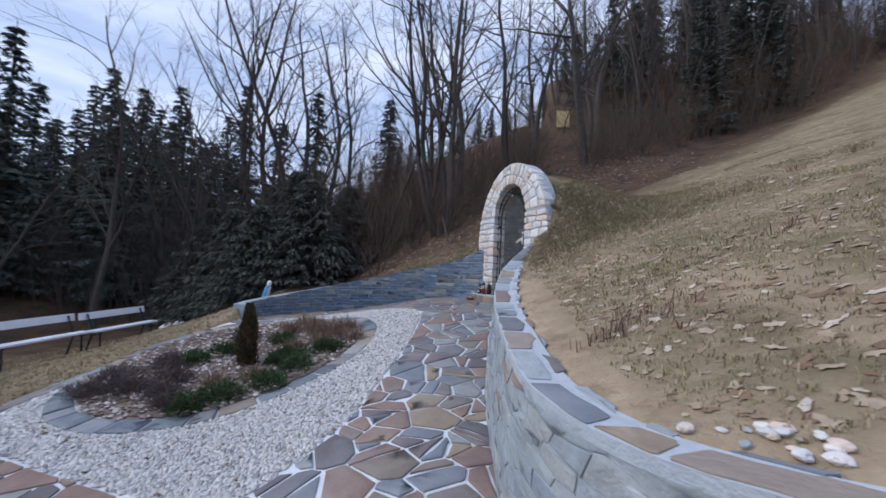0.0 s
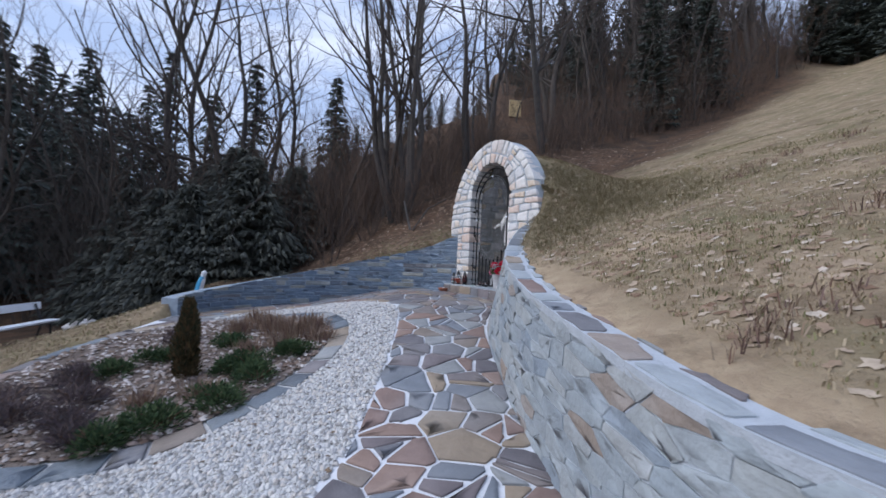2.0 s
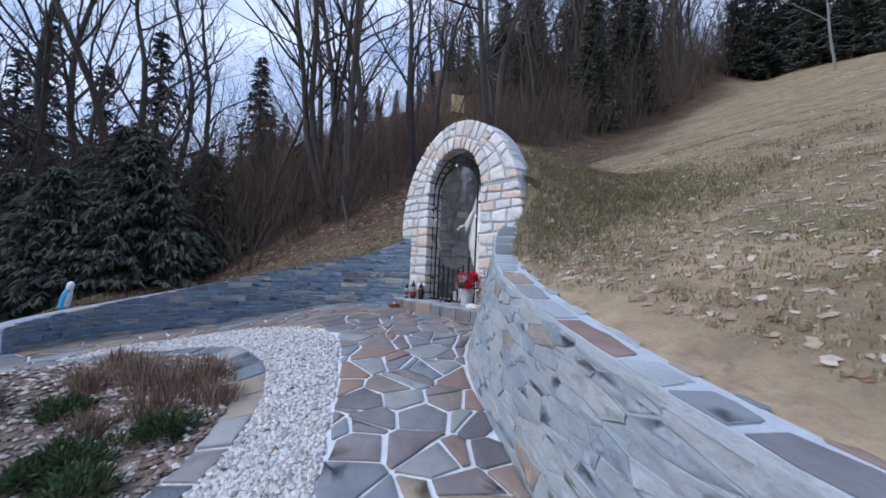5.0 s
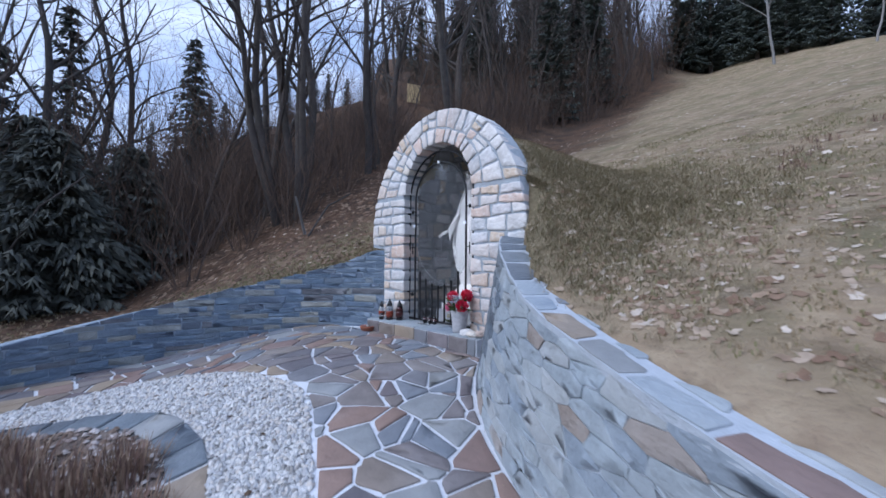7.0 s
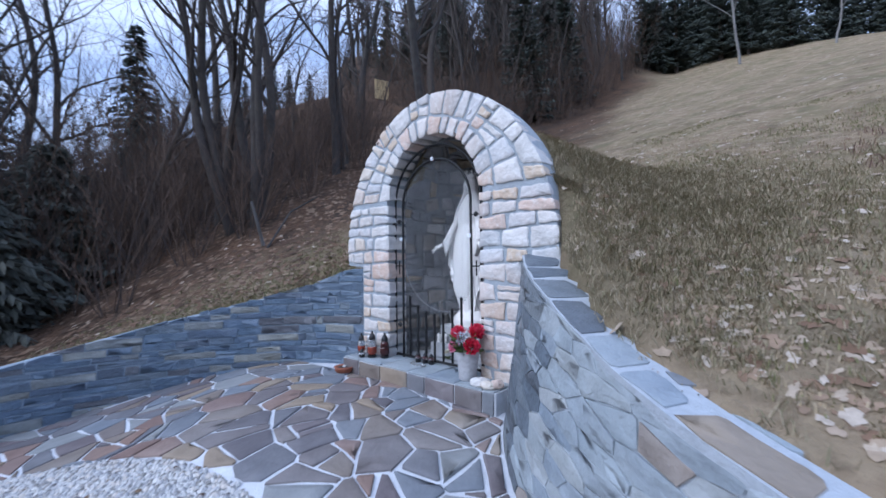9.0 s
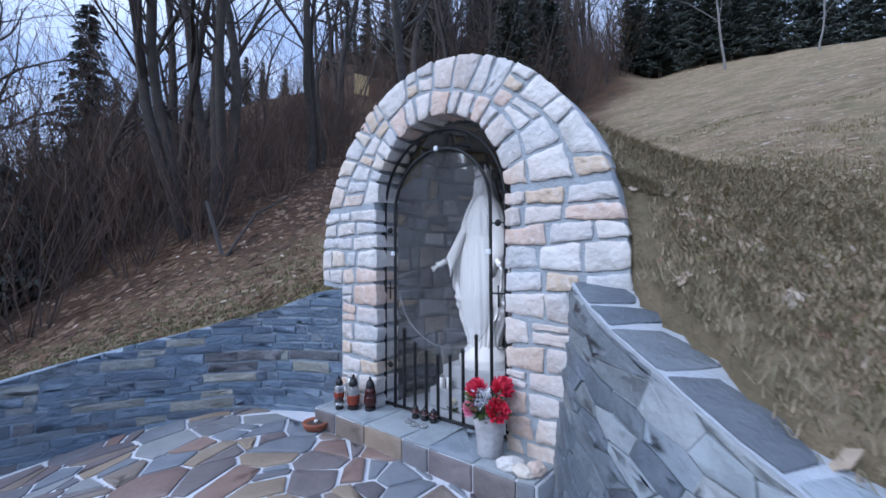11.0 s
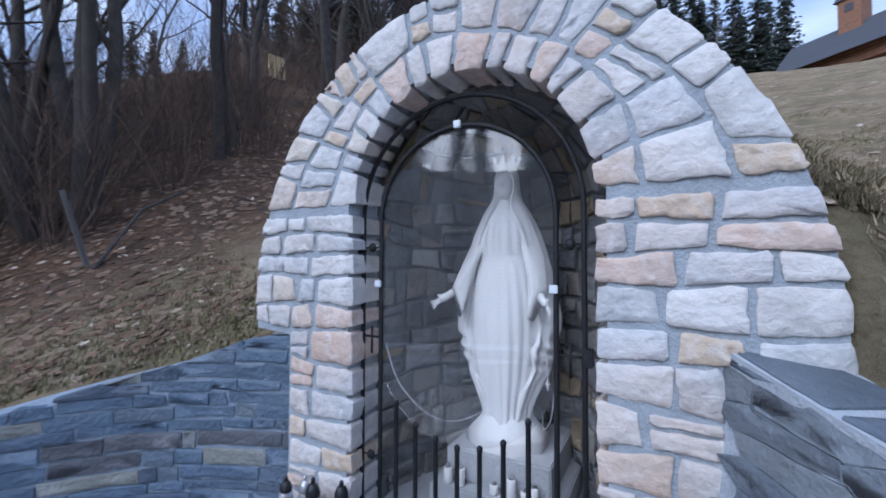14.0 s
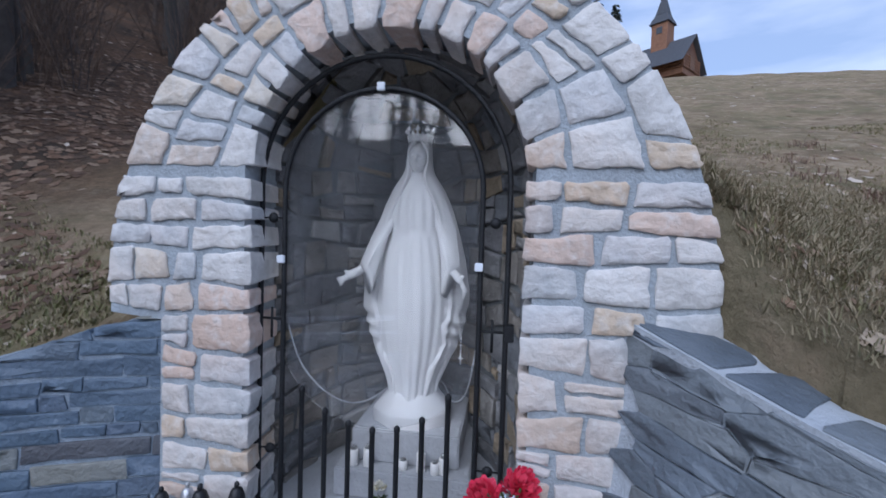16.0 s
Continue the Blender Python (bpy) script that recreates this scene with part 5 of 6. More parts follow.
# ---- lanterns, flowers and small things at the step ----


def lathe(profile, n=20):
    V, F = [], []
    for r0, z in profile:
        for i in range(n):
            t = 2 * math.pi * i / n
            V.append((r0 * math.cos(t), r0 * math.sin(t), z))
    for j in range(len(profile) - 1):
        for i in range(n):
            F.append((j * n + i, j * n + (i + 1) % n, (j + 1) * n + (i + 1) % n, (j + 1) * n + i))
    F.append(tuple(range(n))[::-1])
    F.append(tuple(range((len(profile) - 1) * n, len(profile) * n)))
    return V, F


def glassy(name, col, rough=.12, trans=.7):
    m, n, l, b = nodes_of(name)
    b.inputs["Base Color"].default_value = (*col, 1)
    b.inputs["Roughness"].default_value, b.inputs["Transmission Weight"].default_value = rough, trans
    nz = n.new("ShaderNodeTexNoise")
    nz.inputs["Scale"].default_value = 60
    bp = n.new("ShaderNodeBump")
    bp.inputs["Strength"].default_value = .15
    l.new(nz.outputs["Fac"], bp.inputs["Height"])
    l.new(bp.outputs["Normal"], b.inputs["Normal"])
    return m


M_REDGLASS = glassy("red_glass", (.36, .07, .04), .15, .45)
M_DARKGLASS = glassy("dark_red_glass", (.07, .016, .016), .12, .4)
M_CLEAR = glassy("candle_glass", (.75, .76, .76), .1, .8)
M_BLACKCAP = surf("black_cap", [(.02, .021, .024)], 30, .35, .2, .2, metal=.3)
M_SILVER = surf("silver_cap", [(.55, .56, .58)], 30, .35, .2, .15, metal=.8)
M_CLAY = surf("terracotta", [(.30, .10, .055)], 16, .8, .4, .25, (.16, .07, .05), .5)
M_WAX = surf("white_wax", [(.75, .74, .72)], 20, .5, .1, .06)


def on_step(u, o, z=1.086):
    p = GP0 + GU * u + GN * o
    return (p.x, p.y, z)


def lantern(loc, h, r0, glass_mat, cap_mat, label, upper=None):
    h, r0 = h * 1.15, r0 * 1.12
    th = empty("grave_lantern", loc)
    tagged(th, label, "lantern", "lanterns on the step")
    v, f = lathe([(r0 * .8, 0), (r0 * .95, .006), (r0 * .95, .02), (r0 * .7, .026)])
    link("base", v, f, cap_mat, th, smooth=False)
    v, f = lathe([(r0 * .72, .026), (r0, .05), (r0 * 1.02, h * .38), (r0 * .98, h * .42)])
    link("jar", v, f, glass_mat, th, smooth=True)
    v, f = lathe([(r0 * .98, h * .42), (r0 * .9, h * .55), (r0 * .78, h * .64), (r0 * .6, h * .68)])
    link("upper_jar", v, f, upper or glass_mat, th, smooth=True)
    v, f = lathe([(r0 * .68, h * .66), (r0 * .74, h * .69), (r0 * .70, h * .76), (r0 * .5, h * .86), (r0 * .25, h * .90)])
    cap = link("cap", v, f, cap_mat, th, smooth=True)
    v, f = lathe([(r0 * .16, h * .88), (r0 * .24, h * .93), (r0 * .2, h * .98), (r0 * .04, h)], 12)
    link("knob", v, f, cap_mat, cap, smooth=True)
    return th


lantern(on_step(.36, -.12), .19, .036, M_REDGLASS, M_BLACKCAP, "red glass grave lantern with black cap on the step", M_CLEAR)
lantern(on_step(.455, -.09), .20, .034, M_CLEAR, M_SILVER, "clear glass grave lantern with silver cap on the step", M_CLEAR)
lantern(on_step(.545, -.13), .225, .042, M_REDGLASS, M_BLACKCAP, "larger red glass grave lantern with clear shoulder", M_CLEAR)
lantern(on_step(.665, -.07), .215, .040, M_DARKGLASS, M_BLACKCAP, "dark red grave lantern with black cap beside the gate")
lantern(on_step(.47, -.20), .075, .028, M_CLEAR, M_BLACKCAP, "small clear tea-light jar standing on the step")
for u, o in ((1.04, .02), (1.12, .03), (1.195, .035)):
    lantern(on_step(u, o), .085, .026, M_DARKGLASS, M_BLACKCAP, "small dark candle jar at the foot of the gate")
for u, o in ((1.06, -.07), (1.13, -.09), (1.20, -.075)):
    v, f = lathe([(.018, 0), (.026, .004), (.028, .012), (.012, .022), (.008, .026)])
    lid = link("glass_lid", v, f, M_CLEAR, smooth=True)
    lid.location = on_step(u, o)
    tagged(lid, "small clear glass candle lid lying on the step", "candle lid", "candle lids")
for u, o, z, h, m in ((1.02, .34, 1.221, .10, M_WAX), (1.09, .345, 1.221, .11, M_WAX), (1.36, .34, 1.221, .12, M_WAX), (1.47, .345, 1.221, .10, M_WAX), (1.27, .345, 1.221, .06, M_WAX), (1.43, .335, 1.221, .07, M_WAX)):
    th = empty("votive_candle", on_step(u, o, z))
    tagged(th, "small white votive candle in front of the statue", "candle", "candles in the niche")
    v, f = lathe([(.019, 0), (.022, .004), (.022, h * .75), (.018, h * .8)])
    link("cup", v, f, m, th, smooth=True)
    v, f = lathe([(.015, h * .8), (.014, h * .92), (.005, h)])
    link("top", v, f, M_REDGLASS if abs(u - 1.35) < .01 else M_CLEAR, th, smooth=True)
bowl = empty("clay_bowl", (.60, 8.60, float(garden_z(.6, 8.6)) + .008))
tagged(bowl, "terracotta bowl candle on the paving beside the step", "bowl")
v, f = lathe([(.055, 0), (.085, .02), (.095, .05), (.10, .062), (.088, .066), (.08, .055)], 24)
link("dish", v, f, M_CLAY, bowl, smooth=True)
v, f = lathe([(.079, .05), (.06, .056), (.01, .057)], 24)
link("burnt_filling", v, f, surf("burnt_wax", [(.05, .035, .03)], 30, .7, .5, .4), bowl)
v, f = lathe([(.014, .055), (.016, .07), (.006, .074)], 10)
link("wick_cup", v, f, M_WAX, bowl)


def petal_head(rng, rad, count):
    """A full double bloom of cupped petals."""
    V, F = [], []
    for i in range(count):
        k = i / count
        e = math.acos(1 - 1.35 * k)
        a = i * 2.39996
        n_ = Vector((math.sin(e) * math.cos(a), math.sin(e) * math.sin(a), math.cos(e)))
        t_ = n_.cross(Vector((0, 0, 1)))
        t_ = t_.normalized() if t_.length > .05 else Vector((1, 0, 0))
        b_ = n_.cross(t_)
        w = rad * rng.uniform(.32, .5)
        c = n_ * rad * rng.uniform(.55, .7)
        o = len(V)
        V += [c - n_ * rad * .25, c + t_ * w * .6 + n_ * rad * .12, c - b_ * w * .9 + n_ * rad * .38 + t_ * w * .25, c - b_ * w * .95 + n_ * rad * .34 - t_ * w * .25, c - t_ * w * .6 + n_ * rad * .12]
        F += [(o, o + 1, o + 2), (o, o + 2, o + 3), (o, o + 3, o + 4)]
    return V, F


M_RED = surf("red_silk", [(.66, .035, .085), (.58, .028, .07), (.72, .07, .13)], 30, .7, .2, .2, source="island")
M_PINK = surf("pink_silk", [(.72, .22, .34), (.78, .30, .42)], 30, .7, .2, .2, source="island")
M_LEAFG = surf("silk_leaf", [(.08, .12, .04), (.12, .15, .06), (.06, .09, .03)], 30, .6, .2, .2, source="island")
M_FILL = surf("pale_filler", [(.55, .58, .66), (.45, .50, .60)], 30, .7, .2, .1, source="island")
M_VASE = surf("speckled_vase", [(.46, .46, .48)], 30, .75, .3, .3, (.20, .20, .21), .6)
vase = empty("flower_vase", on_step(1.755, -.13))
tagged(vase, "grey stone vase of red and pink silk peonies", "flower vase")
vase.scale = (1.12, 1.12, 1.12)
v, f = lathe([(.058, 0), (.064, .01), (.066, .06), (.078, .15), (.086, .20), (.08, .205), (.07, .19)], 28)
link("pot", v, f, M_VASE, vase, smooth=True)
heads = [(-.06, -.02, .315, .062, M_RED), (.055, .03, .335, .062, M_RED), (.075, -.045, .245, .062, M_RED), (.03, .06, .30, .05, M_RED), (-.075, -.045, .225, .05, M_PINK), (-.09, .02, .26, .04, M_PINK)]
for a, b, z, rr, m in heads:
    V, F = petal_head(rng, rr * 1.0, 46)
    ax = Vector((a, b, .10)).normalized().to_track_quat("Z", "Y").to_matrix()
    off = Vector(GU) * a + Vector(GN) * b + Vector((0, 0, z))
    axis = (Vector(GU) * a * 6 + Vector(GN) * (b - .05) * 6 + Vector((0, 0, .6))).normalized().to_track_quat("Z", "Y").to_matrix()
    link("bloom", [axis @ q + off for q in V], F, m, vase)
    v, f = tube([Vector((0, 0, .15)), off * .5 + Vector((0, 0, .09)), off], .004, 5)
    link("stem", v, f, M_LEAFG, vase)


def fill_place():
    a = rng.uniform(0, 6.28)
    p = Vector((math.cos(a) * rng.uniform(0, .07), math.sin(a) * rng.uniform(0, .07), rng.uniform(.19, .29)))
    return p - GN * .03, Vector((math.cos(a), math.sin(a), rng.uniform(-.2, .9)))


V, F = sprays(rng, 70, fill_place, .075, .032)
link("leaves", V, F, M_LEAFG, vase)
V, F = sprays(rng, 160, lambda: (Vector((rng.gauss(0, .028), rng.gauss(0, .02), rng.uniform(.25, .34))) - GN * .06, Vector((rng.uniform(-1, 1), rng.uniform(-1, 1), rng.uniform(0, 1)))), .014, .010)
link("filler_spray", V, F, M_FILL, vase)["kind"] = "stuff"
posy = empty("small_posy", on_step(1.17, .305, 1.075))
tagged(posy, "small cream silk posy on the niche floor", "flowers")
V, F = petal_head(rng, .04, 34)
link("bloom", [q + Vector((0, 0, .07)) for q in V], F, surf("cream_silk", [(.68, .62, .42), (.72, .70, .62)], 30, .7, .2, .1, source="island"), posy)
V, F = sprays(rng, 30, lambda: (Vector((rng.uniform(-.02, .02), rng.uniform(-.02, .02), .01)), Vector((rng.uniform(-1, 1), rng.uniform(-1, 1), .6))), .06, .02)
link("leaves", V, F, M_LEAFG, posy)


def boulder(name, loc, size, mat, rng, label, category="rock", group="", flat=.7):
    bm = bmesh.new()
    bmesh.ops.create_icosphere(bm, subdivisions=3, radius=1)
    o = Vector((rng.uniform(0, 50), 0, 0))
    for v_ in bm.verts:
        k = 1 + .28 * noise.noise(v_.co * 1.3 + o) + .10 * noise.noise(v_.co * 3.5 + o)
        v_.co = Vector((v_.co.x * k * size[0], v_.co.y * k * size[1], v_.co.z * k * size[2] * flat))
    ob = part(name, bm, mat)
    ob.location = loc
    ob.rotation_euler = (0, 0, rng.uniform(0, 6))
    return tagged(ob, label, category, group)


for u, o, s in ((1.93, -.20, .055), (2.02, -.23, .045), (2.06, -.17, .05)):
    boulder("rock", on_step(u, o, 1.11), (s * 1.3, s, s), M_LIME, rng, "small pale rock lying at the end of the step", group="rocks on the step")
boulder("rock", (-8.1, 12.9, ground(-8.1, 12.9) + .1), (.42, .3, .3), M_LIME, rng, "pale grey boulder lying in the lawn near the bench", flat=.8)
for i in range(20):
    k = rng.uniform(0, 1)
    x, y = .90 + .20 * k + rng.uniform(0, .10), 1.36 - .26 * k + rng.uniform(.0, .10)
    s = rng.uniform(.010, .024)
    boulder("rock", (x, y, ground(x, y) + s * .5), (s * 1.4, s, s), M_LIME if rng.random() < .7 else M_SLATE_R, rng, "white and grey rock piled behind the wall coping", group="rock pile by the wall")

# ---- figurine, benches, sign ----
fig_z = ground(-4.77, 11.4)
bm = bmesh.new()
prof = [(.075, 0), (.08, .02), (.065, .05), (.075, .12), (.07, .2), (.06, .27), (.045, .31), (.05, .35), (.048, .40), (.02, .43)]
v, f = lathe(prof, 16)
M_BLUE = surf("sky_blue_paint", [(.07, .36, .62)], 14, .5, .1, .12)
fig = link("garden_figurine", v, f, M_BLUE, smooth=True)
fig.data.materials.append(M_WHITE)
for pl in fig.data.polygons:
    if pl.center.z > .30 or (pl.center.x > .03 and pl.center.z > .08):
        pl.material_index = 1
fig.location = (-4.77, 11.4, fig_z - .01)
fig.rotation_euler = (radians(4), radians(15), 0)
fig.scale = (1.15, 1.15, 1.15)
tagged(fig, "small blue and white painted plaster figurine standing in grass", "figurine")


def bench(y0, y1, x):
    zg = ground(x, (y0 + y1) / 2)
    th = empty("park_bench", (x, (y0 + y1) / 2, zg))
    tagged(th, "white-painted plank bench on thin dark iron legs", "bench", "benches on the lawn")
    L = (y1 - y0) / 2

    def plank(name, x0, x1, z0, z1, tilt):
        bm = bmesh.new()
        bmesh.ops.create_cube(bm, size=1)
        for q in bm.verts:
            q.co = Vector((q.co.x * (x1 - x0), q.co.y * 2 * L, q.co.z * (z1 - z0)))
        bmesh.ops.bevel(bm, geom=list(bm.edges), offset=.008, segments=2, affect="EDGES")
        bmesh.ops.rotate(bm, verts=bm.verts, cent=(0, 0, 0), matrix=Matrix.Rotation(tilt, 3, "Y"))
        bmesh.ops.translate(bm, verts=bm.verts, vec=((x0 + x1) / 2, 0, (z0 + z1) / 2))
        part(name, bm, M_WHITE, th)
    plank("seat", -.05, .17, .41, .45, 0)
    plank("backrest", -.235, -.205, .65, .80, radians(-10))
    for s in (-1, 1):
        for k, pts in enumerate(([(.14, 0, -.02), (.12, 0, .40)], [(-.16, 0, -.02), (-.04, 0, .41)], [(-.04, 0, .40), (-.19, 0, .77)], [(-.05, 0, .40), (.16, 0, .40)])):
            v_, f_ = tube([(a, s * (L - .18) + b, c) for a, b, c in pts], .018, 8)
            link(("front_leg", "rear_leg", "back_support", "bearer")[k], v_, f_, M_IRON, th)


bench(8.85, 10.75, -7.35)
bench(6.85, 8.75, -7.35)
sx, sy = 6.65, 25.2
sign = empty("shrine_board", (sx, sy, ground(sx, sy)))
tagged(sign, "pale yellow wooden board on two short posts in the wood", "board")
M_YELLOW = surf("pale_yellow_wood", [(.60, .45, .24)], 8, .7, .3, .2, (.40, .28, .16), .4)
for nm, a, b, c, d, e in (("board", -.37, .37, .12, 1.12, M_YELLOW), ("post", -.30, -.22, -.3, .13, M_WOODDARK), ("post", .22, .30, -.3, .13, M_WOODDARK)):
    bm = bmesh.new()
    bmesh.ops.create_cube(bm, size=1)
    for q in bm.verts:
        q.co = Vector(((a + b) / 2 + q.co.x * (b - a), q.co.y * .08, (c + d) / 2 + q.co.z * (d - c)))
    bmesh.ops.bevel(bm, geom=list(bm.edges), offset=.012, segments=1, affect="EDGES")
    part(nm, bm, e, sign)

# ---- trees ----
M_BARK = surf("dark_bark", [(.058, .049, .045), (.072, .060, .053), (.050, .045, .043)], 6, .95, .8, .4, (.072, .070, .056), .5)
M_TWIG = surf("bare_twigs", [(.068, .052, .046)], 6, .95, .2, .3)
M_BIRCH = surf("birch_bark", [(.17, .168, .165)], 5, .8, .4, .25, (.08, .07, .06), .8)
M_SPRUCE = leaf_mat("spruce_needles", [(.078, .094, .087), (.090, .108, .092), (.066, .081, .079)])
M_BRUSH = surf("brown_brush", [(.10, .070, .055), (.125, .086, .064), (.082, .062, .053), (.145, .104, .078), (.075, .061, .056)], 4, .95, .2, .3, source="island")


class Soup:
    """Collects tubes into one mesh."""

    def __init__(self):
        self.v, self.f = [], []

    def add(self, pts, radii, sides):
        v, f = tube(pts, 0, sides, False, radii)
        o = len(self.v)
        self.v += v
        self.f += [tuple(i + o for i in q) for q in f]


def grow(rng, wood, twigs, p, d, length, r, level, top, kids, spread):
    n = max(2, int(length / (.8, .5, .4, .3, .3)[level]))
    if level > 1:
        n = 2
    pts, rad = [p.copy()], [r]
    for i in range(n):
        d = (d + Vector((rng.gauss(0, 1), rng.gauss(0, 1), rng.gauss(0, 1) + (.25 if level else .4))) * (.07, .15, .24, .24, .24)[level]).normalized()
        p = p + d * (length / n)
        pts.append(p.copy())
        rad.append(max(r * (1 - .82 * (i + 1) / n), .0035))
    (wood if level < 2 else twigs).add(pts, rad, (8, 5, 3, 3, 3)[level])
    if level == top:
        return
    for i in range(kids[level]):
        k = rng.uniform(.28 if level == 0 else .15, 1) if level else .25 + .75 * (i + rng.random()) / kids[0]
        j = min(int(k * n), n - 1)
        q = pts[j].lerp(pts[j + 1], k * n - j)
        dd = (pts[j + 1] - pts[j]).normalized()
        side = dd.orthogonal().normalized()
        side = Matrix.Rotation(rng.uniform(0, 6.283), 3, dd) @ side
        ang = rng.uniform(.5, 1.0) * spread
        nd = (dd * math.cos(ang) + side * math.sin(ang) + Vector((0, 0, .15))).normalized()
        grow(rng, wood, twigs, q, nd, length * rng.uniform(.30, .5) * (1.15 - .55 * k), rad[j] * rng.uniform(.38, .6), level + 1, top, kids, spread)


def bare_tree(seed, height, r, stems=1, top=3, kids=(11, 6, 4, 3), lean=(0, 0), spread=1.0, bark=None, label="tall leafless tree with dark bark on the wooded bank"):
    rng = random.Random(seed)
    wood, twigs = Soup(), Soup()
    for s in range(stems):
        a = rng.uniform(0, 6.283)
        off = Vector((math.cos(a), math.sin(a), 0)) * (.28 if stems > 1 else 0)
        d = Vector((lean[0] + off.x * rng.uniform(.2, .75), lean[1] + off.y * rng.uniform(.2, .75), 1)).normalized()
        grow(rng, wood, twigs, off + Vector((0, 0, -.3)), d, height * rng.uniform(.8, 1), r * rng.uniform(.7, 1), 0, top, kids, spread)
    th = empty("bare_tree")
    tagged(th, label, "tree", "trees of the wood")
    link("trunk", wood.v, wood.f, bark or M_BARK, th, smooth=True)
    link("crown", twigs.v, twigs.f, M_TWIG, th)
    return th


def spruce(seed, height, r, dense=1.0, fine=1.0, mat=None, label="dark green spruce with drooping branches"):
    rng = random.Random(seed)
    th = empty("spruce")
    tagged(th, label, "tree", "spruces of the wood")
    v, f = tube([(0, 0, -.3), (0, 0, height * .5), (0, 0, height)], 0, 7, True, [height * .016, height * .010, .01])
    link("trunk", v, f, M_BARK, th)
    V, F = [], []
    z = height * .05
    while z < height * .98:
        k = z / height
        R = r * (1 - k) ** .85 * rng.uniform(.75, 1.1)
        for b in range(int((5 + 5 * (1 - k)) * dense)):
            a = rng.uniform(0, 6.283)
            L = R * rng.uniform(.6, 1.1) + .08
            ca, sa = math.cos(a), math.sin(a)
            n = max(4, int(L / .13))
            for i in range(n):
                q = (i + rng.random()) / n
                dz = -.32 * L * q + .16 * L * q * q
                c = Vector((ca * L * q, sa * L * q, z + dz + rng.uniform(-.05, .05)))
                w = (.07 + .15 * (1 - q) * min(L, 1.2)) * rng.uniform(.5, 1.5) * fine
                for s in (-1, 1):
                    tip = c + Vector((ca * .18 - s * sa * w * 1.6, sa * .18 + s * ca * w * 1.6, -.10 * rng.uniform(.3, 2)))
                    o = len(V)
                    V += [c + Vector((0, 0, .03)), c + Vector((ca * .09, sa * .09, -.03)), tip, c + Vector((-s * sa * w * .6, s * ca * w * .6, -.05))]
                    F.append((o, o + 1, o + 2, o + 3))
        z += height * .018 + .07
    link("crown", V, F, mat or M_SPRUCE, th)
    return th


def plant(proto, x, y, turn=0.0, scale=1.0, dz=0.0):
    m = pose(x, y, ground(x, y) + dz, 0, 0, turn) @ Matrix.Diagonal((scale, scale, scale, 1))
    ob = copy_thing(proto, m)
    ob.matrix_basis = m
    return ob


rng = random.Random(77)
clump = bare_tree(3, 13, .125, 6, 3, (10, 5, 4, 3), label="many-stemmed leafless tree on the bank behind the grotto")
clump.location = (-.1, 13.9, ground(-.1, 13.9))
big = [bare_tree(12, 14, .24, 1, 3, (14, 7, 4, 3)), bare_tree(15, 12, .17, 2, 3, (11, 6, 4, 3)), bare_tree(19, 15, .2, 1, 3, (13, 6, 4, 3)), bare_tree(23, 10, .12, 3, 3, (9, 5, 4, 3))]
thin = [bare_tree(31, 11, .12, 1, 2, (15, 7, 5)), bare_tree(33, 9, .09, 1, 2, (13, 7, 5)), bare_tree(35, 12, .15, 1, 2, (15, 8, 5)), bare_tree(37, 8, .07, 2, 2, (9, 6, 5))]
spr = [spruce(41, 8, 1.7), spruce(43, 6.5, 1.6), spruce(45, 9.5, 1.9)]
M_BUSH = leaf_mat("bush_needles", [(.086, .092, .080), (.10, .102, .086), (.072, .078, .072)])
bushy = spruce(47, 3.6, 2.0, 4.6, .55, M_BUSH, "dense dark evergreen shrub at the foot of the bank")
leaning = bare_tree(51, 13, .2, 1, 3, (11, 6, 4, 3), lean=(-.24, .05), label="leaning leafless tree at the edge of the wood")
birch = bare_tree(53, 9, .075, 1, 2, (8, 5, 4), bark=M_BIRCH, label="slender white-barked birch at the top of the meadow")
first = [(big[0], 5.7, 17.8), (big[1], 6.3, 19.6), (big[2], -7.2, 18.6), (big[3], -.9, 14.9), (thin[0], -6.4, 18.4), (thin[1], -2.2, 15.8), (thin[2], -8.1, 19.6), (thin[3], 2.4, 15.8), (spr[0], -8.8, 21.5), (spr[1], -3.6, 24), (spr[2], -6.8, 21.0), (bushy, -4.5, 13.7), (leaning, -5.2, 17.2), (birch, 24.2, 17.2)]
for ob, x, y in first:
    ob.location = (x, y, ground(x, y))
for x, y, s in ((-5.9, 13.3, .95), (-3.6, 15.4, .9), (-7.2, 14.4, 1.1), (-5.4, 15.2, 1.25), (-8.6, 15.6, 1.2), (-6.6, 16.4, 1.4)):
    plant(bushy, x, y, rng.uniform(0, 360), s)
for x, y, s in ((-7.7, 19.0, 1.05), (-9.2, 20.2, 1.1), (-6.6, 22.0, 1.0)):
    plant(big[2], x, y, rng.uniform(0, 360), s)
plant(birch, 26.2, 13.9, 140, .7)
plant(thin[1], 6.45, 24.3, 60, .6)
# slender trees near the lawn
for x, y in ((-10.5, 12.8), (-12.4, 14.8), (-9.4, 15.2), (-13.8, 12.2), (-11.5, 17.2), (-15.5, 15.5)):
    plant(thin[rng.choice((0, 1, 2))], x, y, rng.uniform(0, 360), rng.uniform(.85, 1.1))
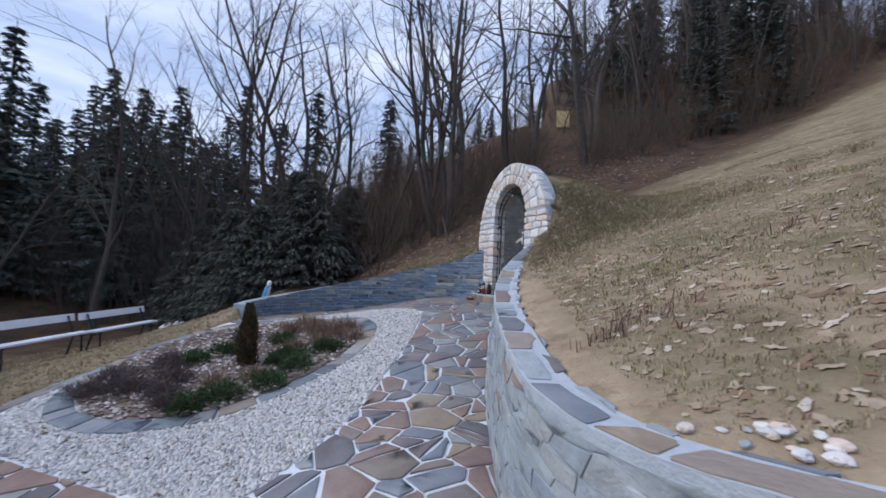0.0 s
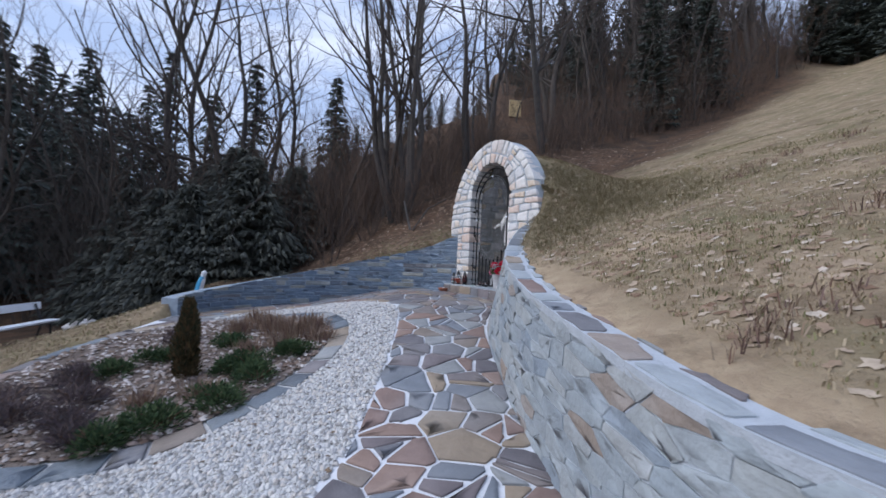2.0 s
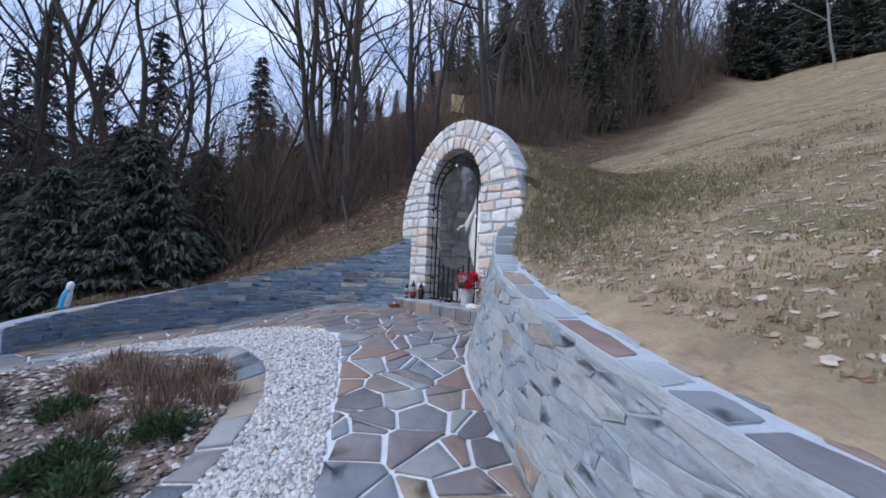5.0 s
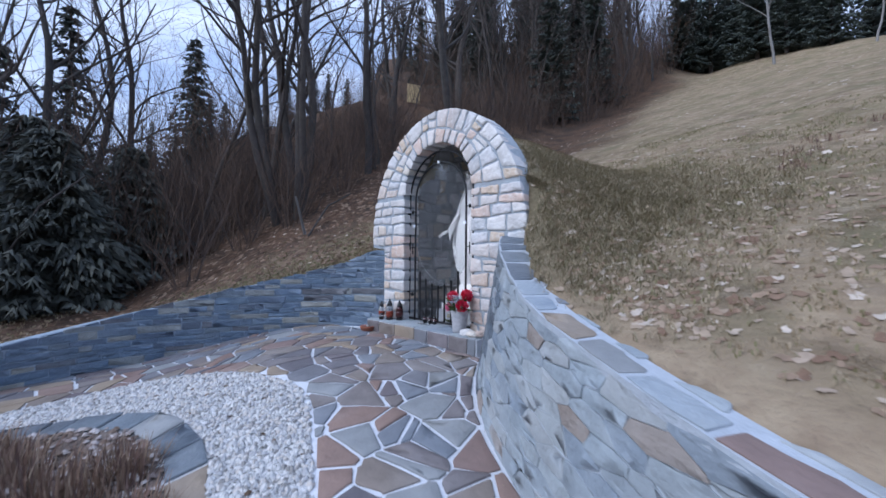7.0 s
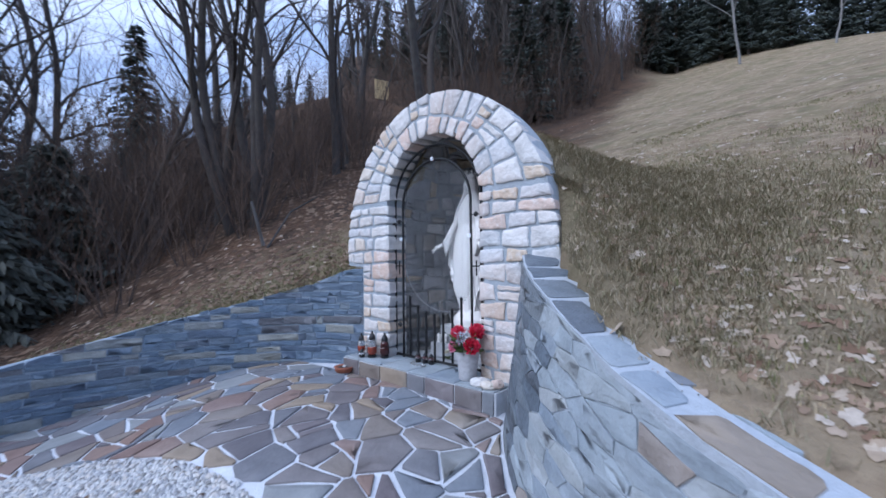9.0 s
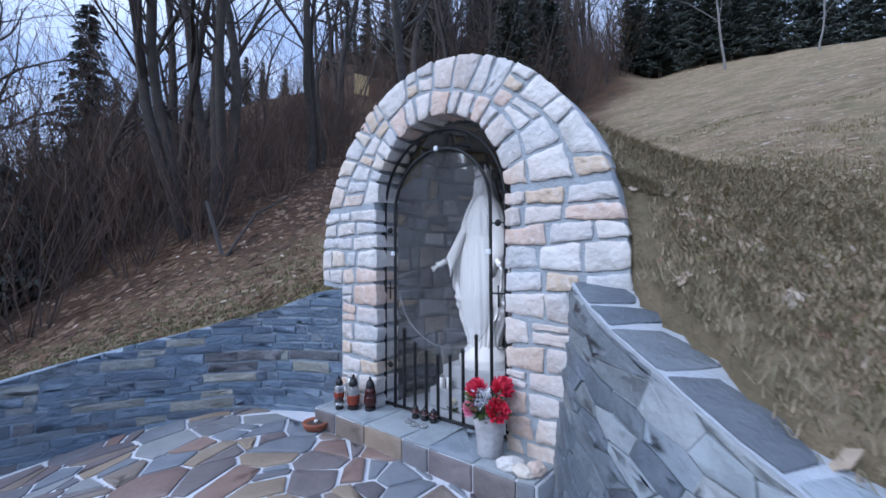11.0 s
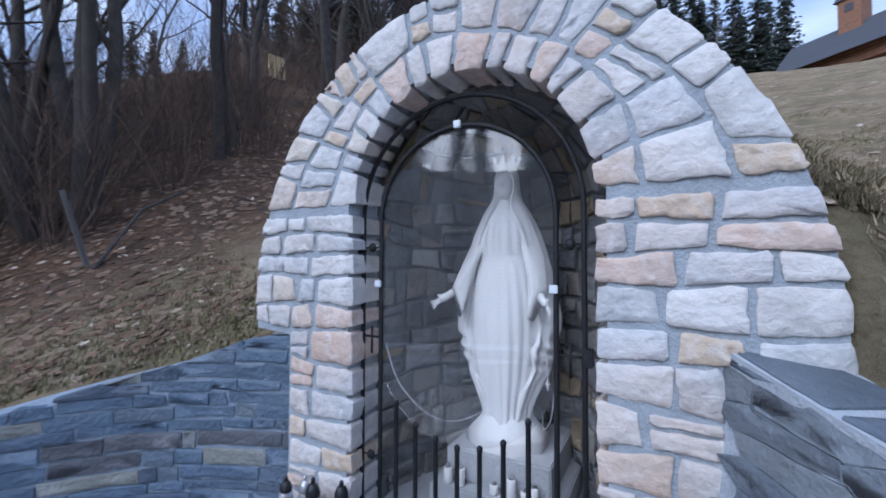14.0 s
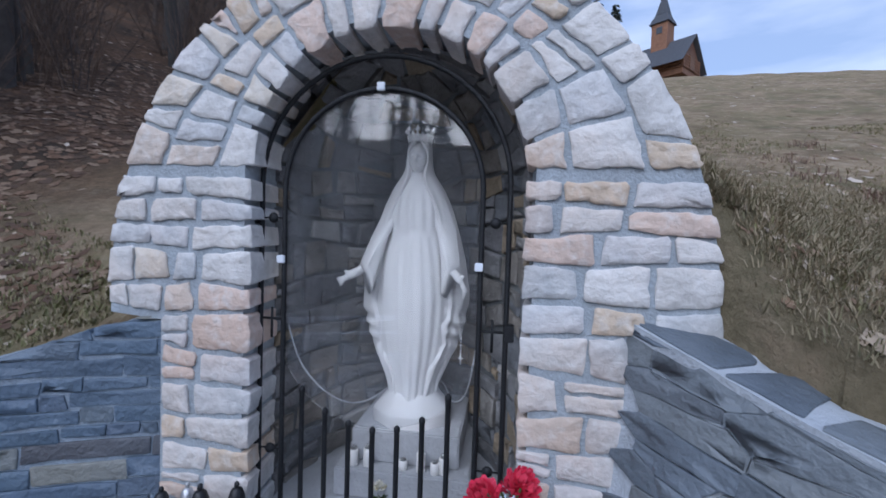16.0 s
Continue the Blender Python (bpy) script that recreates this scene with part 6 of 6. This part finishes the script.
# dark spruces on the far side of the valley
az = -64
while az < -25:
    rr = rng.uniform(21, 29)
    x, y = rr * math.sin(radians(az)), rr * math.cos(radians(az))
    plant(rng.choice(spr), x, y, rng.uniform(0, 360), rng.uniform(.85, 1.12))
    az += rng.uniform(1.1, 2.0)
az = -66
while az < -30:
    rr = rng.uniform(28, 35)
    plant(rng.choice(spr), rr * math.sin(radians(az)), rr * math.cos(radians(az)), rng.uniform(0, 360), rng.uniform(1.0, 1.35))
    az += rng.uniform(1.2, 2.2)
# young spruces along the ridge
az = -26
while az < 15:
    rr = rng.uniform(26, 33)
    plant(rng.choice(spr), rr * math.sin(radians(az)), 4 + rr * math.cos(radians(az)), rng.uniform(0, 360), rng.uniform(.26, .44))
    az += rng.uniform(1.3, 3.4)
# wood on the bank and along the meadow
placed = []


def wood_edge(x):
    return 12.6 + .62 * min(max(x, -6), 7) + .36 * min(max(x - 7, 0), 9.5) + .30 * min(max(x - 16.5, 0), 30)


tries = 0
while len(placed) < 56 and tries < 4000:
    tries += 1
    x = rng.uniform(-3, 36)
    y = wood_edge(x) + abs(rng.gauss(0, 1)) * 9 + .8
    if x < 8.5 and rng.random() < .8:
        continue
    if math.hypot(x, y) > 52 or (x > 22 and y < 19) or any(math.hypot(x - a, y - b) < 1.5 for a, b in placed):
        continue
    if abs(x - .264 * y) < 1.3 and y < 26:
        continue
    placed.append((x, y))
    plant(rng.choice(thin + thin + big[1:2]) if y > wood_edge(x) + 4 or x > 9 else rng.choice(thin), x, y, rng.uniform(0, 360), rng.uniform(.6, 1.0))
for i in range(26):
    x = rng.uniform(9, 34)
    y = max(wood_edge(x) + 12, 28) + rng.uniform(0, 12)
    plant(rng.choice(spr), x, y, rng.uniform(0, 360), rng.uniform(.5, .8))
for i in range(16):
    a, rr = radians(54 + 12 * i / 15 + rng.uniform(-.4, .4)), rng.uniform(31, 37)
    plant(spr[i % 3], -.5 + rr * math.sin(a), 4 + rr * math.cos(a), rng.uniform(0, 360), rng.uniform(.8, 1.15))
for i in range(8):
    a, rr = radians(71.5 + 1.25 * i + rng.uniform(-.4, .4)), rng.uniform(36, 44)
    plant(spr[i % 3], rr * math.sin(a), 6 + rr * math.cos(a), rng.uniform(0, 360), rng.uniform(.9, 1.25))
# dark wood filling the upper slope
for i in range(44):
    x = rng.uniform(9, 30)
    y = max(wood_edge(x) + 1, 21) + rng.uniform(0, 12)
    plant(rng.choice(thin + big[1:3]) if i % 3 else rng.choice(spr), x, y, rng.uniform(0, 360), rng.uniform(.85, 1.2))
# the wood behind the camera, across the valley
for i in range(50):
    a = radians(196 + 96 * (i + rng.random()) / 50)
    rr = rng.uniform(25, 38) if i % 4 else rng.uniform(20, 25)
    x, y = rr * math.sin(a), 5 + rr * math.cos(a)
    plant(rng.choice(spr) if i % 3 else rng.choice(thin), x, y, rng.uniform(0, 360), rng.uniform(.8, 1.05))


# brushwood: one tangle of thin stems
def brushwood(count, seed, valley=False):
    rng = random.Random(seed)
    soup = Soup()
    spots = []
    while len(spots) < count:
        x = rng.uniform(-7, 34)
        y = wood_edge(x) + .6 + abs(rng.gauss(0, 1)) * 7
        if valley == 2:
            x, y = rng.uniform(-8, -.8), rng.uniform(14.2, 21)
        elif valley:
            a, r = radians(rng.uniform(-62, -14)), rng.uniform(15.5, 25)
            x, y = r * math.sin(a), r * math.cos(a)
        if (abs(x - .264 * y) < 1.0 and y < 25.5) or math.hypot(x, y) > 46 or (x < -2.0 and y < 13.2 - .1 * x):
            continue
        spots.append((x, y))
    P = np.array(spots)
    for (x, y), z in zip(spots, terrain_z(P[:, 0], P[:, 1]).tolist()):
        near = math.hypot(x, y) < 24 and not valley
        for s in range(rng.randint(5, 9) if near else rng.randint(4, 6)):
            h = rng.uniform(.8, 2.6) * (1 if near else 2.0 if valley else 1.7)
            a = rng.uniform(0, 6.283)
            d = Vector((math.cos(a) * .32, math.sin(a) * .32, 1)).normalized()
            p = Vector((x + math.cos(a) * .15, y + math.sin(a) * .15, z - .05))
            pts = [p]
            for i in range(4):
                d = (d + Vector((rng.gauss(0, .16), rng.gauss(0, .16), .02))).normalized()
                pts.append(pts[-1] + d * h / 4)
            r0 = rng.uniform(.006, .014)
            soup.add(pts, [r0, r0 * .8, r0 * .6, r0 * .45, .003], 3)
            for i in range(5 if near else 3):
                j = rng.randint(1, 3)
                dd = (d + Vector((rng.uniform(-1, 1), rng.uniform(-1, 1), rng.uniform(-.1, .6)))).normalized()
                q = pts[j].lerp(pts[j + 1], rng.random())
                soup.add([q, q + dd * h * .15, q + dd * h * .28 + Vector((0, 0, .04))], [r0 * .5, r0 * .35, .0025], 3)
    ob = link("brushwood", soup.v, soup.f, M_BARK if valley == 1 else M_BRUSH)
    return tagged(ob, "dark leafless thicket at the foot of the wood" if valley else "tangled leafless brown brushwood on the bank", "brushwood", kind="stuff")


brushwood(1100, 5)
brushwood(330, 6, 1)
brushwood(260, 7, 2)
for i in range(5):
    a, r = radians(rng.uniform(-36, -5)), rng.uniform(16, 24)
    plant(rng.choice(thin), r * math.sin(a), r * math.cos(a), rng.uniform(0, 360), rng.uniform(.8, 1.1))
for pts, r0 in (([(.15, 12.1, 0), (.6, 12.7, .7), (1.2, 13.3, 1.1)], .022), ([(.10, 12.15, .05), (-.1, 11.85, .75)], .03), ([(-5.3, 12.6, 0), (-4.7, 12.7, 1.3), (-4.3, 12.9, 2.3), (-3.7, 13.0, 2.9)], .025)):
    x0, y0, _ = pts[0]
    z0 = ground(x0, y0)
    fallen = Soup()
    fallen.add([Vector((a, b, z0 + c)) for a, b, c in pts], [r0 * (1 - .6 * i / len(pts)) for i in range(len(pts))], 6)
    tagged(link("fallen_branch", fallen.v, fallen.f, M_BIRCH if r0 > .025 else M_BARK, smooth=True), "dead grey branch leaning on the leafy bank", "branch", "dead branches")

# ---- fallen leaves and dry grass ----


def leaf_litter(name, spots, size, mat, label, seed):
    rs = np.random.RandomState(seed)
    shape = np.array([(0, -1, 0), (.45, -.55, .06), (.95, -.25, .22), (.5, .15, .05), (.6, .75, .25), (0, 1, .1), (-.6, .7, .28), (-.5, .1, .04), (-.9, -.3, .2), (-.45, -.6, .05)])
    V, F = [], []
    P = np.array(spots)
    sx_ = (terrain_z(P[:, 0] + .06, P[:, 1]) - terrain_z(P[:, 0] - .06, P[:, 1])) / .12
    sy_ = (terrain_z(P[:, 0], P[:, 1] + .06) - terrain_z(P[:, 0], P[:, 1] - .06)) / .12
    sx_, sy_ = np.clip(sx_, -.8, .8), np.clip(sy_, -.8, .8)
    for i_, (x, y, z) in enumerate(spots):
        s = rs.uniform(*size)
        v = shape * s * np.array([rs.uniform(.6, 1), 1, rs.uniform(-.5, .25)]) * rs.uniform(.75, 1.2, (10, 1))
        a, tx, ty = rs.uniform(0, 6.28), rs.uniform(-.12, .12), rs.uniform(-.12, .12)
        c, q = math.cos(a), math.sin(a)
        v = np.stack([v[:, 0] * c - v[:, 1] * q, v[:, 0] * q + v[:, 1] * c, v[:, 2] + tx * v[:, 0] + ty * v[:, 1]], -1)
        v[:, 2] -= v[:, 2].min() - .003
        v[:, 2] += v[:, 0] * sx_[i_] + v[:, 1] * sy_[i_]
        o = len(V) * 10
        V.append(v + np.array([x, y, z]))
        F.append(tuple(range(o, o + 10)))
    ob = link(name, np.concatenate(V), F, mat)
    return tagged(ob, label, "leaves", kind="stuff")


def spread_on(n, sample, rs, clear=.20):
    P = np.array([sample(rs) for _ in range(n)])
    Z = terrain_z(P[:, 0], P[:, 1])
    inn = inside(P[:, 0], P[:, 1], POLY_X, POLY_Y) | niche_pit(P[:, 0], P[:, 1])
    d, _ = near_line(P[:, 0], P[:, 1], [(float(q.x), float(q.y)) for q in right_mid])
    d2, _ = near_line(P[:, 0], P[:, 1], [(float(q.x), float(q.y)) for q in left_mid])
    good = ~inn & (d > clear) & (d2 > .2)
    return [(a, b, c) for (a, b), c, g in zip(P.tolist(), Z.tolist(), good.tolist()) if g]


rs = np.random.RandomState(14)
M_LEAFPALE = surf("pale_dead_leaves", [(.33, .255, .185), (.40, .325, .25), (.26, .185, .13), (.47, .40, .33), (.21, .14, .095), (.36, .28, .21), (.28, .20, .14), (.18, .115, .078)], 18, .85, .3, .3, source="island")
M_LEAFBROWN = surf("brown_dead_leaves", [(.13, .080, .053), (.165, .108, .074), (.10, .064, .046), (.205, .145, .102), (.09, .062, .046)], 18, .9, .3, .3, source="island")


def on_mound(r_):
    u_, n_ = r_.normal(2.8, .9), r_.normal(.6, .85)
    n_ = max(n_, .14) if u_ < 2.6 else n_
    p_ = GP0 + GU * float(u_) + GN * float(n_)
    return (p_.x, p_.y)


def mound_spots(n):
    P = np.array([on_mound(rs) for _ in range(n)])
    du_ = (P[:, 0] - GP0.x) * GU.x + (P[:, 1] - GP0.y) * GU.y
    dn_ = (P[:, 0] - GP0.x) * GN.x + (P[:, 1] - GP0.y) * GN.y
    P = P[(du_ > .2) & (du_ < 4.4) & ~((np.abs(du_ - UC) < .85) & (dn_ < .6))]
    return np.column_stack([P, terrain_z(P[:, 0], P[:, 1]) + .005]).tolist()


def near_meadow(r_):
    y_ = r_.uniform(1.2, 9.5)
    return (float(np.interp(y_, [1, 5.2, 6.5, 7.2, 10], [.8, 1.1, 1.6, 2.6, 3.2])) + abs(r_.normal(0, 1.9)) + .05, y_)


leaf_litter("fallen_leaves", spread_on(2300, near_meadow, rs), (.013, .044), M_LEAFPALE, "scattered pale dead leaves on the meadow", 2)
leaf_litter("leaf_drift", spread_on(420, lambda r_: (float(np.interp((yy := r_.uniform(4.6, 6.7)), [4.5, 5.5, 6.3, 6.8], [1.0, 1.2, 1.75, 2.0])) + abs(r_.normal(0, .45)), yy), rs), (.014, .038), M_LEAFPALE, "drift of pale leaves beside the wall coping", 3)
leaf_litter("meadow_leaves", spread_on(2600, lambda r_: (r_.uniform(1.5, 26), r_.uniform(0, 20)), rs), (.03, .07), M_LEAFPALE, "thinly scattered dead leaves on the upper meadow", 4)
leaf_litter("bank_leaves", spread_on(9000, lambda r_: ((xx := r_.uniform(-5, 9)), (9.9 if xx < 1.2 else wood_edge(xx) - 1.6) + abs(r_.normal(0, 3.8))), rs), (.035, .075), M_LEAFBROWN, "thick brown leaf litter on the bank", 5)
leaf_litter("bank_pale_leaves", spread_on(500, lambda r_: (r_.uniform(-3.5, 1.2), 9.6 + abs(r_.normal(0, 1.6))), rs), (.022, .05), M_LEAFPALE, "pale dead leaves on the grass above the slate wall", 8)
leaf_litter("mound_leaves", [q for q in mound_spots(420) if noise.noise((q[0] * 2.2, q[1] * 2.2, 1)) > -.15], (.018, .045), M_LEAFPALE, "pale dead leaves caught in the grass of the mound", 9)
leaf_litter("lawn_leaves", spread_on(1200, lambda r_: (r_.uniform(-9, -3.8), r_.uniform(3.5, 14)), rs), (.03, .05), M_LEAFBROWN, "brown leaves on the lawn by the benches", 6)


def grass(name, spots, h, mat, label, seed, w=.006, blades=5, fan=.5):
    rs = np.random.RandomState(seed)
    V, F = [], []
    for x, y, z in spots:
        for _ in range(blades):
            a, k = rs.uniform(0, 6.28), rs.uniform(.5, 1.3) * h
            lx, ly = math.cos(a) * k * fan * rs.uniform(.2, 1.5), math.sin(a) * k * fan * rs.uniform(.2, 1.5)
            px, py = x + rs.uniform(-.03, .03), y + rs.uniform(-.03, .03)
            wx, wy = -math.sin(a) * w, math.cos(a) * w
            o = len(V)
            V += [(px - wx, py - wy, z - .01), (px + wx, py + wy, z - .01), (px + lx * .45 + wx * .7, py + ly * .45 + wy * .7, z + k * .6), (px + lx * .45 - wx * .7, py + ly * .45 - wy * .7, z + k * .6), (px + lx, py + ly, z + k * .8)]
            F += [(o, o + 1, o + 2, o + 3), (o + 3, o + 2, o + 4)]
    ob = link(name, V, F, mat)
    return tagged(ob, label, "grass", kind="stuff")


M_STRAW = surf("straw_grass", [(.38, .305, .20), (.32, .25, .16), (.44, .36, .25), (.21, .20, .10), (.28, .225, .145)], 10, .9, .1, .2, source="island")
M_GREENGRASS = surf("green_grass", [(.15, .15, .07), (.18, .17, .09), (.24, .21, .12), (.32, .265, .18)], 10, .9, .1, .2, source="island")
M_MOUNDGRASS = surf("mound_grass", [(.25, .215, .135), (.32, .265, .175), (.20, .185, .11), (.38, .315, .22), (.28, .23, .15)], 10, .9, .1, .2, source="island")
grass("meadow_grass", spread_on(8000, near_meadow, rs), .020, M_STRAW, "short dry straw-coloured grass of the meadow", 21, .004, 4, .9)
grass("green_patches", [s_ for s_ in spread_on(12000, lambda r_: (r_.uniform(1.2, 8), r_.uniform(1, 10)), rs) if noise.noise((s_[0] * .8, s_[1] * .8, 3)) > .08], .03, M_GREENGRASS, "short green winter grass patches", 22, .004, 4, .8)


beside = [q for q in spread_on(4200, lambda r_: tuple((GP0 + GU * float(r_.uniform(2.35, 3.7)) + GN * float(r_.uniform(-.95, .7))).xy), rs, .155)]
grass("bank_tufts", beside, .038, M_MOUNDGRASS, "matted olive grass on the bank beside the arch", 27, .0024, 5, 1.2)
leaf_litter("bank_side_leaves", beside[::28], (.014, .034), M_LEAFPALE, "pale dead leaves in the grass beside the arch", 10)
grass("mound_grass", mound_spots(10000), .042, M_MOUNDGRASS, "long matted grass on the mound over the grotto", 23, .0024, 5, 1.3)
grass("bank_grass", spread_on(6000, lambda r_: (r_.uniform(-5, 1.3), 9.4 + abs(r_.normal(0, .9))), rs), .04, M_GREENGRASS, "short grass above the slate wall", 24, .005, 4, .8)
grass("lawn_grass", spread_on(7000, lambda r_: (r_.uniform(-9, -3.7), r_.uniform(3, 13)), rs), .04, M_STRAW, "dry lawn grass by the benches", 25, .006, 3, .8)
TUFTS = [(2.6, 3.2), (3.9, 5.6), (4.4, 5.9), (5.0, 6.0), (5.6, 5.7), (1.15, 2.35), (1.25, 2.5)]
tuft_spots = []
for x_, y_ in TUFTS:
    for _ in range(13):
        a_, b_ = x_ + rs.normal(0, .13), y_ + rs.normal(0, .08)
        tuft_spots.append((a_, b_, ground(a_, b_)))
grass("dead_grass_tufts", tuft_spots, .085, M_BROWNGRASS, "brown dead grass tufts on the slope", 26, .004, 6, .7)

# ---- chapel on the crest ----
cx, cy = 32.2, 9.1
chapel = empty("wooden_chapel", (cx, cy, ground(cx, cy) + .35))
tagged(chapel, "small log chapel with dark shingled roof and spired belfry", "chapel")
chapel.rotation_euler = (0, 0, radians(249))


def solid(name, verts, faces, mat, parent, label=""):
    bm = bmesh.new()
    w = [bm.verts.new(q) for q in verts]
    for q in faces:
        bm.faces.new([w[i] for i in q])
    bmesh.ops.recalc_face_normals(bm, faces=bm.faces)
    bmesh.ops.bevel(bm, geom=list(bm.edges), offset=.02, segments=1, affect="EDGES")
    return part(name, bm, mat, parent, label)


BOX = [(0, 3, 2, 1), (4, 5, 6, 7), (0, 1, 5, 4), (1, 2, 6, 5), (2, 3, 7, 6), (3, 0, 4, 7)]


def box(name, x0, x1, y0, y1, z0, z1, mat, parent, label=""):
    return solid(name, [(x0, y0, z0), (x1, y0, z0), (x1, y1, z0), (x0, y1, z0), (x0, y0, z1), (x1, y0, z1), (x1, y1, z1), (x0, y1, z1)], BOX, mat, parent, label)


M_LOG = surf("brown_logs", [(.17, .085, .050), (.20, .10, .060), (.14, .07, .045)], 6, .8, .5, .3)
hl, hw_ = 2.35, 1.2
body = box("wall", -hl, hl, -hw_, hw_, -.6, .72, M_LOG, chapel, "brown log wall")
for k in range(5):
    z0 = -.22 + k * .18
    for s in (-1, 1):
        v, f = tube([(-hl - .1, s * hw_, z0 + .09), (hl + .1, s * hw_, z0 + .09)], .095, 8)
        link("log", v, f, M_LOG, body)
        v, f = tube([(s * hl, -hw_ - .1, z0 + .09), (s * hl, hw_ + .1, z0 + .09)], .095, 8)
        link("log", v, f, M_LOG, body)
for s in (-1, 1):
    solid("gable", [(s * hl, -hw_, .68), (s * hl, hw_, .68), (s * hl, 0, 1.95), (s * (hl - .1), -hw_, .68), (s * (hl - .1), hw_, .68), (s * (hl - .1), 0, 1.95)], [(0, 1, 2), (3, 5, 4), (0, 3, 4, 1), (1, 4, 5, 2), (2, 5, 3, 0)], M_LOG, chapel)
    e, t_ = hl + .3, .07
    solid("roof", [(-e, s * (hw_ + .72), -.08), (e, s * (hw_ + .72), -.08), (e, 0, 2.0), (-e, 0, 2.0), (-e, s * (hw_ + .72), -.08 + t_), (e, s * (hw_ + .72), -.08 + t_), (e, 0, 2.0 + t_), (-e, 0, 2.0 + t_)], BOX, M_ROOF, chapel, "dark shingled roof slope")
bx = .5
tower = box("belfry", bx - .52, bx + .52, -.52, .52, 1.3, 3.45, M_LOG, chapel, "boarded square belfry")
skirt = solid("belfry_roof", [(bx - .66, -.66, 3.30), (bx + .66, -.66, 3.30), (bx + .66, .66, 3.30), (bx - .66, .66, 3.30), (bx - .38, -.38, 3.95), (bx + .38, -.38, 3.95), (bx + .38, .38, 3.95), (bx - .38, .38, 3.95)], BOX, M_ROOF, chapel)
solid("spire", [(bx - .38, -.38, 3.95), (bx + .38, -.38, 3.95), (bx + .38, .38, 3.95), (bx - .38, .38, 3.95), (bx, 0, 5.7)], [(0, 3, 2, 1), (0, 1, 4), (1, 2, 4), (2, 3, 4), (3, 0, 4)], M_ROOF, chapel)
for s in (-1, 1):
    box("window", bx - .2, bx + .2, s * .53 - .02, s * .53 + .02, 2.6, 3.05, M_ROOF, tower)
box("door", hl + .06, hl + .12, -.35, .35, -.2, .75, M_WOODDARK, chapel)
